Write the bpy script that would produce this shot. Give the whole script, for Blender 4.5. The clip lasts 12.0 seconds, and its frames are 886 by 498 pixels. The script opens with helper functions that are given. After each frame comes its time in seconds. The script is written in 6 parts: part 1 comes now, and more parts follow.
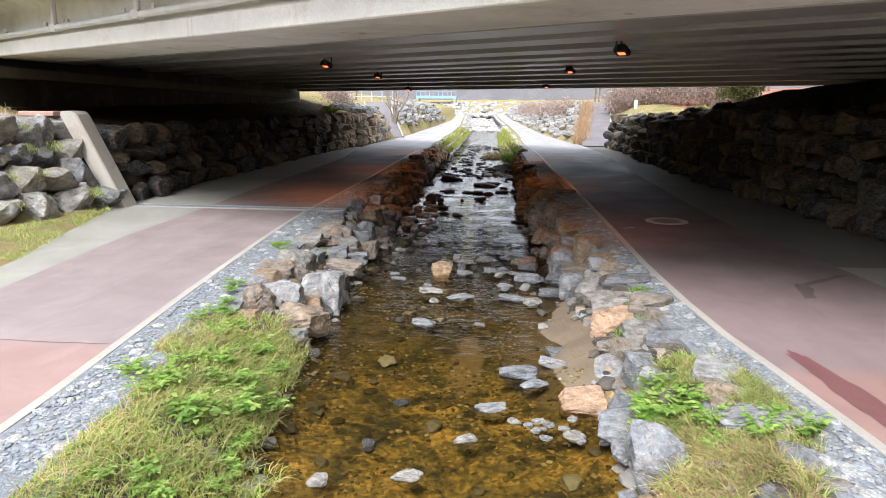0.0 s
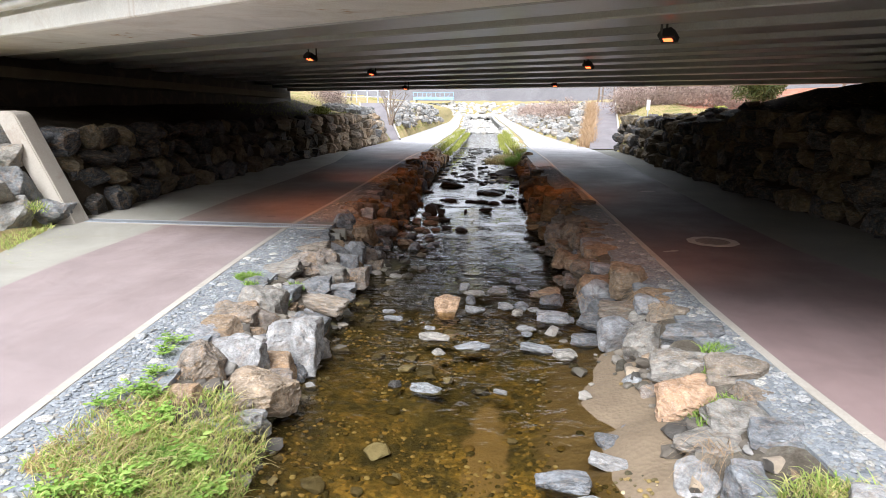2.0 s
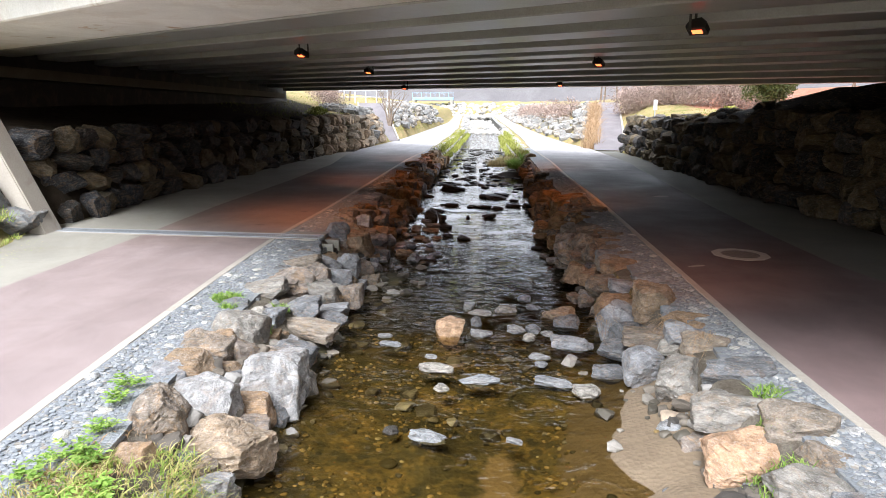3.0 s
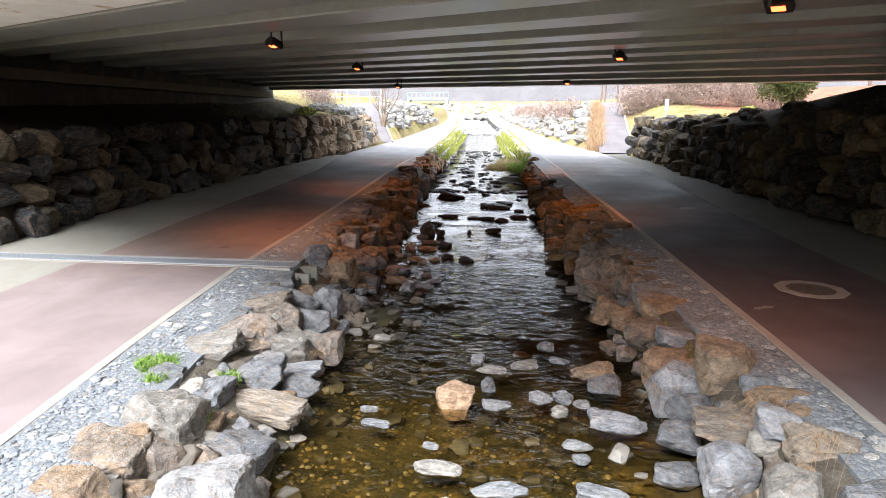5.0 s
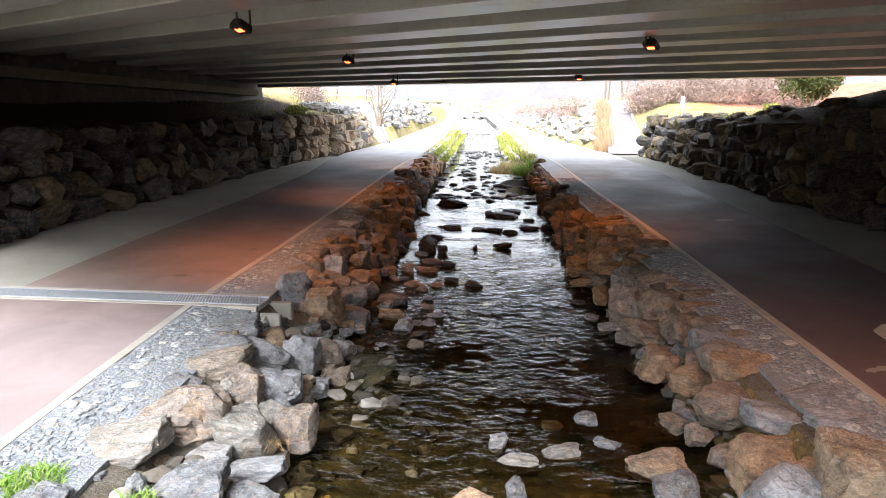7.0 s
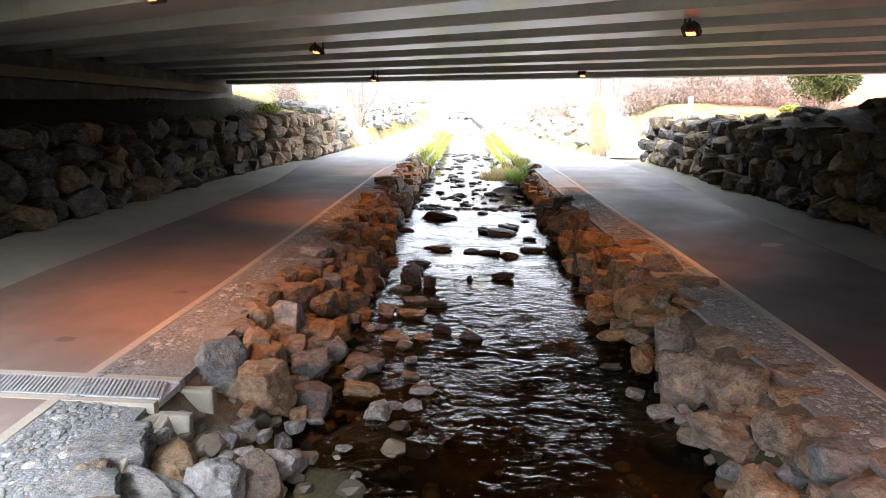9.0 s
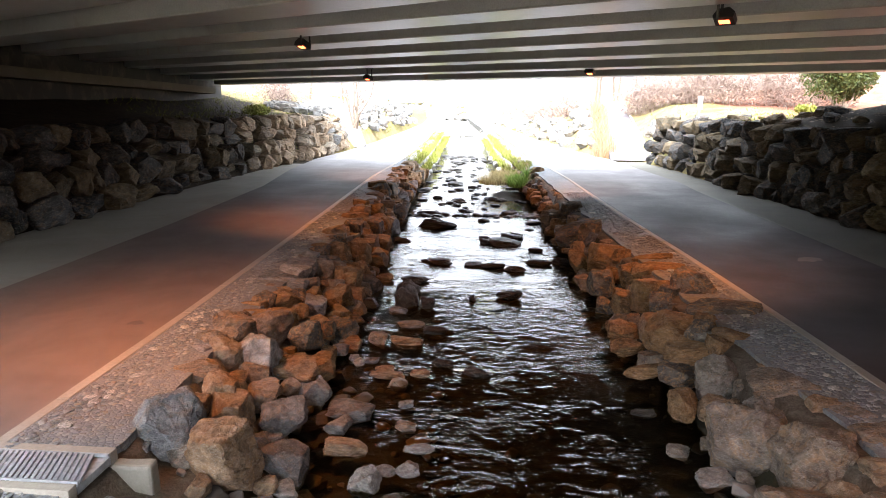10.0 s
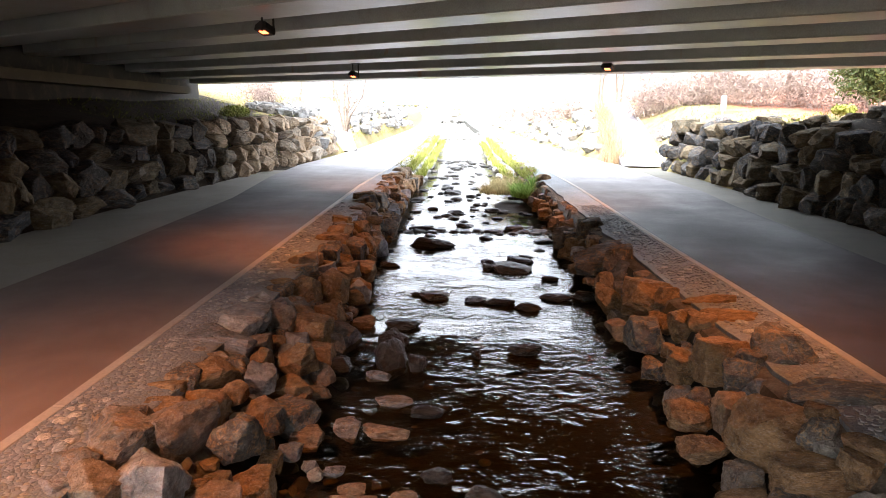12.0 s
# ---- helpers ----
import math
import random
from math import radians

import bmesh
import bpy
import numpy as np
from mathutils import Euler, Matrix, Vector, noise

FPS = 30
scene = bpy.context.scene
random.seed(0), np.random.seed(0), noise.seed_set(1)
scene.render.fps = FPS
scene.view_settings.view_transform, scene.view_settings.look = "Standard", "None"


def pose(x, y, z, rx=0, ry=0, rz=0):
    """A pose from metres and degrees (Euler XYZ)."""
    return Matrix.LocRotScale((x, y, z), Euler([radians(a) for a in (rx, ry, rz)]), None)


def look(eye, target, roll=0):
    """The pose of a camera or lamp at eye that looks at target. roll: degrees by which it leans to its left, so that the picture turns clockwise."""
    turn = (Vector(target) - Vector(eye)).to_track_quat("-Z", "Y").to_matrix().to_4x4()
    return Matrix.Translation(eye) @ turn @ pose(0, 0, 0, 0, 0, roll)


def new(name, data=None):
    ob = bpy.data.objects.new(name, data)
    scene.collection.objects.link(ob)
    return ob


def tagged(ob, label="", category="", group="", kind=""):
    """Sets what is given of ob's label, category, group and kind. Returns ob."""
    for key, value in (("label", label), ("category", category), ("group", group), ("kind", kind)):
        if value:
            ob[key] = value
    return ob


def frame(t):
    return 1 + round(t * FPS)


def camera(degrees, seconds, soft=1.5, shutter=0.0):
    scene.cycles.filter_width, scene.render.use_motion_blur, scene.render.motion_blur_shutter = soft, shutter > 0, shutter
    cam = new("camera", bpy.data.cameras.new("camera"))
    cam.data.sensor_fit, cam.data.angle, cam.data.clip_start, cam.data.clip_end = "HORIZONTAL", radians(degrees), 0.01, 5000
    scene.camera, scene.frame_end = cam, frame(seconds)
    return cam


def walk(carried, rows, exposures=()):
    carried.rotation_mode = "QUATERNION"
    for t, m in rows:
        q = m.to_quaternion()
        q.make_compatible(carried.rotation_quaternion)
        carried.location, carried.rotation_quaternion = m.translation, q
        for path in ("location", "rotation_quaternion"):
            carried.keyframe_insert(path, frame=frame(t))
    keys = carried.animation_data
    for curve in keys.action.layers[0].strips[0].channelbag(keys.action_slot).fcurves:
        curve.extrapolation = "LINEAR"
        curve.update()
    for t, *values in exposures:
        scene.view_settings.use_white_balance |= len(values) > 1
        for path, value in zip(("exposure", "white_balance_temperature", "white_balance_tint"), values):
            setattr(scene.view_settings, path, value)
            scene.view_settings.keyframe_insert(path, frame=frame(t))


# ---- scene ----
cam = camera(68.0, 12.0, soft=0.8)
PATH = [
    (0, (0.811, -2.378, 2.216), (0.622, -0.434, 1.782), 0.2),
    (0.5, (0.746, -1.85, 2.19), (0.556, 0.094, 1.759), 0.2),
    (1, (0.657, -1.288, 2.172), (0.468, 0.656, 1.741), 0.2),
    (1.5, (0.575, -0.802, 2.167), (0.393, 1.142, 1.737), 0.3),
    (2, (0.499, -0.32, 2.167), (0.319, 1.625, 1.737), 0.2),
    (2.5, (0.444, 0.155, 2.158), (0.264, 2.1, 1.728), 0.2),
    (3, (0.371, 0.63, 2.158), (0.193, 2.575, 1.729), 0.2),
    (5, (0.126, 2.549, 2.154), (-0.037, 4.496, 1.725), 0.2),
    (5.5, (0.07, 2.985, 2.139), (-0.093, 4.931, 1.711), 0.1),
    (6, (0.002, 3.444, 2.143), (-0.158, 5.391, 1.713), 0.2),
    (6.5, (-0.055, 3.904, 2.13), (-0.214, 5.851, 1.701), 0.1),
    (7, (-0.11, 4.38, 2.121), (-0.266, 6.326, 1.689), 0.1),
    (9, (-0.343, 6.692, 2.1), (-0.451, 8.641, 1.668), 0.4),
    (9.5, (-0.385, 7.222, 2.074), (-0.486, 9.173, 1.646), 0.3),
    (10, (-0.437, 7.79, 2.065), (-0.536, 9.741, 1.637), 0.3),
    (10.5, (-0.483, 8.334, 2.044), (-0.58, 10.286, 1.619), 0.2),
    (11, (-0.529, 8.841, 2.035), (-0.622, 10.794, 1.611), 0.2),
    (11.5, (-0.524, 9.411, 2.008), (-0.615, 11.364, 1.588), 0.1),
    (12, (-0.534, 9.955, 2.014), (-0.622, 11.908, 1.593), 0.3),
]
EXPOSURES = [(0.0, 0.9), (3.0, 1.26), (5.0, 1.56), (7.0, 1.93), (9.0, 2.36), (12.0, 2.46)]
walk(cam, [(t, look(eye, target, roll)) for t, eye, target, roll in PATH], EXPOSURES)

# ---- sky and sun: bright overcast ----
world = bpy.data.worlds.new("sky")
scene.world = world
world.use_nodes = True
wn = world.node_tree
wn.nodes.clear()
sky = wn.nodes.new("ShaderNodeTexSky")
sky.sky_type, sky.sun_disc = "NISHITA", False
sky.sun_elevation, sky.sun_rotation = radians(50), radians(195)
sky.air_density, sky.dust_density, sky.ozone_density = 1.0, 5.0, 1.0
pale = wn.nodes.new("ShaderNodeHueSaturation")
pale.inputs["Saturation"].default_value = 0.22
back = wn.nodes.new("ShaderNodeBackground")
back.inputs["Strength"].default_value = 0.15
wout = wn.nodes.new("ShaderNodeOutputWorld")
wn.links.new(sky.outputs[0], pale.inputs["Color"])
cloud_mix = wn.nodes.new("ShaderNodeMix")
cloud_mix.data_type = "RGBA"
cloud_mix.inputs[0].default_value = 0.6
cloud_mix.inputs[7].default_value = (9.2, 9.9, 11.2, 1)
wn.links.new(pale.outputs[0], cloud_mix.inputs[6])
wn.links.new(cloud_mix.outputs[2], back.inputs["Color"])
wn.links.new(back.outputs[0], wout.inputs[0])

sun_data = bpy.data.lights.new("sun", "SUN")
sun_data.energy, sun_data.angle, sun_data.color = 2.9, radians(22), (0.95, 0.98, 1.03)
sun = new("sun", sun_data)
# behind the start, high to the left
sun.matrix_world = look((-6, -20, 25), (0, 0, 0))

# ---- materials ----
class Nodes:
    """Short hand for building a node material."""

    def __init__(self, name):
        self.mat = bpy.data.materials.new(name)
        self.mat.use_nodes = True
        self.t = self.mat.node_tree
        self.t.nodes.clear()
        self.out = self.add("ShaderNodeOutputMaterial")
        self.b = self.add("ShaderNodeBsdfPrincipled")
        self.t.links.new(self.b.outputs[0], self.out.inputs[0])

    def add(self, kind):
        return self.t.nodes.new(kind)

    def link(self, a, b):
        self.t.links.new(a, b)

    def put(self, socket, value):
        if hasattr(value, "is_output"):
            self.link(value, socket)
        else:
            socket.default_value = value

    def place(self, kind="world", stretch=(1, 1, 1), shift=True):
        if kind == "world":
            src = self.add("ShaderNodeNewGeometry").outputs["Position"]
        else:
            src = self.add("ShaderNodeTexCoord").outputs["Object"]
        m = self.add("ShaderNodeMapping")
        m.inputs["Scale"].default_value = stretch
        self.link(src, m.inputs["Vector"])
        if kind == "object" and shift:
            r = self.add("ShaderNodeObjectInfo").outputs["Random"]
            k = self.math("MULTIPLY", r, 61.7)
            c = self.add("ShaderNodeCombineXYZ")
            for i in range(3):
                self.link(k, c.inputs[i])
            self.link(c.outputs[0], m.inputs["Location"])
        return m.outputs[0]

    def noise(self, where, scale, detail=4.0, rough=0.6, warp=0.0):
        n = self.add("ShaderNodeTexNoise")
        self.link(where, n.inputs["Vector"])
        n.inputs["Scale"].default_value = scale
        n.inputs["Detail"].default_value = detail
        n.inputs["Roughness"].default_value = rough
        n.inputs["Distortion"].default_value = warp
        return n.outputs["Fac"]

    def cells(self, where, scale, feature="F1", out="Distance"):
        n = self.add("ShaderNodeTexVoronoi")
        n.feature = feature
        self.link(where, n.inputs["Vector"])
        n.inputs["Scale"].default_value = scale
        return n.outputs[out]

    def ramp(self, fac, stops):
        r = self.add("ShaderNodeValToRGB")
        self.link(fac, r.inputs[0])
        e = r.color_ramp.elements
        while len(e) < len(stops):
            e.new(0.5)
        for el, (p, c) in zip(e, stops):
            el.position = p
            el.color = (*c, 1) if isinstance(c, tuple) else (c, c, c, 1)
        return r.outputs[0]

    def math(self, op, a, b=0.0, clamp=False):
        m = self.add("ShaderNodeMath")
        m.operation, m.use_clamp = op, clamp
        self.put(m.inputs[0], a)
        self.put(m.inputs[1], b)
        return m.outputs[0]

    def mix(self, fac, a, b, mode="MIX"):
        m = self.add("ShaderNodeMix")
        m.data_type, m.blend_type = "RGBA", mode
        self.put(m.inputs[0], fac)
        for s, v in ((m.inputs[6], a), (m.inputs[7], b)):
            self.put(s, (*v, 1) if isinstance(v, tuple) and len(v) == 3 else v)
        return m.outputs[2]

    def bump(self, height, strength, dist=0.02, normal=None):
        n = self.add("ShaderNodeBump")
        n.inputs["Strength"].default_value = strength
        n.inputs["Distance"].default_value = dist
        self.link(height, n.inputs["Height"])
        if normal:
            self.link(normal, n.inputs["Normal"])
        return n.outputs[0]

    def done(self, colour, rough=0.8, normal=None, metal=0.0, spec=0.5):
        self.put(self.b.inputs["Base Color"], (*colour, 1) if isinstance(colour, tuple) else colour)
        self.put(self.b.inputs["Roughness"], rough)
        self.put(self.b.inputs["Metallic"], metal)
        self.put(self.b.inputs["Specular IOR Level"], spec)
        if normal:
            self.link(normal, self.b.inputs["Normal"])
        return self.mat


def plain(name, c, rough=0.6, metal=0.0, vary=0.15, scale=8.0, kind="object", bump=0.1):
    m = Nodes(name)
    w = m.place(kind)
    n = m.noise(w, scale, 5)
    lo = tuple(max(0.0, v * (1 - vary)) for v in c)
    hi = tuple(min(1.0, v * (1 + vary)) for v in c)
    col = m.ramp(n, [(0.3, lo), (0.7, hi)])
    return m.done(col, rough, m.bump(m.noise(w, scale * 6, 3), bump, 0.01), metal)


def rock_material(name, tones, lichen=0.15, rust=0.3, wet=0.0):
    """Quarried boulder: one tone a stone, bands, quartz veins, iron stains, fine grit."""
    m = Nodes(name)
    w = m.place("object")
    r = m.add("ShaderNodeObjectInfo").outputs["Random"]
    base = m.ramp(r, tones)
    m.t.nodes[-1].color_ramp.interpolation = "CONSTANT"
    big = m.noise(w, 1.7, 5, 0.65, 0.6)
    shade = m.ramp(big, [(0.25, 0.42), (0.5, 0.95), (0.75, 1.4)])
    col = m.mix(1.0, base, shade, "MULTIPLY")
    stain = m.ramp(m.noise(w, 2.0, 7, 0.7, 1.4), [(0.5, 0.0), (0.6, 1.0)])
    col = m.mix(m.math("MULTIPLY", stain, rust), col, (0.37, 0.225, 0.11))
    band = m.place("object", (1.2, 1.2, 4.5))
    vein = m.ramp(m.noise(band, 2.2, 3, 0.5, 1.5), [(0.47, 0.0), (0.5, 1.0), (0.53, 0.0)])
    col = m.mix(m.math("MULTIPLY", vein, 0.03 if wet else 0.22), col, (0.62, 0.61, 0.6))
    streak = m.ramp(m.noise(m.place("object", (1.0, 1.3, 1.7)), 1.6, 7, 0.68, 0.5), [(0.3, 0.55), (0.5, 0.97), (0.7, 1.3)])
    col = m.mix(1.0, col, streak, "MULTIPLY")
    grit = m.ramp(m.noise(w, 13, 8, 0.8), [(0.3, 0.72), (0.5, 0.97), (0.7, 1.22)])
    col = m.mix(1.0, col, grit, "MULTIPLY")
    fleck = m.ramp(m.noise(w, 38, 3, 0.6), [(0.3, 0.85), (0.42, 1.0), (0.62, 1.0), (0.72, 1.15)])
    col = m.mix(1.0, col, fleck, "MULTIPLY")
    moss = m.ramp(m.noise(w, 5.5, 5, 0.7), [(0.62, 0.0), (0.72, 1.0)])
    col = m.mix(m.math("MULTIPLY", moss, lichen), col, (0.11, 0.13, 0.05))
    n1 = m.bump(m.noise(w, 4.0, 6, 0.65, 0.3), 0.5, 0.07)
    n2 = m.bump(m.noise(w, 16, 5, 0.7), 0.4, 0.03, n1)
    return m.done(col, 0.5 if wet else 0.9, n2, spec=0.3 if wet else 0.15)


M_ROCK = rock_material("quarry_stone", [(0.0, (0.19, 0.2, 0.215)), (0.25, (0.26, 0.265, 0.28)), (0.5, (0.155, 0.16, 0.17)),
                                        (0.7, (0.3, 0.295, 0.295)), (0.88, (0.23, 0.215, 0.195))], 0.15, 0.2)
M_ROCK_BROWN = rock_material("brown_stone", [(0.0, (0.25, 0.185, 0.13)), (0.25, (0.205, 0.17, 0.14)), (0.5, (0.28, 0.195, 0.13)),
                                             (0.75, (0.225, 0.19, 0.165))], 0.08, 0.4)
# retaining wall stones, tones lowered to hold the shade under the bridge
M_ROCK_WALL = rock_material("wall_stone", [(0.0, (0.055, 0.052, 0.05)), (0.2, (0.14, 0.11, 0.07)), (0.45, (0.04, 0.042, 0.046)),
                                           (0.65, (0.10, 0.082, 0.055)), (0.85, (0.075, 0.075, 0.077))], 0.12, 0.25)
M_ROCK_WET = rock_material("wet_stone", [(0.0, (0.045, 0.043, 0.04)), (0.5, (0.06, 0.055, 0.05)), (0.8, (0.035, 0.032, 0.028))], 0.15, 0.03, 1.0)
M_ROCK_PALE = rock_material("pale_stone", [(0.0, (0.26, 0.26, 0.26)), (0.5, (0.31, 0.29, 0.26)), (0.8, (0.23, 0.24, 0.25))], 0.05, 0.12)
# iron-stained stone, warmed further with the orange of the bridge lamps
M_ROCK_LAMPLIT_RUST = rock_material("lamplit_rusty_stone", [(0.0, (0.2, 0.125, 0.065)), (0.3, (0.13, 0.115, 0.1)), (0.55, (0.25, 0.155, 0.08)), (0.8, (0.15, 0.14, 0.13))], 0.05, 0.65)
M_ROCK_OUTER = rock_material("weathered_wall_block", [(0.0, (0.25, 0.25, 0.25)), (0.25, (0.33, 0.32, 0.30)), (0.5, (0.27, 0.25, 0.22)), (0.75, (0.20, 0.205, 0.21))], 0.35, 0.3)
M_ROCK_SLOPE = rock_material("slope_stone", [(0.0, (0.23, 0.23, 0.225)), (0.4, (0.31, 0.3, 0.285)), (0.7, (0.26, 0.235, 0.205))], 0.2, 0.15)
M_PEBBLE_WHITE = rock_material("white_river_pebble", [(0.0, (0.44, 0.44, 0.44)), (0.5, (0.5, 0.48, 0.44)), (0.8, (0.36, 0.38, 0.4))], 0.0, 0.08)
M_ROCK_TAN = rock_material("tan_stone", [(0.0, (0.33, 0.245, 0.165)), (0.35, (0.37, 0.285, 0.2)), (0.65, (0.25, 0.21, 0.165)), (0.85, (0.35, 0.295, 0.23))], 0.15, 0.3)
M_ROCK_SANDY = rock_material("sandy_stone", [(0.0, (0.29, 0.225, 0.165)), (0.35, (0.32, 0.265, 0.21)), (0.7, (0.235, 0.2, 0.165))], 0.12, 0.25)
M_ROCK_ORANGE = rock_material("sandy_orange_stone", [(0.0, (0.45, 0.29, 0.19)), (0.5, (0.47, 0.31, 0.2))], 0.0, 0.25)


def concrete(name, c, stain=(0.2, 0.17, 0.12), kind="world", amount=0.35, streaks=0.0, rough=0.85):
    m = Nodes(name)
    w = m.place(kind, shift=False)
    big = m.ramp(m.noise(w, 0.55, 5, 0.65, 0.5), [(0.25, 0.78), (0.75, 1.14)])
    col = m.mix(1.0, (*c, 1), big, "MULTIPLY")
    st = m.ramp(m.noise(w, 1.6, 6, 0.7, 0.8), [(0.5, 0.0), (0.75, 1.0)])
    col = m.mix(m.math("MULTIPLY", st, amount), col, stain)
    if streaks:
        sw = m.place(kind, (1.0, 1.0, 0.03), False)
        sk = m.ramp(m.noise(sw, 1.3, 3, 0.6), [(0.66, 0.0), (0.72, 1.0)])
        col = m.mix(m.math("MULTIPLY", sk, streaks), col, (0.32, 0.17, 0.05))
        spots = m.ramp(m.noise(w, 1.0, 6, 0.7, 0.4), [(0.66, 0.0), (0.72, 1.0)])
        col = m.mix(m.math("MULTIPLY", spots, streaks), col, (0.40, 0.19, 0.05))
    fine = m.ramp(m.noise(w, 45, 4, 0.7), [(0.3, 0.88), (0.7, 1.1)])
    col = m.mix(1.0, col, fine, "MULTIPLY")
    return m.done(col, rough, m.bump(m.noise(w, 30, 6, 0.7), 0.25 if rough > 0.6 else 0.06, 0.01), spec=0.3 if rough > 0.6 else 0.5)


M_CONC = concrete("pale_concrete", (0.29, 0.275, 0.24))
M_KERB = concrete("kerb_concrete", (0.36, 0.33, 0.29), amount=0.25)
M_GIRDER = concrete("girder_concrete", (0.36, 0.37, 0.355), amount=0.45, streaks=0.5, rough=0.3)
M_FASCIA = concrete("painted_fascia", (0.8, 0.79, 0.76), (0.35, 0.22, 0.1), amount=0.3, streaks=0.75)
M_WING = concrete("wing_concrete", (0.42, 0.38, 0.33), (0.22, 0.13, 0.09), amount=0.55)


def paving(name, c, tint, zones=None):
    """Coloured coating on asphalt: worn tracks, blotches, fine grain."""
    m = Nodes(name)
    w = m.place("world")
    long = m.place("world", (1.6, 0.22, 1))
    col = m.ramp(m.noise(long, 0.9, 5, 0.6, 0.4), [(0.3, c), (0.7, tint)])
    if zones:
        # coating tone along the path: bridge shade and daylight beyond painted in, greyer far on
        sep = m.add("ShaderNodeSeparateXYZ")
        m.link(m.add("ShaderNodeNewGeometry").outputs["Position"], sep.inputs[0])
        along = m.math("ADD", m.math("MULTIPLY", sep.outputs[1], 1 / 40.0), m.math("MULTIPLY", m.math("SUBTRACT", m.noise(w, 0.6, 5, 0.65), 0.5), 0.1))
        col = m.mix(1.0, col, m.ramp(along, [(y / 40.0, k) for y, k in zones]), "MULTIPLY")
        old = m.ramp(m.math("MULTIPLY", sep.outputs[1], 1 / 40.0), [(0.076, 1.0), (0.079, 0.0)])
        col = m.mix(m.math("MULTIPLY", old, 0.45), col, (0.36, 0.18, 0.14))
    blot = m.ramp(m.noise(w, 1.1, 6, 0.7, 1.0), [(0.35, 0.86), (0.65, 1.06)])
    col = m.mix(1.0, col, blot, "MULTIPLY")
    grain = m.ramp(m.noise(w, 160, 2, 0.5), [(0.3, 0.8), (0.7, 1.18)])
    col = m.mix(1.0, col, grain, "MULTIPLY")
    ro = m.ramp(m.noise(w, 0.7, 4), [(0.3, 0.6), (0.7, 0.88)])
    return m.done(col, ro, m.bump(m.noise(w, 120, 3, 0.6), 0.25, 0.006))


# zone factors carry the dimness under the bridge; the east path is darkened most
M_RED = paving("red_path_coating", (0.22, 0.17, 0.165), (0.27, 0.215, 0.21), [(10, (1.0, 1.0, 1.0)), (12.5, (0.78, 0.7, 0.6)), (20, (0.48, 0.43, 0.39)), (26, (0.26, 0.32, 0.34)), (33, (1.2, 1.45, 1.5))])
M_RED_SHADED = paving("shaded_red_path_coating", (0.2, 0.14, 0.135), (0.25, 0.18, 0.175), [(5.5, (1.0, 1.0, 1.0)), (10, (0.38, 0.35, 0.35)), (15, (0.15, 0.135, 0.135)), (24, (0.125, 0.165, 0.18)), (32, (1.2, 1.6, 1.65))])
M_GREYPATH = paving("grey_path_coating", (0.125, 0.11, 0.115), (0.16, 0.14, 0.145))


def pebbled():
    m = Nodes("washed_gravel_concrete")
    w = m.place("world")
    cellc = m.cells(w, 30, "F1", "Color")
    sep = m.add("ShaderNodeSeparateColor")
    m.link(cellc, sep.inputs[0])
    col = m.ramp(sep.outputs[0], [(0.0, (0.17, 0.185, 0.205)), (0.3, (0.19, 0.205, 0.225)), (0.6, (0.21, 0.225, 0.24)), (0.85, (0.24, 0.245, 0.245)), (1.0, (0.19, 0.175, 0.15))])
    gap = m.cells(w, 30, "DISTANCE_TO_EDGE")
    g = m.ramp(gap, [(0.0, 0.72), (0.1, 1.0)])
    col = m.mix(1.0, col, g, "MULTIPLY")
    big = m.ramp(m.noise(w, 1.2, 5), [(0.3, 0.82), (0.7, 1.12)])
    col = m.mix(1.0, col, big, "MULTIPLY")
    h = m.ramp(gap, [(0.0, 0.0), (0.3, 1.0)])
    return m.done(col, 0.75, m.bump(h, 0.4, 0.015))


M_PEBBLED = pebbled()


def soil(name, a, b, c, scale=3.0):
    m = Nodes(name)
    w = m.place("world")
    col = m.ramp(m.noise(w, scale, 8, 0.72, 0.7), [(0.28, a), (0.5, b), (0.72, c)])
    f = m.ramp(m.noise(w, 55, 5, 0.7), [(0.3, 0.7), (0.7, 1.25)])
    col = m.mix(1.0, col, f, "MULTIPLY")
    return m.done(col, 0.95, m.bump(m.noise(w, 22, 7, 0.75), 0.8, 0.05), spec=0.1)


# bare soil, mostly under the bridge; its tones are lowered for the shade there
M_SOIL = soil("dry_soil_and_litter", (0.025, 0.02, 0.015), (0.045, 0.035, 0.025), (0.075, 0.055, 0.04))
M_TURF = soil("winter_turf", (0.12, 0.15, 0.04), (0.26, 0.21, 0.10), (0.36, 0.24, 0.14), 1.3)
M_LITTER = soil("fallen_leaves", (0.2, 0.08, 0.05), (0.3, 0.13, 0.085), (0.36, 0.2, 0.14), 2.0)


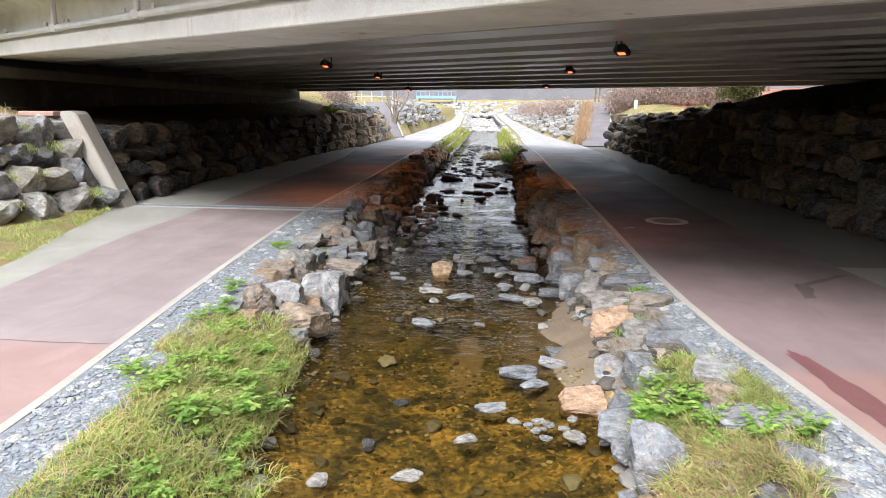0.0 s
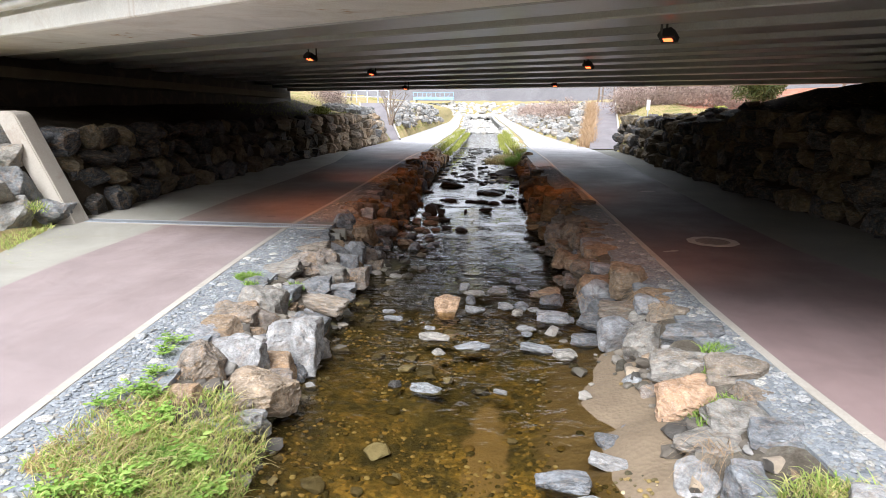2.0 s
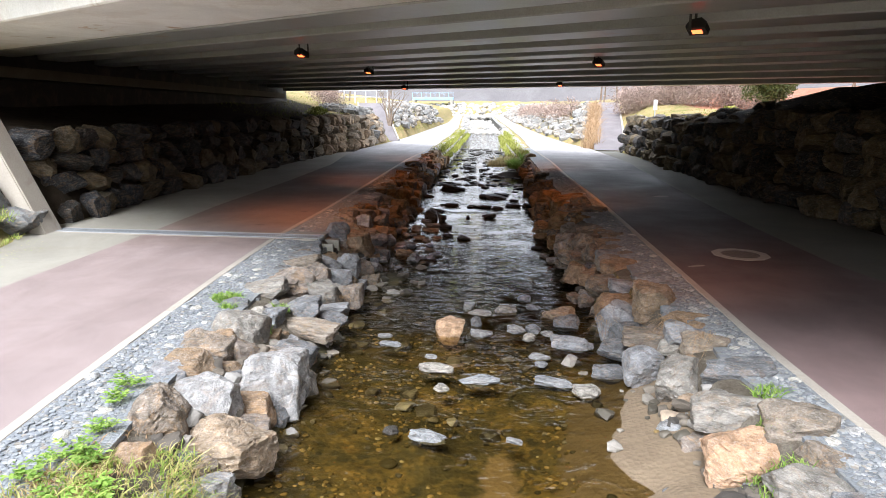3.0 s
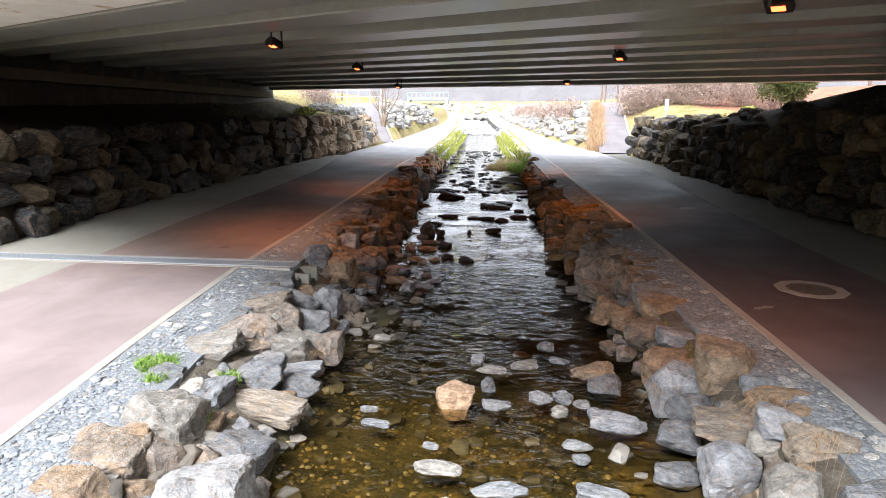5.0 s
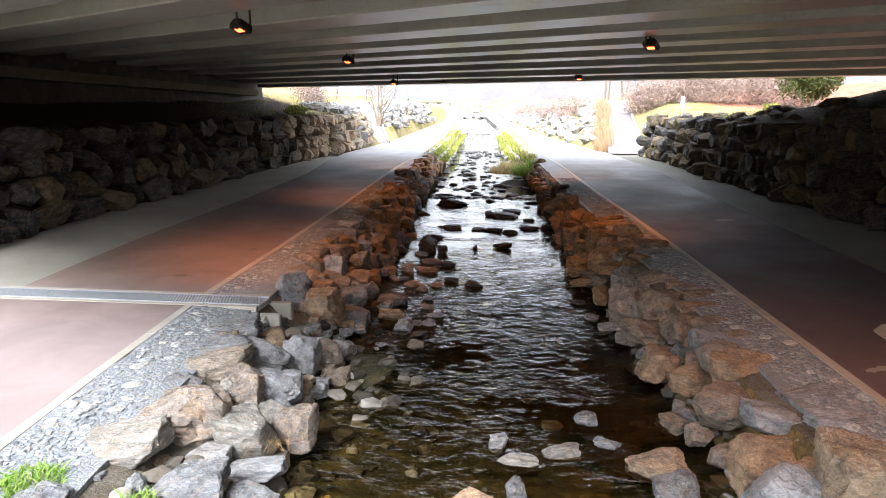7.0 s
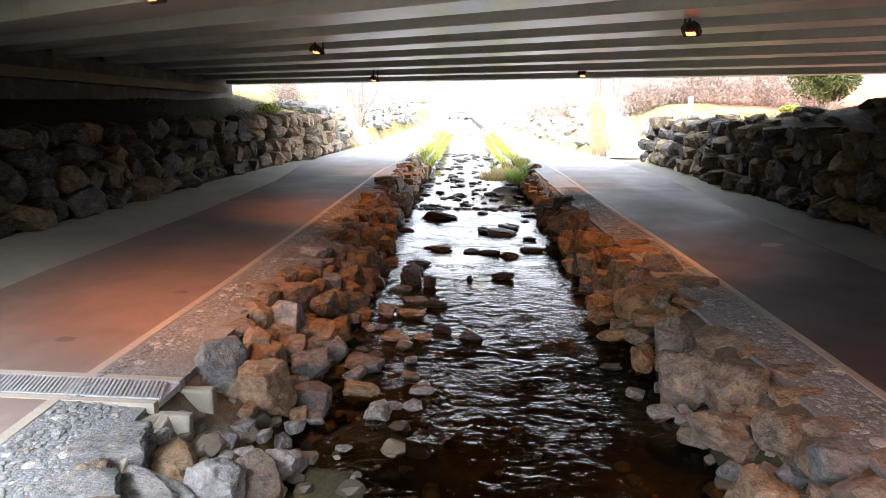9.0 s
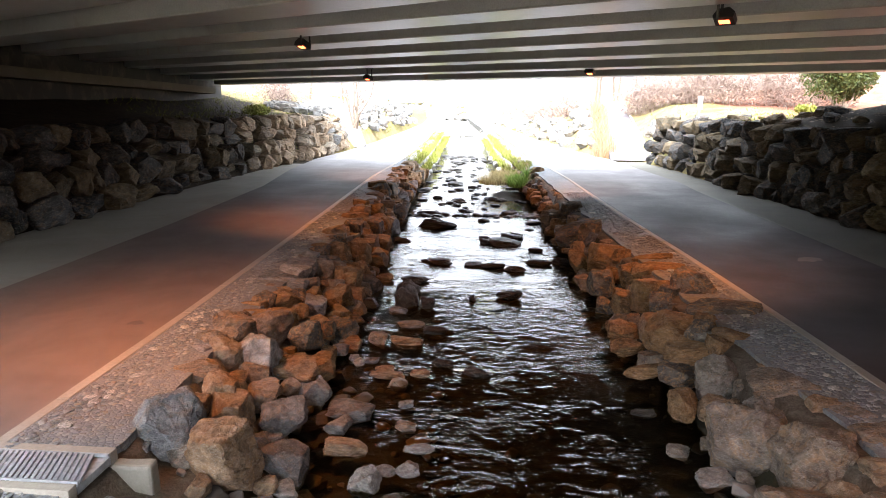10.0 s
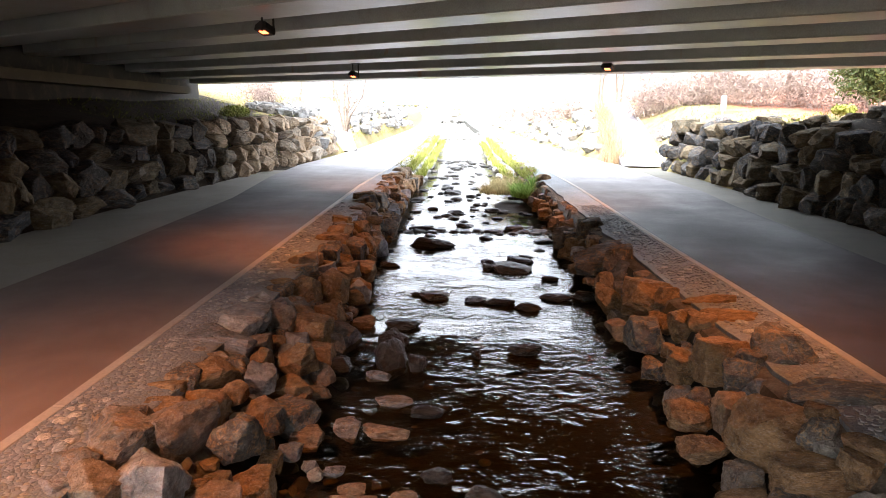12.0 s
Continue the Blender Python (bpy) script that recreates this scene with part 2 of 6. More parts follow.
def bed():
    m = Nodes("stream_bed_gravel")
    w = m.place("world")
    col = m.ramp(m.noise(w, 2.0, 7, 0.68, 0.9), [(0.36, (0.025, 0.022, 0.012)), (0.45, (0.11, 0.085, 0.03)), (0.54, (0.24, 0.165, 0.045)), (0.65, (0.42, 0.26, 0.075))])
    cc = m.cells(w, 26, "F1", "Color")
    sep = m.add("ShaderNodeSeparateColor")
    m.link(cc, sep.inputs[0])
    v = m.ramp(sep.outputs[1], [(0.0, 0.35), (0.5, 0.9), (1.0, 1.8)])
    col = m.mix(0.8, col, m.mix(1.0, col, v, "MULTIPLY"))
    big = m.cells(m.place("world", (1.0, 0.8, 1.0)), 5.5, "F1", "Color")
    sep2 = m.add("ShaderNodeSeparateColor")
    m.link(big, sep2.inputs[0])
    dark = m.ramp(sep2.outputs[0], [(0.48, 0.0), (0.5, 1.0)])
    shape = m.ramp(m.math("ADD", m.cells(m.place("world", (1.0, 0.8, 1.0)), 5.5), m.math("MULTIPLY", m.noise(w, 7, 4, 0.6), 0.35)), [(0.42, 1.0), (0.58, 0.0)])
    col = m.mix(m.math("MULTIPLY", m.math("MULTIPLY", dark, shape), 0.85), col, (0.035, 0.032, 0.02))
    # dark algae further on, with shade and dark reflection added to its tone, and smooth sand on the bar
    xyz = m.add("ShaderNodeSeparateXYZ")
    m.link(m.add("ShaderNodeNewGeometry").outputs["Position"], xyz.inputs[0])
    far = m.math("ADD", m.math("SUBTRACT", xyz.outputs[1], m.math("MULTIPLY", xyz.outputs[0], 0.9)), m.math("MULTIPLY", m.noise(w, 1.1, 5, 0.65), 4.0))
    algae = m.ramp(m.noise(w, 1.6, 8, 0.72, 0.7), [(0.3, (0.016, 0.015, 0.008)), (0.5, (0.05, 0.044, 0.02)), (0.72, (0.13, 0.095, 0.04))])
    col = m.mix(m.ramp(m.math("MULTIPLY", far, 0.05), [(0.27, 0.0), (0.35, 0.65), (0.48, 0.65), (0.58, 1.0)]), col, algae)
    ex = m.math("POWER", m.math("ABSOLUTE", m.math("MULTIPLY", m.math("SUBTRACT", xyz.outputs[0], 1.62), 1.2)), 2.0)
    ey = m.math("POWER", m.math("ABSOLUTE", m.math("MULTIPLY", m.math("SUBTRACT", xyz.outputs[1], 5.2), 0.5)), 2.0)
    bar = m.math("ADD", m.math("ADD", ex, ey), m.noise(w, 2.0, 5, 0.65))
    sandy = m.ramp(m.noise(w, 2.5, 7, 0.7), [(0.3, (0.13, 0.095, 0.062)), (0.7, (0.2, 0.15, 0.1))])
    col = m.mix(m.ramp(m.math("MULTIPLY", bar, 0.5), [(0.6, 1.0), (0.72, 0.0)]), col, sandy)
    # beyond y 11 the bed is blackened: the dark under the bridge, put into colour
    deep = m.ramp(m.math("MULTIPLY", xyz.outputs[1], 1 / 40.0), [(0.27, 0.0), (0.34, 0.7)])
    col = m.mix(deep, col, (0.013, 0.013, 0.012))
    # tongues of clean sand between the algae
    ex2 = m.math("POWER", m.math("ABSOLUTE", m.math("MULTIPLY", m.math("SUBTRACT", xyz.outputs[0], 0.4), 3.4)), 2.0)
    ey2 = m.math("POWER", m.math("ABSOLUTE", m.math("MULTIPLY", m.math("SUBTRACT", xyz.outputs[1], 4.9), 0.75)), 2.0)
    tongue = m.math("ADD", m.math("ADD", ex2, ey2), m.math("MULTIPLY", m.noise(w, 3.0, 6, 0.7), 1.6))
    col = m.mix(m.ramp(m.math("MULTIPLY", tongue, 0.5), [(0.55, 0.9), (0.68, 0.0)]), col, (0.25, 0.175, 0.1))
    return m.done(col, 0.8, m.bump(m.cells(w, 24), 0.4, 0.02))


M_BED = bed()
M_MORTAR = soil("gritty_mortar_and_soil", (0.07, 0.058, 0.045), (0.14, 0.12, 0.095), (0.21, 0.19, 0.165), 5.0)


def water_material():
    """Clear shallow water: Fresnel gloss over a tinted clear body; ripples grow downstream of the calm pool."""
    m = Nodes("stream_water")
    m.t.nodes.remove(m.b)
    w = m.place("world", (0.95, 1.3, 1.0))
    pos = m.add("ShaderNodeNewGeometry").outputs["Position"]
    sep = m.add("ShaderNodeSeparateXYZ")
    m.link(pos, sep.inputs[0])
    rough_water = m.ramp(m.math("MULTIPLY", sep.outputs[1], 1 / 40.0), [(0.06, 0.12), (0.17, 0.5), (0.22, 0.8), (0.28, 0.5), (0.38, 0.3), (0.7, 0.22)])
    rough_water = m.math("MULTIPLY", rough_water, m.ramp(m.noise(m.place("world"), 1.3, 4, 0.65), [(0.38, 0.15), (0.62, 1.25)]))
    h = m.math("ADD", m.noise(w, 3.1, 2, 0.5, 1.0), m.math("MULTIPLY", m.noise(w, 10.0, 2, 0.5, 0.8), 0.3))
    b = m.add("ShaderNodeBump")
    b.inputs["Distance"].default_value = 0.115
    m.link(rough_water, b.inputs["Strength"])
    m.link(h, b.inputs["Height"])
    f = m.add("ShaderNodeFresnel")
    f.inputs["IOR"].default_value = 1.33
    m.link(b.outputs[0], f.inputs["Normal"])
    clear = m.add("ShaderNodeBsdfTransparent")
    clear.inputs[0].default_value = (0.72, 0.65, 0.45, 1)
    gloss = m.add("ShaderNodeBsdfGlossy")
    gloss.inputs["Roughness"].default_value = 0.015
    m.link(b.outputs[0], gloss.inputs["Normal"])
    mixs = m.add("ShaderNodeMixShader")
    m.link(f.outputs[0], mixs.inputs[0])
    m.link(clear.outputs[0], mixs.inputs[1])
    m.link(gloss.outputs[0], mixs.inputs[2])
    m.link(mixs.outputs[0], m.out.inputs[0])
    return m.mat


M_WATER = water_material()


def leafy(name, a, b, c, lucid=0.25):
    m = Nodes(name)
    g = m.add("ShaderNodeNewGeometry").outputs["Random Per Island"]
    col = m.ramp(g, [(0.0, a), (0.5, b), (1.0, c)])
    w = m.place("world")
    v = m.ramp(m.noise(w, 2.2, 3), [(0.3, 0.75), (0.7, 1.25)])
    col = m.mix(1.0, col, v, "MULTIPLY")
    m.done(col, 0.6, spec=0.25)
    tr = m.add("ShaderNodeBsdfTranslucent")
    m.link(col, tr.inputs[0])
    mx = m.add("ShaderNodeMixShader")
    mx.inputs[0].default_value = lucid
    m.link(m.b.outputs[0], mx.inputs[1])
    m.link(tr.outputs[0], mx.inputs[2])
    m.link(mx.outputs[0], m.out.inputs[0])
    return m.mat


M_GRASS = leafy("fresh_and_dry_grass", (0.22, 0.36, 0.07), (0.42, 0.52, 0.14), (0.66, 0.58, 0.27), 0.5)
M_STRAW = leafy("dry_grass", (0.44, 0.34, 0.16), (0.6, 0.48, 0.26), (0.34, 0.31, 0.12), 0.4)
M_WEED = leafy("green_weed_leaves", (0.12, 0.23, 0.04), (0.22, 0.36, 0.07), (0.38, 0.48, 0.14), 0.4)
M_TUFT = leafy("yellow_green_tuft", (0.20, 0.24, 0.04), (0.27, 0.29, 0.06), (0.34, 0.31, 0.10))
M_HEDGE = leafy("leafless_hedge_twigs", (0.24, 0.175, 0.15), (0.32, 0.235, 0.2), (0.38, 0.29, 0.24), 0.2)
M_EVERGREEN = leafy("dark_evergreen_leaves", (0.035, 0.05, 0.015), (0.06, 0.075, 0.02), (0.11, 0.11, 0.03))
M_REED = leafy("tan_reeds", (0.33, 0.21, 0.12), (0.40, 0.27, 0.16), (0.46, 0.32, 0.2))
M_BARK = plain("grey_brown_bark", (0.16, 0.12, 0.09), 0.9, vary=0.4, scale=9, bump=0.6)
M_BLACK = plain("black_lamp_housing", (0.02, 0.02, 0.02), 0.45, vary=0.3)
M_STEEL = plain("galvanised_steel", (0.45, 0.48, 0.52), 0.5, 0.35, vary=0.25, scale=20)
M_WHITEPIPE = plain("white_painted_pipe", (0.66, 0.66, 0.66), 0.4, vary=0.12, scale=3)
M_IRON = plain("cast_iron", (0.13, 0.1, 0.085), 0.6, 0.4, vary=0.4, scale=25, bump=0.4)


def glowing(name, c, strength):
    m = Nodes(name)
    m.t.nodes.remove(m.b)
    e = m.add("ShaderNodeEmission")
    e.inputs[0].default_value = (*c, 1)
    e.inputs[1].default_value = strength
    m.link(e.outputs[0], m.out.inputs[0])
    return m.mat


M_GLOW = glowing("lamp_glass_glow", (1.0, 0.115, 0.035), 2.4)

# ---- plan: lines along the stream, x as a function of y ----
def line(*pts):
    ys = [p[0] for p in pts]
    xs = [p[1] for p in pts]
    return lambda y: float(np.interp(y, ys, xs))


KERB_W = line((-25, -1.3), (1.5, -2.67), (5.3, -3.05), (8.5, -3.3), (11, -3.42), (14, -3.39), (18, -3.42), (27, -3.55), (33, -3.4), (48, -3.5), (66, -4.1), (97, -6), (170, -10))
KERB_E = line((-25, 6.4), (1.9, 3.36), (3, 3.2), (4.3, 2.98), (6.8, 2.83), (8.5, 2.8), (12, 2.72), (14.5, 2.67), (17.3, 2.58), (19.6, 2.46), (22.7, 2.36), (27, 2.25), (35, 1.8), (47, 1.5), (67, 0.8), (95, -0.4), (170, -3))
RED_W = line((-25, -3.6), (1.5, -4.95), (5.9, -5.4), (7.8, -5.6), (11, -5.65), (14.5, -5.82), (19, -5.8), (24.5, -5.95), (29, -6.5), (33, -6.7), (38, -6.4), (44, -6.2), (58, -6.3), (84, -6.6), (105, -7.8), (170, -12))
RED_E = line((-25, 8.6), (6, 5.52), (8.7, 5.25), (10, 5.0), (13, 4.92), (18, 4.95), (24.3, 5.05), (26.5, 5.2), (30, 5.0), (34, 4.8), (39.7, 4.0), (47.3, 3.3), (62.7, 2.5), (92, 1.2), (170, -1))
FOOT_W = line((-25, -4.2), (3, -5.3), (6, -5.9), (9, -6.8), (11, -7.4), (16, -7.7), (21, -7.6), (25, -7.45), (29, -7.2), (33.5, -6.85), (38, -6.5), (44, -6.3), (58, -6.4), (84, -6.7), (105, -7.9), (170, -12.2))
FOOT_E = line((-25, 10), (8.9, 7.05), (14, 6.6), (17.8, 6.35), (21, 6.15), (25, 6.0), (30, 5.95), (33, 5.6), (35, 5.0), (39.7, 4.1), (47.3, 3.4), (62.7, 2.6), (92, 1.3), (170, -0.8))
EDGE_W = line((-25, -0.5), (2, -2.02), (5.9, -2.47), (9, -2.68), (11.5, -2.85), (14, -2.92), (19, -2.88), (28, -3.05), (34, -3.0), (48, -3.1), (66, -3.7), (97, -5.6), (170, -9.5))
EDGE_E = line((-25, 5.8), (2.8, 2.69), (4.5, 2.55), (6.4, 2.42), (7.5, 2.4), (9.3, 2.2), (12.4, 2.11), (16.2, 1.96), (18.5, 1.85), (27, 1.6), (35, 1.3), (47, 1.0), (67, 0.4), (95, -0.8), (170, -3.4))
WATER_W = line((-25, 0.3), (2.7, -1.17), (4.9, -1.45), (8.5, -1.65), (11, -1.75), (16.1, -1.95), (21, -2.25), (31.7, -2.55), (40, -2.6), (54, -2.9), (79, -3.5), (116, -5.7), (170, -9))
WATER_E = line((-25, 4), (2.6, 1.75), (5.3, 1.93), (9, 1.62), (11, 1.38), (15.8, 1.25), (19, 1.15), (24.5, 1.2), (29.4, 1.05), (41, 0.5), (55, 0.3), (80, -0.1), (117, -1.6), (170, -4))
WATER_Z = line((-25, -0.55), (9, -0.55), (17.2, -0.56), (17.8, -0.62), (24, -0.66), (24.6, -0.72), (40, -0.8), (170, -0.9))


# ---- helpers for meshes and things ----
def mesh_of(name, verts, faces, mat, smooth=False):
    me = bpy.data.meshes.new(name)
    me.from_pydata([tuple(map(float, v)) for v in verts], [], faces)
    me.materials.append(mat)
    if smooth:
        me.polygons.foreach_set("use_smooth", [True] * len(me.polygons))
    me.update()
    return me


def part(name, bm, material, parent=None, label=""):
    """Links a bmesh, or a finished mesh, as one object under its thing."""
    if isinstance(bm, bmesh.types.BMesh):
        me = bpy.data.meshes.new(name)
        bm.to_mesh(me)
        bm.free()
        me.materials.append(material)
    else:
        me = bm
    ob = new(name, me)
    if parent:
        ob.parent = parent
    if label:
        ob["label"] = label
    return ob


def hub(name, at, label, category, group="", kind="", turn=0):
    ob = new(name)
    ob.empty_display_size = 0.2
    ob.matrix_basis = pose(*at, 0, 0, turn)
    return tagged(ob, label, category, group, kind)


def box(bm, cx, cy, cz, sx, sy, sz, turn=None, bevel=0.0):
    m = Matrix.LocRotScale((cx, cy, cz), turn, (sx, sy, sz))
    made = bmesh.ops.create_cube(bm, size=1, matrix=m)["verts"]
    if bevel:
        edges = list({e for v in made for e in v.link_edges})
        bmesh.ops.bevel(bm, geom=edges, offset=bevel, segments=2, affect="EDGES", profile=0.5)
    return bm


def tube(bm, a, b, r0, r1=None, sides=10):
    a, b = Vector(a), Vector(b)
    d = b - a
    m = Matrix.Translation((a + b) / 2) @ d.to_track_quat("Z", "Y").to_matrix().to_4x4()
    bmesh.ops.create_cone(bm, cap_ends=True, segments=sides, radius1=r0, radius2=r0 if r1 is None else r1, depth=d.length, matrix=m)
    return bm


def stations(y0, y1, step0, grow=1.0):
    out, y, st = [], y0, step0
    while y < y1:
        out.append(y)
        y += st
        if y > 40:
            st *= grow
    return out + [y1]


def ribbon(name, left, right, y0, y1, z0, z1, mat, cols=4, step=0.5, rise=None, thick=0.0):
    """A strip between two lines, with its side faces when it has thickness."""
    ys = stations(y0, y1, step, 1.12)
    verts, faces = [], []
    for y in ys:
        a, b = left(y), right(y)
        for i in range(cols + 1):
            f = i / cols
            z = z0 + (z1 - z0) * f + (rise(a + (b - a) * f, y) if rise else 0)
            verts.append((a + (b - a) * f, y, z))
    n = cols + 1
    for j in range(len(ys) - 1):
        for i in range(cols):
            k = j * n + i
            faces.append((k, k + 1, k + n + 1, k + n))
    if thick:
        top = len(verts)
        for j in range(len(ys)):
            for i in (0, cols):
                x, y, z = verts[j * n + i]
                verts.append((x, y, z - thick))
        for j in range(len(ys) - 1):
            a, b = j * n, top + 2 * j
            faces.append((a, a + n, b + 2, b))
            a = j * n + cols
            faces.append((a + n, a, b + 1, b + 3))
        faces.append(tuple(range(0, n)) + (top + 1, top))
        e = (len(ys) - 1) * n
        t2 = top + 2 * (len(ys) - 1)
        faces.append(tuple(reversed(range(e, e + n))) + (t2, t2 + 1))
    return mesh_of(name, verts, faces, mat, smooth=not thick)


def wob(x, y, s, seed=0.0):
    return noise.noise(Vector((x * s, y * s, seed)))

# ---- ground: one sheet with bench, banks and ramps ----
TOP_W = line((-25, 1.8), (8, 1.9), (11.2, 1.9), (11.6, 1.66), (28, 1.66), (34, 1.6), (40, 1.7), (60, 1.9), (90, 1.6), (170, 1.4))
TOP_E = line((-25, 1.6), (8, 1.8), (24, 1.75), (29, 1.6), (34, 1.45), (40, 1.9), (60, 1.9), (90, 1.6), (170, 1.4))
RAMPS = [((-7.0, 40.5, 0.0), (-10.2, 53.0, 2.25), 1.9), ((5.5, 33.6, 0.0), (7.75, 50.5, 2.35), 1.5)]


def on_ramp(x, y):
    """The ramp's height at a place, and how far outside its edge the place lies."""
    best = (None, 9.0)
    for (ax, ay, az), (bx, by, bz), w in RAMPS:
        d = Vector((bx - ax, by - ay))
        p = Vector((x - ax, y - ay))
        f = p.dot(d) / d.length_squared
        if -0.05 <= f <= 1.6:
            off = abs(p.x * d.y - p.y * d.x) / d.length - w / 2
            if off < best[1]:
                best = (az + (bz - az) * min(max(f, 0.0), 1.0), off)
    return best


FACE_W = line((-25, -16), (3, -10.6), (6, -9.3), (8, -7.95), (9, -7.55), (10.8, -7.45), (11, -7.4), (12, -7.45))


def ground_z(x, y):
    fw, fe = FOOT_W(y), FOOT_E(y)
    if fw - 0.12 <= x <= fe + 0.12:
        return -0.05
    if y < 12 and x < fw:
        face = min(FACE_W(y), fw)
        if x > face:
            return 0.03 + 0.07 * min(1.0, (fw - x) / 0.8) + 0.04 * wob(x, y, 1.3, 8)
        fw = face
        if x < fw:
            d = fw - x
            return float(np.interp(d, (0.1, 0.45, 1.95, 4.0, 9, 30, 80, 250, 700), (0.0, 0.1, 1.8, 2.6, 3.4, 4.5, 6, 10, 22))) + 0.06 * wob(x, y, 1.2, 4)
    if x < fw:
        d, top = fw - x, TOP_W(y)
        z = float(np.interp(d, (0.12, 0.3, 1.15, 2.6, 4.0, 9, 30, 80, 250, 700), (-0.05, 0.3 * top, top, top + 0.15, top + 0.5, top + 1.4, 3.8, 5, 9, 22)))
    else:
        d, top = x - fe, TOP_E(y)
        if y > 36:
            z = float(np.interp(d, (0.12, 0.9, 3.0, 6, 14, 40, 90, 250, 700), (-0.05, 0.25, top, top + 0.35, top + 1.2, 4.5, 6, 12, 26)))
        else:
            k = min(max((0.53 * x + 0.848 * y - 23.0) / 3.0, 0.0), 1.0)
            dark = float(np.interp(d, (0.12, 0.3, 1.1, 3.5, 6, 12, 40, 90, 250, 700), (-0.05, 0.3 * top, top, top + 0.85, top + 1.25, top + 2.2, 4.6, 6, 12, 26)))
            open_ = float(np.interp(d, (0.12, 0.3, 1.1, 3.5, 6, 12, 40, 90, 250, 700), (-0.05, 0.3 * top, top, top + 0.22, top + 0.4, top + 1.0, 3.6, 6, 12, 26)))
            z = dark * (1 - k) + open_ * k
    r, off = on_ramp(x, y)
    if r is not None:
        k = min(max(off / 1.6, 0.0), 1.0)
        z = (r - 0.06) * (1 - k) + z * k if off > 0 else r - 0.06
    z += 0.10 * wob(x, y, 0.5, 3.0) * min(1.0, max(0.0, min(d, 4) - 0.8))
    return z


def build_ground():
    ys = stations(-30, 60, 0.75) + [64, 70, 78, 88, 100, 116, 136, 165, 210, 300, 450, 700]
    west = [700, 400, 220, 120, 70, 45, 32, 24, 18, 15, 12.5] + [11 - 0.55 * i for i in range(20)] + [0.2, 0.06]
    east = list(reversed(west))
    verts, faces, slots = [], [], []
    for y in ys:
        row = [FOOT_W(y) - d + 0.12 for d in west] + [KERB_W(y) + 0.05, EDGE_W(y) - 0.02, EDGE_W(y) + 0.1, EDGE_E(y) - 0.1, EDGE_E(y) + 0.02, KERB_E(y) - 0.05] + [FOOT_E(y) + d - 0.12 for d in east]
        n = len(row)
        for i, x in enumerate(row):
            if len(west) + 1 < i < len(west) + 4:
                z = -1.3
            else:
                z = ground_z(x, y)
            verts.append((x, y, z))
    for j in range(len(ys) - 1):
        for i in range(n - 1):
            k = j * n + i
            faces.append((k, k + 1, k + n + 1, k + n))
            y, x = ys[j], verts[k][0]
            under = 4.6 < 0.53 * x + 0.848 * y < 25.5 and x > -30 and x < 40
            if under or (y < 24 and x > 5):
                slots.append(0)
            elif y < 8:
                slots.append(1)
            elif x > FOOT_E(y) + (2.4 if y < 33 else 5.5) and y < 60:
                slots.append(2)
            else:
                slots.append(1)
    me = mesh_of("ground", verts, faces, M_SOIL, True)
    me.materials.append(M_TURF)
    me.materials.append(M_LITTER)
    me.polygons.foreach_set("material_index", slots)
    return tagged(new("ground", me), "soil and winter turf sheet with raised banks", "ground", kind="structure")


build_ground()


# ---- paths ----
def laid(name, me, label, category="path"):
    return tagged(new(name, me), label, category, kind="structure")


# darker concrete: on the east apron it stands in for shade under the bridge
M_CONC_DARK = concrete("dark_grey_concrete", (0.14, 0.135, 0.115), amount=0.4)


def off(f, d):
    return lambda y: f(y) + d


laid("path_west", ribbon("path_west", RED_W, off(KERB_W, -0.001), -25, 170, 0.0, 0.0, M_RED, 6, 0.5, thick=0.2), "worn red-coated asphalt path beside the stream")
laid("path_east", ribbon("path_east", off(KERB_E, 0.001), RED_E, -25, 170, 0.0, 0.0, M_RED_SHADED, 6, 0.5, thick=0.2), "worn red-coated asphalt path beside the stream")
laid("apron_west", ribbon("apron_west", off(FOOT_W, -0.3), off(RED_W, -0.001), 4.5, 31, 0.004, 0.0, M_CONC, 3, 0.5, thick=0.2), "pale concrete strip between path and boulder wall", "pavement")
laid("apron_east", ribbon("apron_east", off(RED_E, 0.001), off(FOOT_E, 0.3), 7, 33, 0.0, 0.004, M_CONC_DARK, 3, 0.5, thick=0.2), "pale concrete strip between path and boulder wall", "pavement")
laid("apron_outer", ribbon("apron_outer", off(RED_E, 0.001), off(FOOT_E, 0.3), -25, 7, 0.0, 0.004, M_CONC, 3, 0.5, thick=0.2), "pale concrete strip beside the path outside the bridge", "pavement")
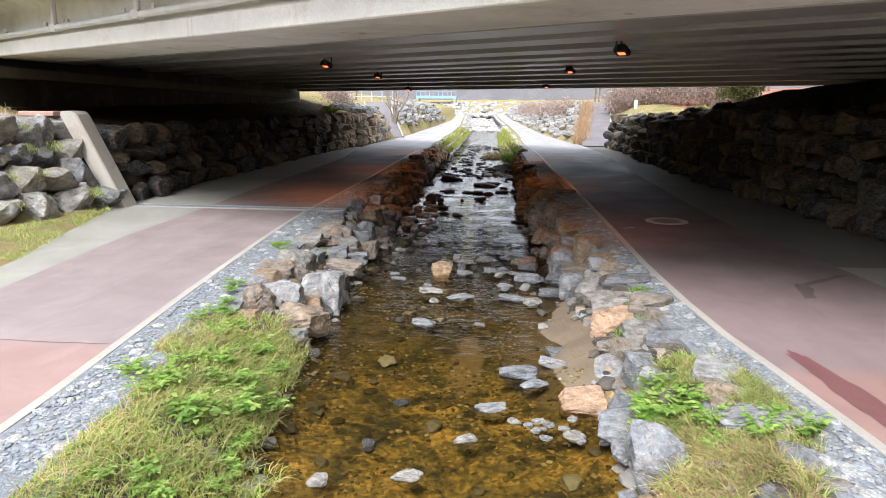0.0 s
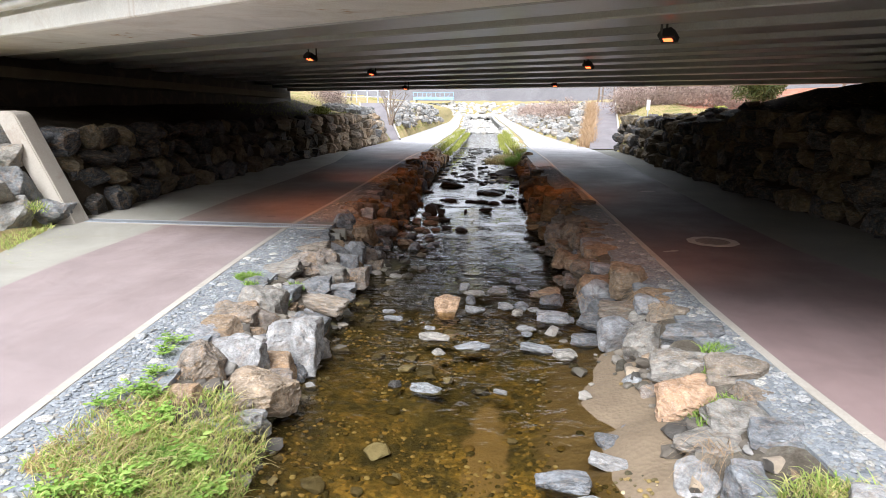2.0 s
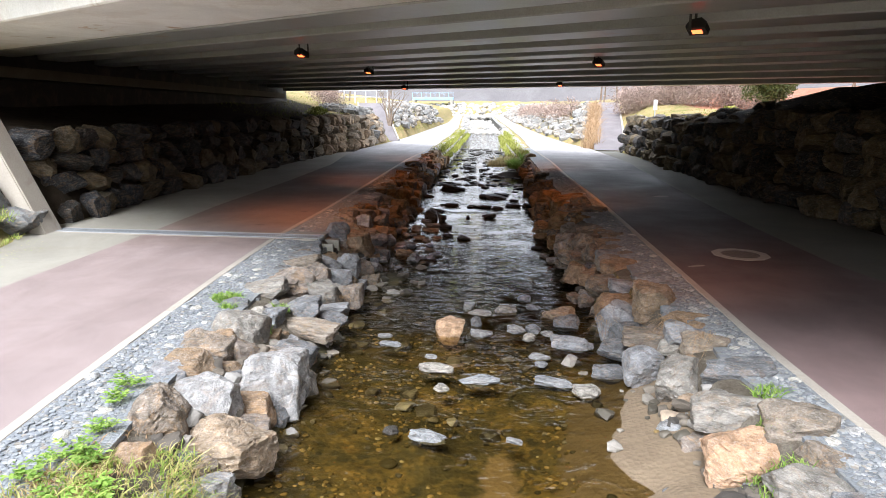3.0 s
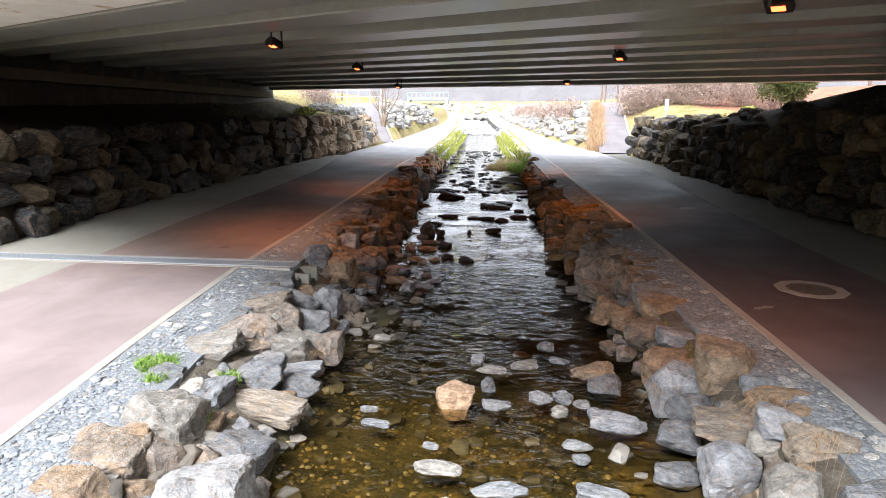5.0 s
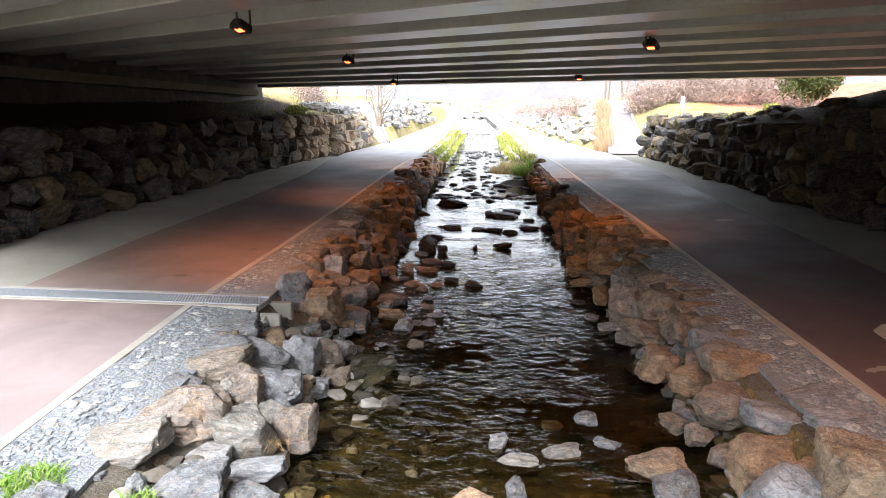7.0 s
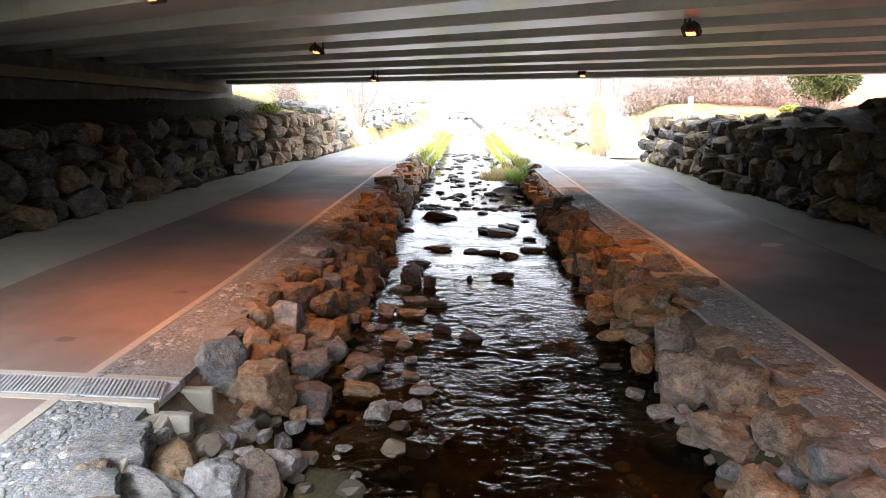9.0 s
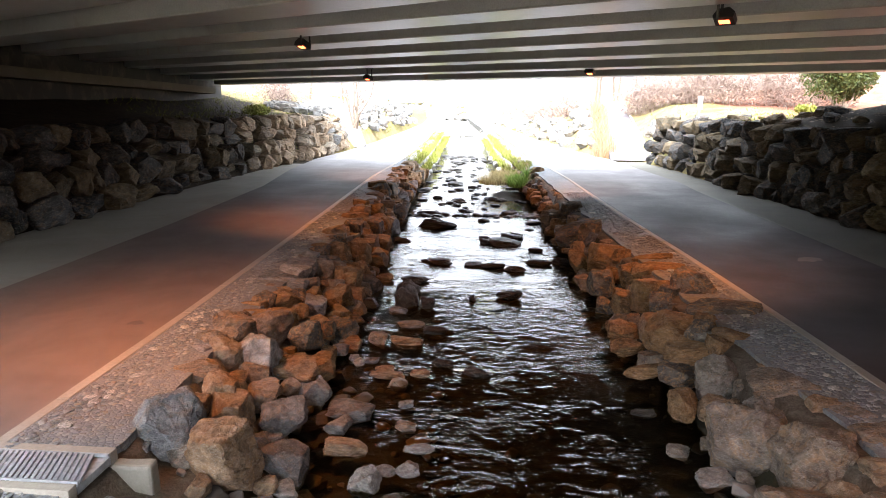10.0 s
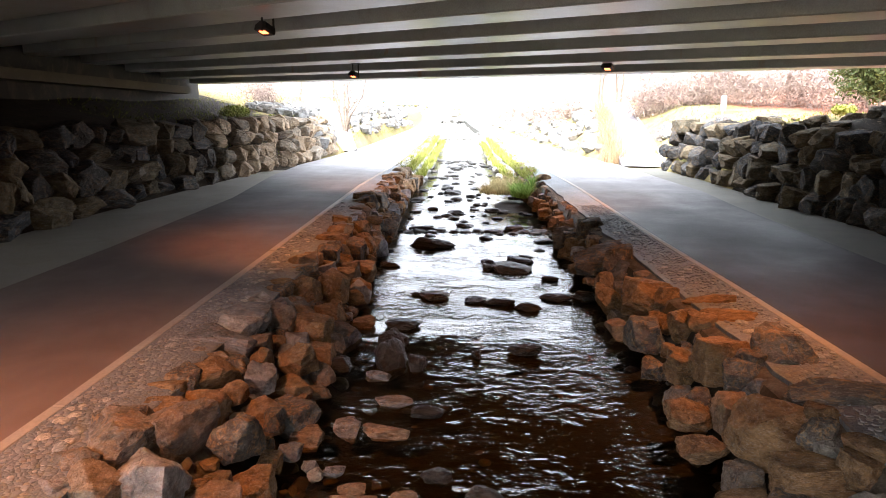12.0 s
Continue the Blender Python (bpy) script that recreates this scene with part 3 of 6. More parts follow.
for (ax, ay, az), (bx, by, bz), w in RAMPS:
    dx, dy = (bx - ax), (by - ay)
    ln = math.hypot(dx, dy)
    nx, ny = dy / ln * w / 2, -dx / ln * w / 2
    v, f = [], []
    for i in range(21):
        t = i / 14
        z = az + (bz - az) * min(t, 1.0) + 0.01
        for k in (-1, 1):
            v.append((ax + dx * t + k * nx, ay + dy * t + k * ny, z))
        for k in (1, -1):
            v.append((ax + dx * t + k * nx, ay + dy * t + k * ny, z - 0.2))
    for i in range(20):
        a = i * 4
        for k in range(4):
            f.append((a + k, a + (k + 1) % 4, a + 4 + (k + 1) % 4, a + 4 + k))
    laid("ramp", mesh_of("ramp", v, f, M_GREYPATH), "grey-pink ramp climbing from the path to the bank top")
    for k in ((1,) if ax > 0 else (-1, 1)):
        kv, kf = [], []
        for i in range(15):
            t = i / 14
            z = az + (bz - az) * t
            for s, h in ((1.0, 0.0), (1.0, 0.1), (1.0 + 0.2 / w, 0.1), (1.0 + 0.2 / w, -0.1)):
                kv.append((ax + dx * t + k * nx * s, ay + dy * t + k * ny * s, z + h))
        for i in range(14):
            a = i * 4
            for q in range(3):
                kf.append((a + q, a + q + 1, a + 5 + q, a + 4 + q))
        laid("ramp_kerb", mesh_of("ramp_kerb", kv, kf, M_KERB), "white concrete kerb along the ramp", "kerb")


def kerb_run(name, f, side):
    """Kerb stones one metre long, each an own piece, 9 cm wide."""
    run = hub(name, (0, 0, 0), "line of pale concrete kerb stones along the red path", "kerb", kind="structure")
    y = -6.0
    while y < 40:
        bm = bmesh.new()
        y2 = y + 0.992
        a, b = Vector((f(y), y, 0)), Vector((f(y2), y2, 0))
        d = b - a
        c = (a + b) / 2
        box(bm, c.x + side * 0.045, c.y, -0.04 + 0.006 + 0.003 * wob(0, y, 1.3), 0.09, d.length, 0.08, Matrix.Rotation(math.atan2(d.y, d.x) - math.pi / 2, 3, "Z").to_quaternion(), 0.006)
        part("kerb_stone", bm, M_KERB, run)
        y += 1.0


kerb_run("kerb_west", KERB_W, 1)
kerb_run("kerb_east", KERB_E, -1)
laid("verge_west", ribbon("verge_west", off(KERB_W, 0.085), lambda y: EDGE_W(y) + (0.13 if y < 11.4 else 0.2) + 0.09 * wob(0, y, 1.7), -12, 33, 0.0, -0.03, M_PEBBLED, 6, 0.25, lambda x, y: 0.012 * wob(x, y, 5), 0.3), "strip of grey pebbles set in concrete", "verge")
laid("verge_east", ribbon("verge_east", lambda y: EDGE_E(y) - 0.08 + 0.08 * wob(3, y, 1.7), off(KERB_E, -0.085), -12, 35, -0.03, 0.0, M_PEBBLED, 6, 0.25, lambda x, y: 0.012 * wob(x, y, 5), 0.3), "strip of grey pebbles set in concrete", "verge")


# ---- stream bed and water ----
def bed_z(x, y):
    a, b, w = WATER_W(y), WATER_E(y), WATER_Z(y)
    d = min(x - a, b - x)
    k = min(max((y - 7.5) / 2.0, 0.0), 1.0) * 0.11
    z = w - k + float(np.interp(d, (-0.9, -0.45, -0.2, 0.0, 0.4, 1.2), (0.47, 0.36, 0.17, 0.0, -0.13 + k * 0.6, -0.22 + k)))
    # sand bar on the east side of the pool, gravel bars further on
    for cx, cy, rx, ry, h in ((1.6, 5.6, 0.8, 1.25, 0.17), (1.7, 4.25, 0.6, 0.75, 0.17), (-1.1, 10.7, 0.7, 1.6, 0.2), (0.95, 7.1, 0.55, 0.7, 0.17), (-0.25, 5.9, 0.28, 0.5, 0.15), (-1.2, 13.4, 0.6, 1.2, 0.16), (0.6, 28.6, 0.8, 1.6, 0.3)):
        q = ((x - cx) / rx) ** 2 + ((y - cy) / ry) ** 2
        if q < 1:
            z += h * (1 - q) ** 0.7
    return z + 0.035 * wob(x, y, 1.6, 2) + 0.015 * wob(x, y, 6, 5)


def build_bed():
    ys = stations(-12, 40, 0.16) + stations(40.5, 170, 1.0, 1.15)
    cols = 44
    v, f, slot = [], [], []
    for y in ys:
        a, b = EDGE_W(y) + 0.02, EDGE_E(y) - 0.02
        for i in range(cols + 1):
            x = a + (b - a) * i / cols
            z = bed_z(x, y)
            if i in (0, cols):
                z = -0.06
            elif i in (1, cols - 1):
                z = max(z, -0.07)
            elif i in (2, cols - 2):
                z = max(z, -0.1)
            v.append((x, y, z))
    n = cols + 1
    for j in range(len(ys) - 1):
        for i in range(cols):
            k = j * n + i
            f.append((k, k + 1, k + n + 1, k + n))
            x, y = v[k][0], v[k][1]
            dry = v[k][2] > WATER_Z(y) - 0.09
            slot.append(1 if v[k][2] > -0.36 and y < 36 else 2 if y > 36 and dry else 0)
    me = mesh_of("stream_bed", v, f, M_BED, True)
    me.materials.append(M_MORTAR)
    me.materials.append(M_PEBBLED)
    me.polygons.foreach_set("material_index", slot)
    return tagged(new("stream_bed", me), "ochre gravel and sand stream bed", "stream bed", kind="structure")


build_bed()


def build_water():
    ys = stations(-12, 40, 0.2) + stations(40.5, 170, 1.0, 1.15)
    v, f = [], []
    cols = 20
    for y in ys:
        a, b = WATER_W(y) - 0.55, WATER_E(y) + 0.55
        for i in range(cols + 1):
            v.append((a + (b - a) * i / cols, y, WATER_Z(y)))
    n = cols + 1
    for j in range(len(ys) - 1):
        for i in range(cols):
            k = j * n + i
            f.append((k, k + 1, k + n + 1, k + n))
    return tagged(new("water", mesh_of("water", v, f, M_WATER, True)), "clear shallow stream water with ripples", "water", kind="structure")


build_water()


# ---- bridge: skewed concrete girder bridge ----
SKEW = -32.0
U = Vector((math.cos(radians(SKEW)), math.sin(radians(SKEW)), 0))
N = Vector((-U.y, U.x, 0))
SOFFIT = line((0, 3.22), (4.43, 3.2), (15, 3.2), (17, 3.17), (18.5, 3.11), (20, 3.04), (22, 2.93), (24.4, 2.8), (30, 2.5))
GIRDERS, SPACING, FLANGE = 11, 1.92, 0.92
END_W, END_E = -11.0, 14.5


def at_bridge(x, s, z):
    """A point of the bridge by its world x, its distance s across the bridge, and height."""
    q = (x - N.x * s) / U.x
    return (q * U.x + s * N.x, q * U.y + s * N.y, z)


def extruded(profile, x0, x1, cuts=1):
    """A profile of (s, z) drawn along the bridge between two world x."""
    v, f = [], []
    n = len(profile)
    for j in range(cuts + 1):
        x = x0 + (x1 - x0) * j / cuts
        for s, z in profile:
            v.append(at_bridge(x, s, z))
    for j in range(cuts):
        for i in range(n):
            a, b = j * n + i, j * n + (i + 1) % n
            f.append((a, b, b + n, a + n))
    f.append(tuple(reversed(range(n))))
    f.append(tuple(range(cuts * n, cuts * n + n)))
    return v, f


# deck darker than the girders: shade of the recesses painted into its colour
M_DECK = concrete("dark_deck_concrete", (0.24, 0.238, 0.225), amount=0.4)
bridge = hub("bridge", (0, 14, 3), "low concrete girder road bridge over stream and paths", "bridge")
for g in range(GIRDERS):
    # the edge girder is a wide slab; the others follow at even steps
    c = (5.35, 6.85)[g] if g < 2 else 4.6 + g * SPACING
    z = SOFFIT(c)
    h = 0.92 if g == 0 else FLANGE / 2
    # the web of the edge girder stands near its outer face
    wl = c - h + 0.27 if g == 0 else c - 0.11
    prof = [(c - h + 0.02, z), (c + h - 0.02, z), (c + h, z + 0.02), (c + h, z + 0.28), (c + 0.11, z + 0.5), (c + 0.11, z + 0.95), (c + 0.4, z + 1.1), (c + 0.4, z + 1.2),
            (wl - 0.29, z + 1.2), (wl - 0.29, z + 1.1), (wl, z + 0.95), (wl, z + 0.5), (c - h, z + 0.28), (c - h, z + 0.02)]
    v, f = extruded(prof, END_W, END_E)
    me = mesh_of("girder", v, f, M_FASCIA if g == 0 else M_GIRDER)
    girder = part("girder", me, None, bridge, "pale painted edge girder with rust streaks" if g == 0 else "")
    girder.matrix_parent_inverse = bridge.matrix_basis.inverted()
prof = [(s, SOFFIT(s) + 1.205) for s in (3.5, 8, 14, 20, 25.4)] + [(s, SOFFIT(s) + 1.5) for s in (25.4, 20, 14, 8, 3.5)]
v, f = extruded(prof, END_W - 6, END_E + 6)
deck = part("deck", mesh_of("deck", v, f, M_DECK), None, bridge)
deck.matrix_parent_inverse = bridge.matrix_basis.inverted()
for s in (3.45, 25.35):
    zz = SOFFIT(s) + 1.1
    v, f = extruded([(s - 0.15, zz), (s + 0.1, zz), (s + 0.1, zz + 1.1), (s - 0.1, zz + 1.1)], END_W - 6, END_E + 6)
    para = part("parapet", mesh_of("parapet", v, f, M_GIRDER), None, bridge)
    para.matrix_parent_inverse = bridge.matrix_basis.inverted()
# abutments: cap beam carrying the girder ends, and the wall behind it
def skew_box(x0, x1, s0, s1, z0, z1, mat, name):
    v = [at_bridge(x, s, z) for z in (z0, z1) for x, s in ((x0, s0), (x1, s0), (x1, s1), (x0, s1))]
    return mesh_of(name, v, [(3, 2, 1, 0), (4, 5, 6, 7), (0, 1, 5, 4), (1, 2, 6, 5), (2, 3, 7, 6), (3, 0, 4, 7)], mat)


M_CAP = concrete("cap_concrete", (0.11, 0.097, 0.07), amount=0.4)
# abutment concrete with the deep shade put into its colour
M_ABUTMENT_SHADED = concrete("shaded_abutment_concrete", (0.055, 0.052, 0.048), amount=0.5)
v = [at_bridge(x, s, SOFFIT(s) - dz) for s in (4.2, 22.8) for x, dz in ((-11.3, 0.44), (-10.6, 0.44), (-10.6, 0.2), (-11.3, 0.2))]
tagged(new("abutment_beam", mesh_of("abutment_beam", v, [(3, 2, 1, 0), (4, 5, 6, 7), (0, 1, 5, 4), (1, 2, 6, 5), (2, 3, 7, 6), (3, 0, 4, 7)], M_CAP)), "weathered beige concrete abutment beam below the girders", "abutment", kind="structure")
tagged(new("abutment_west", skew_box(-14.0, -11.4, 3.8, 24.6, 0.5, 4.1, M_ABUTMENT_SHADED, "abutment_west")), "grey concrete bridge abutment in deep shade", "abutment", kind="structure")
tagged(new("abutment_east", skew_box(13.6, 15.2, 3.8, 25.2, 0.5, 4.1, M_ABUTMENT_SHADED, "abutment_east")), "grey concrete bridge abutment in deep shade", "abutment", kind="structure")


# ---- lamps under the bridge ----
def under_lamp(x, y, z, lean, power=84):
    lamp = hub("floodlight", (x, y, z), "black floodlight with glowing orange glass hung below the girders", "lamp", "lamps under the bridge", turn=SKEW + (180 if lean > 0 else 0))
    bm = bmesh.new()
    prof = [(-0.11, -0.04), (0.11, -0.04), (0.12, -0.01), (0.08, 0.07), (-0.05, 0.09), (-0.12, 0.03)]
    vs = [[bm.verts.new((px, sy, pz)) for px, pz in prof] for sy in (-0.09, 0.09)]
    bm.faces.new(vs[0])
    bm.faces.new(list(reversed(vs[1])))
    for i in range(6):
        j = (i + 1) % 6
        bm.faces.new((vs[0][j], vs[0][i], vs[1][i], vs[1][j]))
    bmesh.ops.recalc_face_normals(bm, faces=bm.faces)
    housing = part("housing", bm, M_BLACK, lamp)
    housing.rotation_euler = (radians(-24 if lean < 0 else 24), 0, 0)
    bm = bmesh.new()
    box(bm, 0.0, -0.01, -0.042, 0.12, 0.08, 0.006)
    part("glass", bm, M_GLOW, housing, "orange glowing front glass")
    bm = bmesh.new()
    box(bm, 0.06, 0.1, 0.12, 0.03, 0.012, 0.3)
    box(bm, 0.06, -0.1, 0.12, 0.03, 0.012, 0.3)
    box(bm, 0.06, 0, 0.28, 0.1, 0.24, 0.03)
    part("bracket", bm, M_BLACK, lamp)
    light = bpy.data.lights.new("flood", "SPOT")
    light.energy, light.color, light.spot_size, light.spot_blend, light.shadow_soft_size = power, (1.0, 0.325, 0.085), radians(100), 0.8, 0.08
    ob = new("flood", light)
    ob.matrix_world = look((x, y, z - 0.07), (x - lean * 0.25, y + 0.5, z - 2))
    return lamp


for x, y, z, power in ((2.64, 9.1, 3.06, 55), (2.42, 16.0, 3.07, 96), (2.26, 24.4, 2.86, 84)):
    under_lamp(x, y, z, 1, power)
for x, y, z, power in ((-3.38, 12.92, 3.06, 120), (-3.43, 19.33, 3.05, 84), (-3.58, 27.0, 2.8, 84)):
    under_lamp(x, y, z, -1, power)


# ---- stones ----
def rock_mesh(name, seed, mat, fine=0.2, cuts=15, boxy=0.35, grain=0.05):
    """A quarried stone: a block cut by planes into facets, edges worn, faces roughened."""
    rng = random.Random(seed)
    bm = bmesh.new()
    bmesh.ops.create_cube(bm, size=2.0)

    def way():
        n = Vector((rng.gauss(0, 1), rng.gauss(0, 1), rng.gauss(0, 1))).normalized()
        if rng.random() < boxy:
            ax = rng.choice((Vector((1, 0, 0)), Vector((0, 1, 0)), Vector((0, 0, 1))))
            n = (n * 0.35 + ax * rng.choice((-1, 1))).normalized()
        return n

    corners = [Vector((a, b, c)) for a in (-1, 1) for b in (-1, 1) for c in (-1, 1)]
    rng.shuffle(corners)
    for i in range(cuts):
        if i < cuts // 2:
            n = (corners[i % 8] + Vector((rng.gauss(0, 0.45), rng.gauss(0, 0.45), rng.gauss(0, 0.45)))).normalized()
            d = rng.uniform(0.85, 1.25)
        else:
            n = way()
            d = rng.uniform(0.72, 0.98)
        r = bmesh.ops.bisect_plane(bm, geom=bm.verts[:] + bm.edges[:] + bm.faces[:], plane_co=n * d, plane_no=n, clear_outer=True)
        rim = [e for e in r["geom_cut"] if isinstance(e, bmesh.types.BMEdge)]
        if len(rim) > 2:
            bmesh.ops.holes_fill(bm, edges=rim, sides=0)
    bmesh.ops.remove_doubles(bm, verts=bm.verts[:], dist=0.02)
    bmesh.ops.bevel(bm, geom=bm.edges[:], offset=0.03, segments=1, affect="EDGES")
    bmesh.ops.triangulate(bm, faces=bm.faces[:])
    for i in range(6):
        long = [e for e in bm.edges if e.calc_length() > fine]
        if not long:
            break
        bmesh.ops.subdivide_edges(bm, edges=long, cuts=1)
        bmesh.ops.triangulate(bm, faces=bm.faces[:])
    bm.normal_update()
    shift = Vector((seed * 3.1, seed * 1.7, 0))
    moved = []
    for v in bm.verts:
        q = v.co + shift
        k = noise.noise(q * 1.5) * 1.2 + (0.5 - abs(noise.noise(q * 3.1))) * 1.0 + (0.4 - abs(noise.noise(q * 6.7 + Vector((9, 0, 0))))) * 0.7 + noise.noise(q * 14) * 0.35
        moved.append(v.co + v.normal * grain * k)
    p = np.array([m[:] for m in moved])
    lo, hi = p.min(0), p.max(0)
    p = (p - (lo + hi) / 2) / (hi - lo) * 2
    for i, v in enumerate(bm.verts):
        v.co = p[i]
    me = bpy.data.meshes.new(name)
    bm.to_mesh(me)
    bm.free()
    me.materials.append(mat)
    me.polygons.foreach_set("use_smooth", [True] * len(me.polygons))
    me.set_sharp_from_angle(angle=radians(28))
    return me


ROCKS = [rock_mesh("stone", i + 1, M_ROCK, 0.17, 11, 0.5, 0.085) for i in range(14)]
ROCKS_BROWN = [rock_mesh("stone", i + 21, M_ROCK_BROWN, 0.17, 12, 0.4, 0.1) for i in range(14)]
ROCKS_FILL = [rock_mesh("stone", i + 171, (M_ROCK, M_ROCK_BROWN)[i % 2], 0.3, 12, 0.3, 0.08) for i in range(12)]
ROCKS_LAMPLIT_RUST = [rock_mesh("stone", i + 221, M_ROCK_LAMPLIT_RUST, 0.2, 12, 0.4, 0.09) for i in range(12)]
ROCKS_TAN = [rock_mesh("stone", i + 231, M_ROCK_TAN, 0.2, 12, 0.4, 0.1) for i in range(8)]
ROCKS_SANDY = [rock_mesh("stone", i + 241, M_ROCK_SANDY, 0.17, 12, 0.4, 0.1) for i in range(7)]
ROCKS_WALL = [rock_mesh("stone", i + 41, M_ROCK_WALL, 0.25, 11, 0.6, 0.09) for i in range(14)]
ROCKS_WET = [rock_mesh("stone", i + 61, M_ROCK_WET, 0.25, 26, 0.1, 0.12) for i in range(8)]
ROCKS_PALE = [rock_mesh("stone", i + 81, M_ROCK_PALE, 0.25, 18, 0.15, 0.12) for i in range(10)]


def stone(me, x, y, z, sx, sy, sz, rx=0.0, ry=0.0, rz=0.0, parent=None, name="stone"):
    ob = new(name, me)
    ob.matrix_basis = Matrix.LocRotScale((x, y, z), Euler((radians(rx), radians(ry), radians(rz))), (sx, sy, sz))
    if parent:
        ob.parent = parent
    return ob


def boulder_wall(name, foot, top, y0, y1, side, seed, batter=0.42, size=1.0, meshes=None):
    """Courses of stacked boulders leaning back from the foot line."""
    rng = random.Random(seed)
    wall = hub(name, (0, 0, 0), "dry-stacked boulder retaining wall of grey and brown stones", "retaining wall", kind="structure")
    z, course = 0.0, 0
    while z < 1.95:
        h = (0.40, 0.44, 0.38, 0.40, 0.36)[min(course, 4)] * (1.15 if meshes else 1.0)
        y = y0 + rng.uniform(0, 0.4)
        while y < y1:
            w = rng.choice((0.38, 0.5, 0.62, 0.75, 0.92)) * size
            yc = y + w / 2
            hh = h * rng.uniform(0.85, 1.5)
            if z + h * 0.4 < top(yc) and not (on_ramp(foot(yc) + side * z * batter, yc)[1] < 0.25):
                x = foot(yc) + side * (0.22 + (z + h / 2) * batter + rng.uniform(-0.16, 0.16))
                # west wall: shade-dark stones under the bridge, tan ones in the open beyond
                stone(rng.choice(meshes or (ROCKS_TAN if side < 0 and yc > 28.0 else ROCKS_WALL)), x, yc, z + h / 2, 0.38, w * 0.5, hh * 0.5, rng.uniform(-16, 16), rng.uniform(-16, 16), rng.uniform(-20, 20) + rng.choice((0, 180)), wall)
            y += w
        z += h
        course += 1
    return wall


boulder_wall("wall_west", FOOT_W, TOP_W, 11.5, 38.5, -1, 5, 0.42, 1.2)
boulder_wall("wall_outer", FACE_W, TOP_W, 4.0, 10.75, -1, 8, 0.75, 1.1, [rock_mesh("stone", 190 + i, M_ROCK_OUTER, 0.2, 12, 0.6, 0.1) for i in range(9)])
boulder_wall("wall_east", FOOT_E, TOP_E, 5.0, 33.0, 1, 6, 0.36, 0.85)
# loose stones and clods along the crest behind the east wall
crest = random.Random(15)
for k in range(70):
    y = crest.uniform(10, 33)
    x = FOOT_E(y) + crest.uniform(0.75, 2.2)
    r = crest.uniform(0.08, 0.26)
    stone(crest.choice(ROCKS_WALL), x, y, ground_z(x, y) + r * 0.2, r, r * 1.2, r * 0.6, crest.uniform(-15, 15), crest.uniform(-15, 15), crest.uniform(0, 360), bpy.data.objects["wall_east"])

# ---- revetment boulders along the stream, and stones in the water ----
TONES = {"grey": ROCKS, "brown": ROCKS_BROWN, "pale": ROCKS_PALE, "wet": ROCKS_WET, "orange": [rock_mesh("stone", 131 + i, M_ROCK_ORANGE, 0.17, 8, 0.8, 0.08) for i in range(2)], "tan": ROCKS_SANDY, "fill": ROCKS_FILL, "rust": ROCKS_LAMPLIT_RUST}
LABELS = {"grey": "broken grey stone lying in the shallow stream", "brown": "brown stone lying in the shallow stream", "pale": "pale dry-topped stone lying in the shallow stream",
          "wet": "dark wet boulder standing out of the water", "orange": "large flat orange-tan stone lying in the stream", "rust": "orange-brown stone lying in the shallow stream"}
bank_west = hub("bank_west", (0, 0, 0), "rough revetment of grey and brown boulders beside the water", "revetment", kind="structure")
bank_east = hub("bank_east", (0, 0, 0), "rough revetment of grey and brown boulders beside the water", "revetment", kind="structure")
pick = random.Random(77)
LAID = []


def turned(sx, sy):
    """A quarter turn or a half turn of a stone, and its half sizes along its own axes."""
    if pick.random() < 0.5:
        return pick.choice((90, 270)) + pick.uniform(-14, 14), sy, sx
    return pick.choice((0, 180)) + pick.uniform(-14, 14), sx, sy


def bank_stone(tone, x, y, z, sx, sy, sz):
    if x > 0:
        x = min(x, KERB_E(y) - 0.1 - sx)
    else:
        x = max(x, KERB_W(y) + 0.1 + sx)
    LAID.append((x, y, max(sx, sy)))
    # under the lamps browner stones are chosen: orange lamplight put into their colour
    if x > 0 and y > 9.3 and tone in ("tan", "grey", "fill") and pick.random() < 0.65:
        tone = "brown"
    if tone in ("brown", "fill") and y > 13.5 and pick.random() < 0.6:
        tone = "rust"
    rz, a, b = turned(sx, sy)
    k, h, up = (1.16, 1.5, 0.02) if x < 0 or y < 8.5 else (1.0, 1.3, 0.0)
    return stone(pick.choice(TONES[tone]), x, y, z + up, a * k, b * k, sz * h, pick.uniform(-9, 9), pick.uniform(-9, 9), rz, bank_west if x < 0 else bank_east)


def stream_stone(tone, x, y, z, sx, sy, sz):
    LAID.append((x, y, max(sx, sy)))
    rz, a, b = turned(sx, sy)
    ob = stone(pick.choice(TONES[tone]), x, y, z, a, b, sz * 0.8, pick.uniform(-8, 8), pick.uniform(-8, 8), rz, None, "boulder" if max(sx, sy) > 0.18 else "cobble")
    return tagged(ob, LABELS[tone], "stone", "stones in the stream")


bank_stone("grey", 2.83, 1.39, -0.08, 0.11, 0.06, 0.05)
bank_stone("grey", 2.78, 1.68, -0.09, 0.15, 0.14, 0.05)
bank_stone("grey", 1.96, 2.05, -0.34, 0.22, 0.21, 0.14)
bank_stone("grey", 2.68, 2.22, -0.10, 0.27, 0.16, 0.08)
bank_stone("grey", 1.74, 2.31, -0.41, 0.08, 0.07, 0.05)
bank_stone("grey", 1.75, 2.58, -0.40, 0.14, 0.10, 0.05)
bank_stone("tan", 2.57, 2.73, -0.11, 0.18, 0.18, 0.06)
bank_stone("grey", 1.85, 2.81, -0.37, 0.20, 0.09, 0.05)
bank_stone("grey", 2.10, 3.60, -0.27, 0.13, 0.18, 0.11)
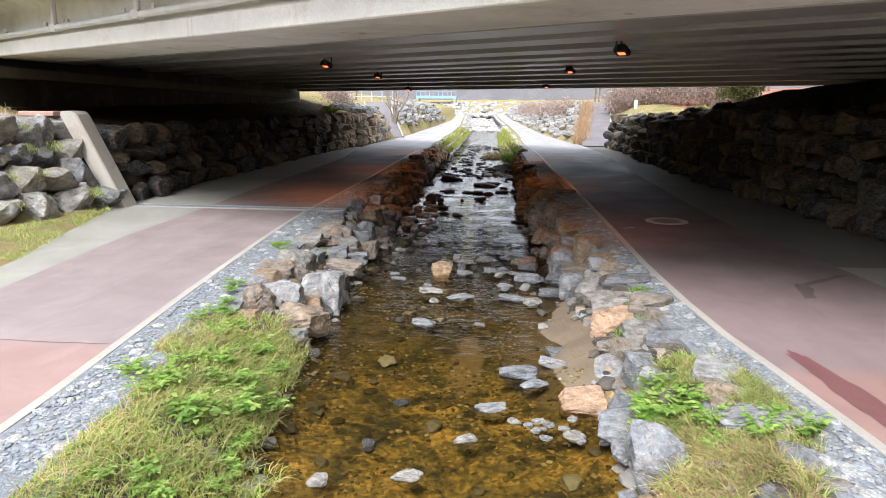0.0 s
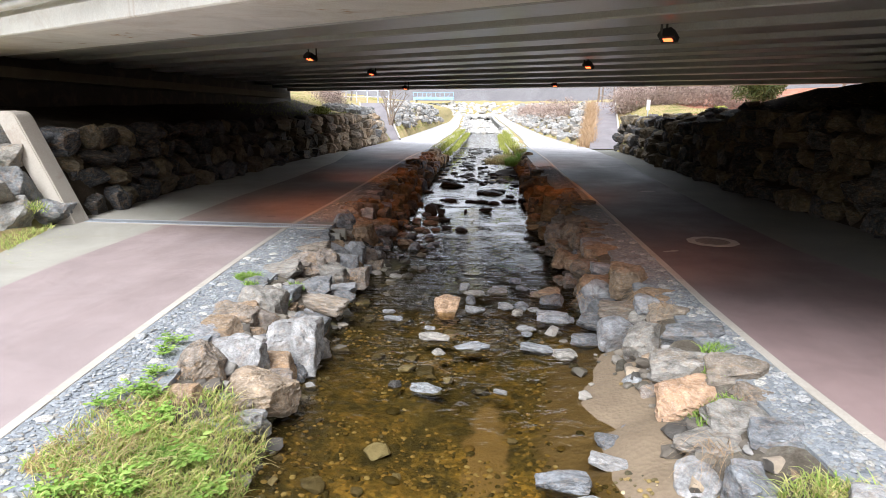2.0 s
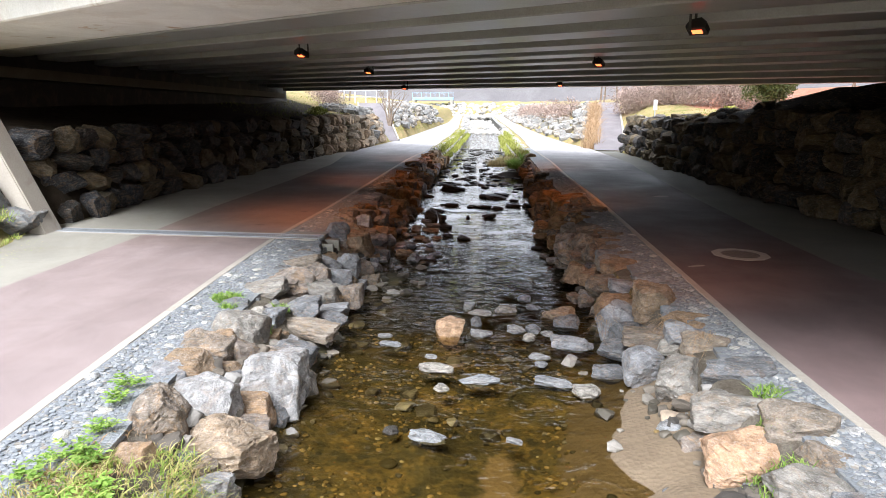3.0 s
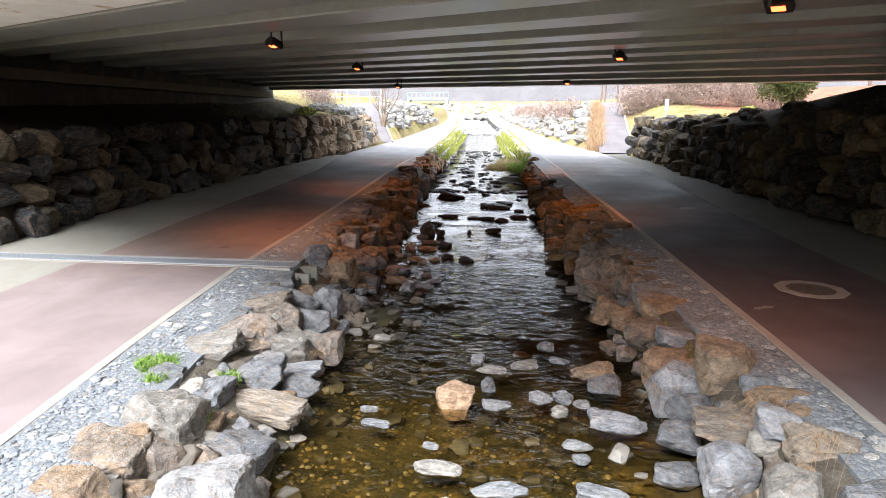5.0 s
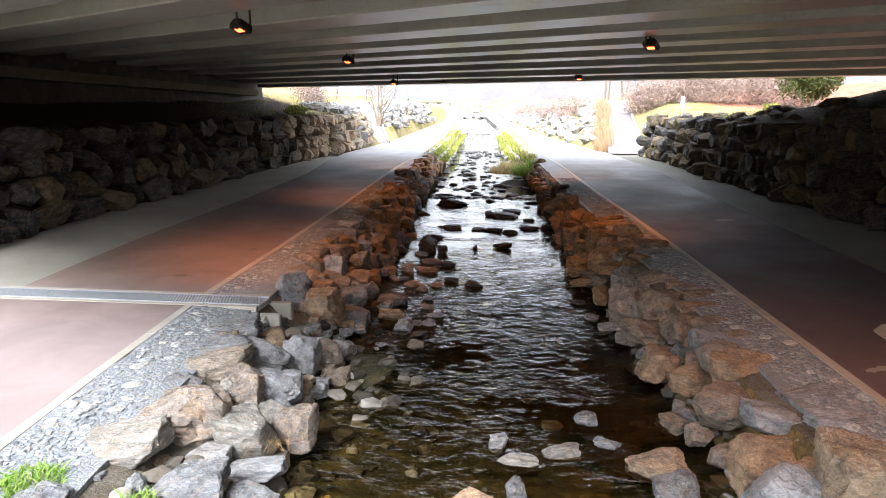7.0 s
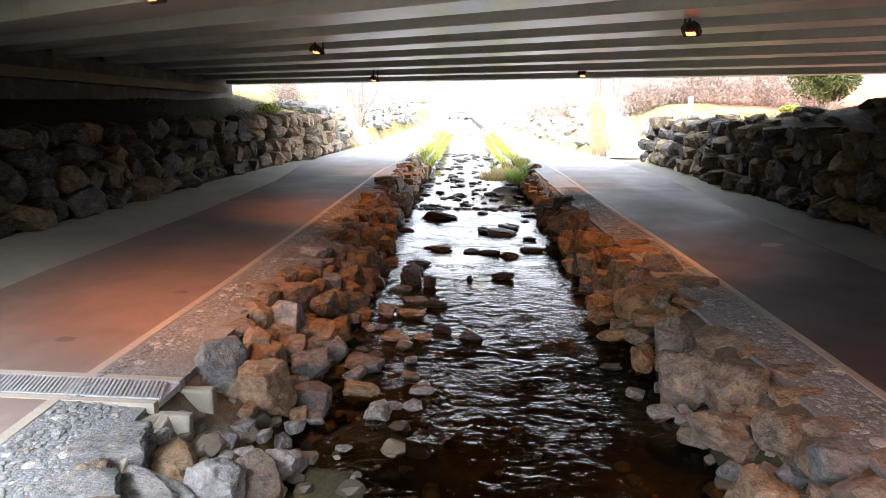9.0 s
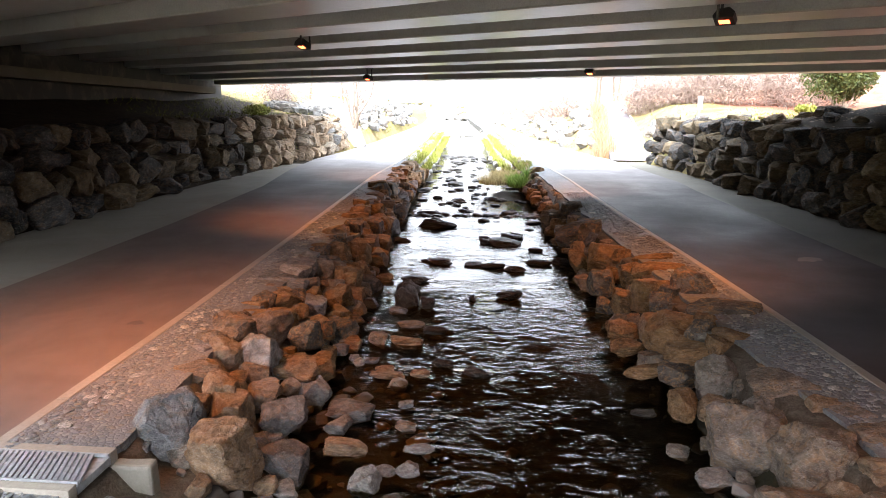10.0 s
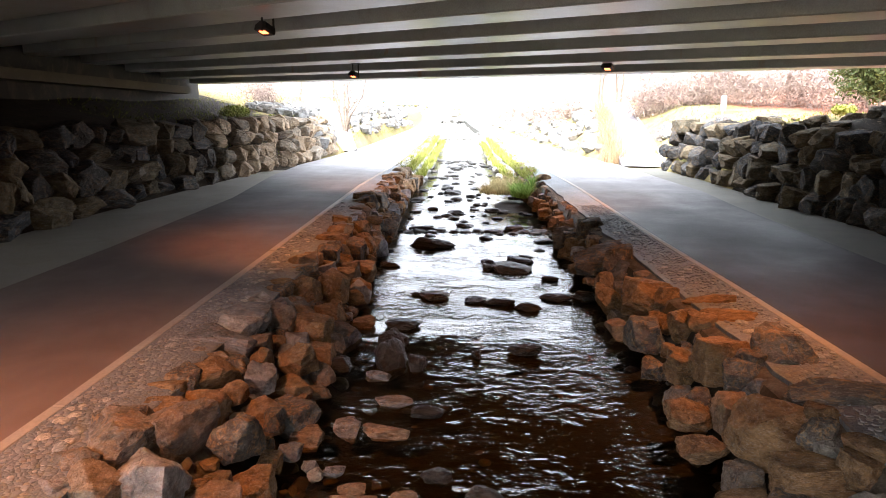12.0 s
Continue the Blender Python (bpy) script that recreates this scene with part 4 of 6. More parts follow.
bank_stone("grey", 2.44, 4.07, -0.12, 0.17, 0.16, 0.06)
bank_stone("grey", 2.07, 4.27, -0.29, 0.25, 0.20, 0.07)
bank_stone("grey", -1.50, 4.39, -0.35, 0.11, 0.10, 0.05)
bank_stone("grey", 2.32, 4.47, -0.17, 0.21, 0.20, 0.08)
bank_stone("brown", -1.64, 4.54, -0.30, 0.10, 0.10, 0.05)
bank_stone("tan", -1.60, 4.84, -0.33, 0.26, 0.25, 0.14)
bank_stone("brown", -2.10, 4.88, -0.14, 0.20, 0.23, 0.16)
bank_stone("orange", 2.07, 4.95, -0.30, 0.23, 0.22, 0.13)
bank_stone("tan", 2.51, 5.14, -0.08, 0.23, 0.22, 0.09)
bank_stone("grey", -1.97, 5.32, -0.20, 0.24, 0.23, 0.16)
bank_stone("grey", -2.40, 5.61, -0.09, 0.16, 0.15, 0.07)
bank_stone("grey", 2.21, 5.64, -0.20, 0.27, 0.26, 0.10)
bank_stone("grey", -1.69, 6.00, -0.33, 0.27, 0.26, 0.20)
bank_stone("grey", 2.39, 6.10, -0.10, 0.27, 0.17, 0.08)
bank_stone("brown", -2.38, 6.25, -0.11, 0.24, 0.23, 0.08)
bank_stone("grey", 1.99, 6.35, -0.31, 0.19, 0.26, 0.15)
bank_stone("brown", 2.13, 6.51, -0.21, 0.10, 0.10, 0.06)
bank_stone("grey", -2.22, 6.72, -0.15, 0.25, 0.24, 0.18)
bank_stone("grey", -1.69, 6.77, -0.35, 0.20, 0.19, 0.09)
bank_stone("tan", 2.34, 6.79, -0.11, 0.20, 0.19, 0.08)
bank_stone("grey", 1.80, 6.91, -0.40, 0.18, 0.19, 0.14)
bank_stone("pale", 2.06, 7.03, -0.24, 0.12, 0.12, 0.05)
bank_stone("pale", -2.29, 7.27, -0.14, 0.11, 0.11, 0.06)
bank_stone("brown", 2.00, 7.32, -0.26, 0.30, 0.14, 0.07)
bank_stone("grey", -2.15, 7.35, -0.19, 0.11, 0.18, 0.09)
bank_stone("grey", -2.59, 7.45, -0.08, 0.14, 0.13, 0.07)
bank_stone("tan", -1.77, 7.46, -0.33, 0.32, 0.14, 0.07)
bank_stone("brown", 2.34, 7.47, -0.10, 0.22, 0.12, 0.07)
bank_stone("grey", 1.60, 7.49, -0.44, 0.16, 0.15, 0.06)
bank_stone("pale", -2.24, 7.79, -0.17, 0.06, 0.06, 0.05)
bank_stone("grey", -1.97, 7.89, -0.26, 0.19, 0.18, 0.09)
bank_stone("grey", -1.63, 8.04, -0.40, 0.15, 0.13, 0.05)
bank_stone("grey", -2.53, 8.10, -0.10, 0.27, 0.19, 0.08)
bank_stone("brown", 2.16, 8.14, -0.14, 0.23, 0.22, 0.17)
bank_stone("grey", 1.76, 8.20, -0.36, 0.20, 0.19, 0.16)
bank_stone("grey", -1.72, 8.35, -0.37, 0.18, 0.08, 0.05)
bank_stone("brown", -2.34, 8.60, -0.15, 0.29, 0.27, 0.17)
bank_stone("brown", 1.78, 8.66, -0.32, 0.23, 0.22, 0.12)
bank_stone("grey", -1.93, 8.67, -0.30, 0.22, 0.21, 0.14)
bank_stone("grey", 2.36, 8.81, -0.06, 0.26, 0.12, 0.07)
bank_stone("brown", -1.63, 9.01, -0.41, 0.14, 0.15, 0.11)
bank_stone("grey", 2.00, 9.02, -0.17, 0.22, 0.21, 0.09)
bank_stone("brown", 1.52, 9.23, -0.42, 0.10, 0.10, 0.07)
bank_stone("grey", 2.33, 9.26, -0.05, 0.26, 0.12, 0.05)
bank_stone("pale", -2.29, 9.27, -0.18, 0.06, 0.05, 0.05)
bank_stone("brown", -2.18, 9.39, -0.22, 0.16, 0.15, 0.13)
bank_stone("tan", 1.77, 9.45, -0.28, 0.26, 0.24, 0.13)
bank_stone("brown", 1.39, 9.49, -0.44, 0.12, 0.11, 0.05)
bank_stone("tan", -2.49, 9.54, -0.13, 0.26, 0.24, 0.10)
bank_stone("grey", -1.93, 9.55, -0.31, 0.16, 0.16, 0.12)
bank_stone("pale", 1.92, 9.62, -0.19, 0.06, 0.06, 0.05)
bank_stone("brown", 2.05, 9.87, -0.13, 0.27, 0.25, 0.12)
bank_stone("grey", -2.25, 10.07, -0.21, 0.20, 0.14, 0.06)
bank_stone("grey", 1.68, 10.08, -0.30, 0.20, 0.19, 0.08)
bank_stone("grey", -2.70, 10.33, -0.10, 0.26, 0.17, 0.08)
bank_stone("grey", -1.99, 10.35, -0.30, 0.16, 0.16, 0.13)
bank_stone("grey", 2.24, 10.52, -0.07, 0.16, 0.16, 0.06)
bank_stone("brown", 1.52, 10.55, -0.36, 0.18, 0.17, 0.13)
bank_stone("brown", 2.13, 10.98, -0.09, 0.22, 0.13, 0.07)
bank_stone("brown", 1.87, 11.10, -0.17, 0.21, 0.20, 0.12)
bank_stone("brown", 1.53, 11.35, -0.32, 0.27, 0.26, 0.12)
bank_stone("brown", 2.12, 11.48, -0.08, 0.22, 0.12, 0.07)
bank_stone("brown", -2.12, 11.74, -0.28, 0.21, 0.20, 0.15)
bank_stone("brown", 1.80, 11.80, -0.19, 0.23, 0.25, 0.18)
bank_stone("brown", 2.25, 11.87, -0.06, 0.22, 0.15, 0.07)
bank_stone("grey", -2.57, 11.88, -0.14, 0.22, 0.21, 0.17)
bank_stone("brown", 2.24, 12.20, -0.06, 0.15, 0.14, 0.05)
bank_stone("tan", 1.56, 12.25, -0.29, 0.27, 0.26, 0.19)
bank_stone("brown", 2.09, 12.35, -0.09, 0.11, 0.11, 0.08)
bank_stone("grey", -1.91, 12.50, -0.36, 0.15, 0.15, 0.09)
bank_stone("brown", -2.41, 12.55, -0.20, 0.15, 0.17, 0.12)
bank_stone("grey", 1.76, 12.57, -0.20, 0.11, 0.11, 0.08)
bank_stone("brown", -2.16, 12.67, -0.28, 0.14, 0.14, 0.08)
bank_stone("brown", -2.73, 12.72, -0.11, 0.21, 0.16, 0.06)
bank_stone("brown", 1.99, 12.74, -0.11, 0.28, 0.26, 0.10)
bank_stone("rust", 1.34, 13.02, -0.39, 0.12, 0.13, 0.10)
bank_stone("tan", -2.63, 13.18, -0.14, 0.14, 0.13, 0.11)
bank_stone("grey", 1.67, 13.19, -0.23, 0.19, 0.19, 0.13)
bank_stone("grey", -2.42, 13.35, -0.20, 0.18, 0.19, 0.14)
bank_stone("brown", -2.05, 13.39, -0.33, 0.17, 0.16, 0.05)
bank_stone("rust", 1.44, 13.50, -0.34, 0.19, 0.18, 0.08)
bank_stone("tan", 1.83, 13.64, -0.15, 0.12, 0.13, 0.10)
bank_stone("brown", -2.76, 13.65, -0.11, 0.22, 0.21, 0.13)
bank_stone("brown", 1.64, 13.75, -0.24, 0.29, 0.18, 0.09)
bank_stone("rust", 1.18, 13.79, -0.43, 0.18, 0.11, 0.05)
bank_stone("brown", 2.05, 13.80, -0.08, 0.23, 0.18, 0.07)
bank_stone("brown", -2.83, 13.87, -0.10, 0.16, 0.15, 0.09)
bank_stone("pale", 1.80, 13.94, -0.16, 0.10, 0.13, 0.08)
bank_stone("brown", -2.52, 13.97, -0.18, 0.16, 0.26, 0.13)
bank_stone("brown", -2.17, 14.12, -0.29, 0.15, 0.22, 0.12)
bank_stone("brown", -2.73, 14.19, -0.12, 0.15, 0.14, 0.05)
bank_stone("brown", 1.62, 14.32, -0.24, 0.31, 0.29, 0.16)
bank_stone("rust", 1.19, 14.46, -0.43, 0.19, 0.16, 0.06)
bank_stone("brown", -2.82, 14.46, -0.10, 0.13, 0.12, 0.05)
bank_stone("rust", -2.02, 14.53, -0.35, 0.07, 0.12, 0.06)
bank_stone("grey", 2.19, 14.54, -0.05, 0.39, 0.17, 0.11)
bank_stone("rust", -2.38, 14.68, -0.23, 0.08, 0.10, 0.07)
bank_stone("brown", -2.71, 14.85, -0.13, 0.23, 0.22, 0.08)
bank_stone("rust", 1.25, 14.96, -0.41, 0.19, 0.18, 0.06)
bank_stone("grey", -2.29, 15.04, -0.26, 0.11, 0.18, 0.09)
bank_stone("rust", -2.50, 15.08, -0.19, 0.10, 0.09, 0.08)
bank_stone("rust", 1.73, 15.18, -0.17, 0.15, 0.14, 0.11)
bank_stone("brown", 2.11, 15.34, -0.06, 0.26, 0.25, 0.20)
bank_stone("rust", -2.41, 15.43, -0.22, 0.09, 0.15, 0.07)
bank_stone("grey", -2.79, 15.54, -0.11, 0.27, 0.20, 0.08)
bank_stone("brown", 1.70, 15.59, -0.18, 0.25, 0.24, 0.16)
bank_stone("rust", -2.15, 15.65, -0.32, 0.16, 0.16, 0.12)
bank_stone("brown", -2.50, 15.71, -0.19, 0.09, 0.14, 0.07)
bank_stone("rust", 1.40, 15.74, -0.33, 0.12, 0.20, 0.10)
bank_stone("grey", -2.77, 15.77, -0.11, 0.17, 0.16, 0.10)
bank_stone("grey", -2.84, 16.18, -0.09, 0.28, 0.26, 0.08)
bank_stone("rust", 2.05, 16.35, -0.06, 0.30, 0.14, 0.09)
bank_stone("rust", -2.20, 16.43, -0.31, 0.18, 0.17, 0.12)
bank_stone("grey", -2.50, 16.46, -0.19, 0.13, 0.21, 0.11)
bank_stone("brown", 1.68, 16.51, -0.17, 0.18, 0.17, 0.13)
bank_stone("grey", -2.57, 16.67, -0.17, 0.11, 0.17, 0.08)
bank_stone("rust", 1.33, 16.70, -0.35, 0.18, 0.29, 0.15)
bank_stone("rust", 2.05, 16.97, -0.06, 0.30, 0.13, 0.08)
bank_stone("rust", -2.18, 17.12, -0.33, 0.12, 0.12, 0.08)
bank_stone("rust", -2.80, 17.39, -0.11, 0.18, 0.15, 0.06)
bank_stone("rust", -2.52, 17.55, -0.19, 0.15, 0.25, 0.12)
bank_stone("rust", 1.56, 17.57, -0.21, 0.31, 0.30, 0.19)
bank_stone("rust", -2.31, 18.06, -0.29, 0.18, 0.28, 0.14)
bank_stone("rust", 1.22, 18.19, -0.38, 0.15, 0.24, 0.12)
bank_stone("rust", -2.65, 19.22, -0.15, 0.16, 0.19, 0.13)
bank_stone("rust", 1.45, 19.78, -0.23, 0.42, 0.40, 0.19)
bank_stone("rust", 1.09, 19.99, -0.42, 0.10, 0.16, 0.08)
bank_stone("rust", -2.43, 20.10, -0.28, 0.18, 0.18, 0.14)
bank_stone("rust", -2.79, 20.56, -0.12, 0.14, 0.23, 0.11)
bank_stone("rust", -2.61, 21.70, -0.21, 0.16, 0.18, 0.12)
stream_stone("pale", -0.54, 1.91, -0.54, 0.08, 0.07, 0.07)
stream_stone("pale", 1.73, 1.98, -0.54, 0.07, 0.06, 0.03)
stream_stone("pale", 0.11, 2.05, -0.54, 0.13, 0.06, 0.04)
stream_stone("wet", -0.26, 2.45, -0.53, 0.06, 0.06, 0.07)
stream_stone("pale", 0.51, 2.65, -0.54, 0.11, 0.06, 0.05)
stream_stone("pale", 1.19, 2.74, -0.54, 0.06, 0.03, 0.03)
stream_stone("pale", 1.43, 2.80, -0.54, 0.10, 0.06, 0.05)
stream_stone("pale", 1.18, 2.91, -0.55, 0.03, 0.03, 0.03)
stream_stone("pale", 0.93, 3.02, -0.54, 0.07, 0.04, 0.03)
stream_stone("pale", 0.71, 3.25, -0.54, 0.15, 0.07, 0.05)
stream_stone("wet", -0.13, 3.29, -0.54, 0.08, 0.07, 0.04)
stream_stone("orange", 1.57, 3.43, -0.53, 0.22, 0.20, 0.11)
stream_stone("pale", 1.13, 3.83, -0.54, 0.15, 0.07, 0.06)
stream_stone("grey", 0.98, 4.07, -0.53, 0.21, 0.11, 0.10)
stream_stone("grey", 1.35, 4.35, -0.53, 0.16, 0.07, 0.07)
stream_stone("grey", 1.77, 4.57, -0.54, 0.12, 0.11, 0.06)
stream_stone("grey", 1.41, 4.69, -0.53, 0.12, 0.11, 0.07)
stream_stone("grey", 1.66, 4.88, -0.53, 0.12, 0.12, 0.07)
stream_stone("pale", 0.51, 5.59, -0.54, 0.07, 0.05, 0.03)
stream_stone("pale", -0.21, 5.59, -0.54, 0.16, 0.07, 0.07)
stream_stone("wet", -0.53, 5.68, -0.54, 0.07, 0.07, 0.04)
stream_stone("pale", 1.82, 5.80, -0.51, 0.15, 0.14, 0.16)
stream_stone("pale", -0.18, 6.57, -0.54, 0.08, 0.08, 0.04)
stream_stone("pale", 1.21, 6.59, -0.53, 0.14, 0.11, 0.07)
stream_stone("pale", 0.18, 6.79, -0.54, 0.21, 0.10, 0.06)
stream_stone("pale", 0.91, 6.79, -0.54, 0.19, 0.09, 0.06)
stream_stone("pale", -0.28, 7.02, -0.53, 0.19, 0.08, 0.08)
stream_stone("grey", 1.48, 7.07, -0.53, 0.18, 0.12, 0.09)
stream_stone("pale", 0.82, 7.26, -0.54, 0.07, 0.07, 0.04)
stream_stone("pale", -0.37, 7.36, -0.54, 0.07, 0.04, 0.03)
stream_stone("pale", 0.81, 7.48, -0.54, 0.13, 0.06, 0.05)
stream_stone("pale", -0.88, 7.70, -0.54, 0.13, 0.06, 0.04)
stream_stone("grey", 1.20, 7.85, -0.52, 0.24, 0.11, 0.12)
stream_stone("pale", -0.99, 7.97, -0.54, 0.09, 0.05, 0.04)
stream_stone("pale", 0.71, 8.03, -0.53, 0.08, 0.08, 0.07)
stream_stone("pale", 1.02, 8.05, -0.53, 0.06, 0.09, 0.08)
stream_stone("pale", 0.15, 8.12, -0.53, 0.14, 0.07, 0.07)
stream_stone("orange", -0.23, 8.20, -0.51, 0.18, 0.17, 0.19)
stream_stone("pale", 0.94, 8.23, -0.54, 0.09, 0.07, 0.04)
stream_stone("pale", 0.57, 8.32, -0.53, 0.12, 0.11, 0.07)
stream_stone("pale", 0.78, 8.33, -0.53, 0.10, 0.09, 0.08)
stream_stone("grey", 0.07, 8.54, -0.53, 0.07, 0.12, 0.10)
stream_stone("grey", 1.21, 8.67, -0.53, 0.17, 0.17, 0.09)
stream_stone("brown", 1.14, 8.93, -0.53, 0.23, 0.17, 0.11)
stream_stone("pale", 0.10, 8.96, -0.54, 0.16, 0.07, 0.05)
stream_stone("grey", 0.44, 9.10, -0.53, 0.15, 0.07, 0.07)
stream_stone("grey", -0.06, 9.20, -0.53, 0.08, 0.08, 0.09)
stream_stone("pale", 0.82, 9.27, -0.54, 0.11, 0.07, 0.06)
stream_stone("pale", 0.70, 9.68, -0.54, 0.10, 0.10, 0.07)
stream_stone("brown", -1.61, 10.32, -0.52, 0.12, 0.11, 0.15)
stream_stone("pale", -2.27, 11.25, -0.53, 0.14, 0.07, 0.07)
stream_stone("pale", -1.37, 11.32, -0.54, 0.07, 0.05, 0.03)
stream_stone("pale", -1.86, 11.36, -0.53, 0.07, 0.10, 0.09)
stream_stone("pale", -1.71, 11.77, -0.53, 0.09, 0.09, 0.07)
stream_stone("pale", -1.19, 11.92, -0.52, 0.12, 0.11, 0.14)
stream_stone("brown", -2.19, 12.03, -0.49, 0.23, 0.22, 0.26)
stream_stone("pale", -1.07, 12.09, -0.54, 0.08, 0.08, 0.05)
stream_stone("pale", -0.91, 12.11, -0.54, 0.09, 0.09, 0.05)
stream_stone("grey", 1.29, 12.13, -0.54, 0.13, 0.10, 0.07)
stream_stone("brown", -1.41, 12.37, -0.53, 0.18, 0.08, 0.09)
stream_stone("pale", -0.85, 12.41, -0.54, 0.13, 0.06, 0.04)
stream_stone("grey", -2.92, 12.47, -0.50, 0.31, 0.30, 0.24)
stream_stone("grey", 1.15, 12.50, -0.54, 0.10, 0.08, 0.05)
stream_stone("grey", -1.55, 12.72, -0.53, 0.11, 0.11, 0.09)
stream_stone("brown", -0.99, 12.77, -0.54, 0.09, 0.06, 0.05)
stream_stone("grey", -2.00, 12.83, -0.52, 0.17, 0.16, 0.14)
stream_stone("grey", -1.50, 13.01, -0.53, 0.20, 0.17, 0.10)
stream_stone("wet", 1.04, 13.14, -0.54, 0.11, 0.05, 0.05)
stream_stone("pale", -1.03, 13.18, -0.54, 0.07, 0.06, 0.04)
stream_stone("brown", -1.28, 13.82, -0.54, 0.18, 0.08, 0.05)
stream_stone("brown", -0.97, 13.87, -0.54, 0.10, 0.06, 0.05)
stream_stone("wet", -0.41, 13.92, -0.53, 0.15, 0.07, 0.07)
stream_stone("brown", -1.33, 13.94, -0.54, 0.10, 0.08, 0.05)
stream_stone("pale", -1.62, 14.12, -0.54, 0.06, 0.06, 0.06)
stream_stone("wet", -0.76, 14.16, -0.54, 0.12, 0.09, 0.06)
stream_stone("grey", -1.50, 14.18, -0.54, 0.08, 0.06, 0.04)
stream_stone("pale", -1.69, 14.23, -0.54, 0.06, 0.06, 0.05)
stream_stone("brown", -1.81, 14.64, -0.53, 0.14, 0.13, 0.07)
stream_stone("brown", -1.21, 14.78, -0.54, 0.20, 0.09, 0.06)
stream_stone("brown", -1.52, 14.80, -0.53, 0.12, 0.11, 0.11)
stream_stone("wet", -0.89, 15.13, -0.53, 0.15, 0.08, 0.07)
stream_stone("brown", -1.20, 15.33, -0.54, 0.17, 0.08, 0.07)
stream_stone("brown", -1.92, 15.45, -0.53, 0.15, 0.10, 0.07)
stream_stone("grey", -1.43, 15.91, -0.54, 0.13, 0.06, 0.06)
stream_stone("wet", -1.85, 16.14, -0.53, 0.15, 0.14, 0.10)
stream_stone("wet", -1.06, 16.15, -0.52, 0.10, 0.09, 0.13)
stream_stone("wet", -1.36, 16.31, -0.50, 0.17, 0.27, 0.22)
stream_stone("wet", -0.47, 16.50, -0.54, 0.05, 0.06, 0.07)
stream_stone("wet", 0.04, 16.63, -0.53, 0.19, 0.09, 0.09)
stream_stone("wet", -1.39, 16.80, -0.51, 0.18, 0.17, 0.16)
stream_stone("rust", -1.82, 17.51, -0.54, 0.14, 0.12, 0.07)
stream_stone("rust", -2.10, 18.86, -0.51, 0.16, 0.15, 0.19)
stream_stone("wet", -1.36, 17.53, -0.57, 0.22, 0.21, 0.10)
bank_stone("brown", -2.35, 18.97, -0.32, 0.13, 0.12, 0.06)
bank_stone("brown", 1.27, 18.70, -0.38, 0.14, 0.14, 0.18)
bank_stone("brown", 1.57, 19.30, -0.19, 0.22, 0.21, 0.22)
stream_stone("wet", -1.30, 22.61, -0.63, 0.47, 0.23, 0.18)
stream_stone("wet", -1.64, 24.41, -0.68, 0.33, 0.16, 0.13)
stream_stone("wet", 0.14, 20.65, -0.62, 0.34, 0.32, 0.12)
stream_stone("wet", -0.24, 20.70, -0.62, 0.12, 0.11, 0.09)
stream_stone("wet", -1.05, 18.94, -0.61, 0.21, 0.20, 0.09)
stream_stone("wet", -0.47, 18.77, -0.61, 0.16, 0.15, 0.06)
stream_stone("wet", -0.15, 18.68, -0.61, 0.22, 0.11, 0.08)
stream_stone("wet", 0.66, 18.93, -0.61, 0.24, 0.12, 0.09)
stream_stone("wet", 1.10, 19.08, -0.61, 0.20, 0.19, 0.08)
stream_stone("wet", 0.22, 18.43, -0.60, 0.19, 0.10, 0.08)
stream_stone("wet", 0.70, 20.03, -0.61, 0.14, 0.07, 0.06)
stream_stone("wet", -2.15, 22.04, -0.63, 0.14, 0.07, 0.06)
stream_stone("wet", -1.92, 20.81, -0.62, 0.18, 0.09, 0.07)
stream_stone("wet", 0.39, 24.83, -0.70, 0.26, 0.13, 0.10)
stream_stone("wet", 1.29, 23.56, -0.64, 0.22, 0.21, 0.17)
stream_stone("wet", -1.19, 31.63, -0.74, 0.30, 0.29, 0.12)
stream_stone("wet", -1.32, 19.04, -0.61, 0.09, 0.04, 0.03)


# small white pebbles below the sand bar
for i in range(10):
    stream_stone("pale", 1.3 + pick.gauss(0, 0.14), 2.95 + pick.gauss(0, 0.14), -0.53, 0.04 + 0.02 * pick.random(), 0.035, 0.03)


def free(x, y, r):
    return all((x - a) ** 2 + (y - b) ** 2 > (0.74 * (r + c)) ** 2 for a, b, c in LAID)


# the rest of both revetments, closing the gaps between the large boulders
for edge, water, ya, yb, tones in ((EDGE_W, WATER_W, 4.2, 20, ("fill",)), (EDGE_E, WATER_E, 0.5, 20, ("fill",)),
                                   (EDGE_W, WATER_W, 19, 33, ("fill",)), (EDGE_E, WATER_E, 19, 35, ("fill",)),
                                   (EDGE_W, WATER_W, -7, 0.4, ("fill",)), (EDGE_E, WATER_E, -7, 0.6, ("fill",))):
    for k in range(1100 if ya > 0 else 300):
        y = pick.uniform(ya, yb)
        f = pick.uniform(0.02, 1.02 if edge is EDGE_W or y < 8 else 0.97)
        x = edge(y) + (water(y) - edge(y)) * f
        z = float(np.interp(f, (0, 0.5, 1.0), (-0.08, -0.26, -0.48))) - 0.04
        r = (pick.uniform(0.11, 0.19) if k < 300 else pick.uniform(0.05, 0.11)) if y < 18.5 or k > 600 else pick.uniform(0.14, 0.28)
        if free(x, y, r) and not (10.6 < y < 11.6 and x < 0 and f < 0.6):
            bank_stone(pick.choice(tones), x, y, z, r, r * pick.uniform(0.8, 1.2), r * pick.uniform(0.55, 0.8))

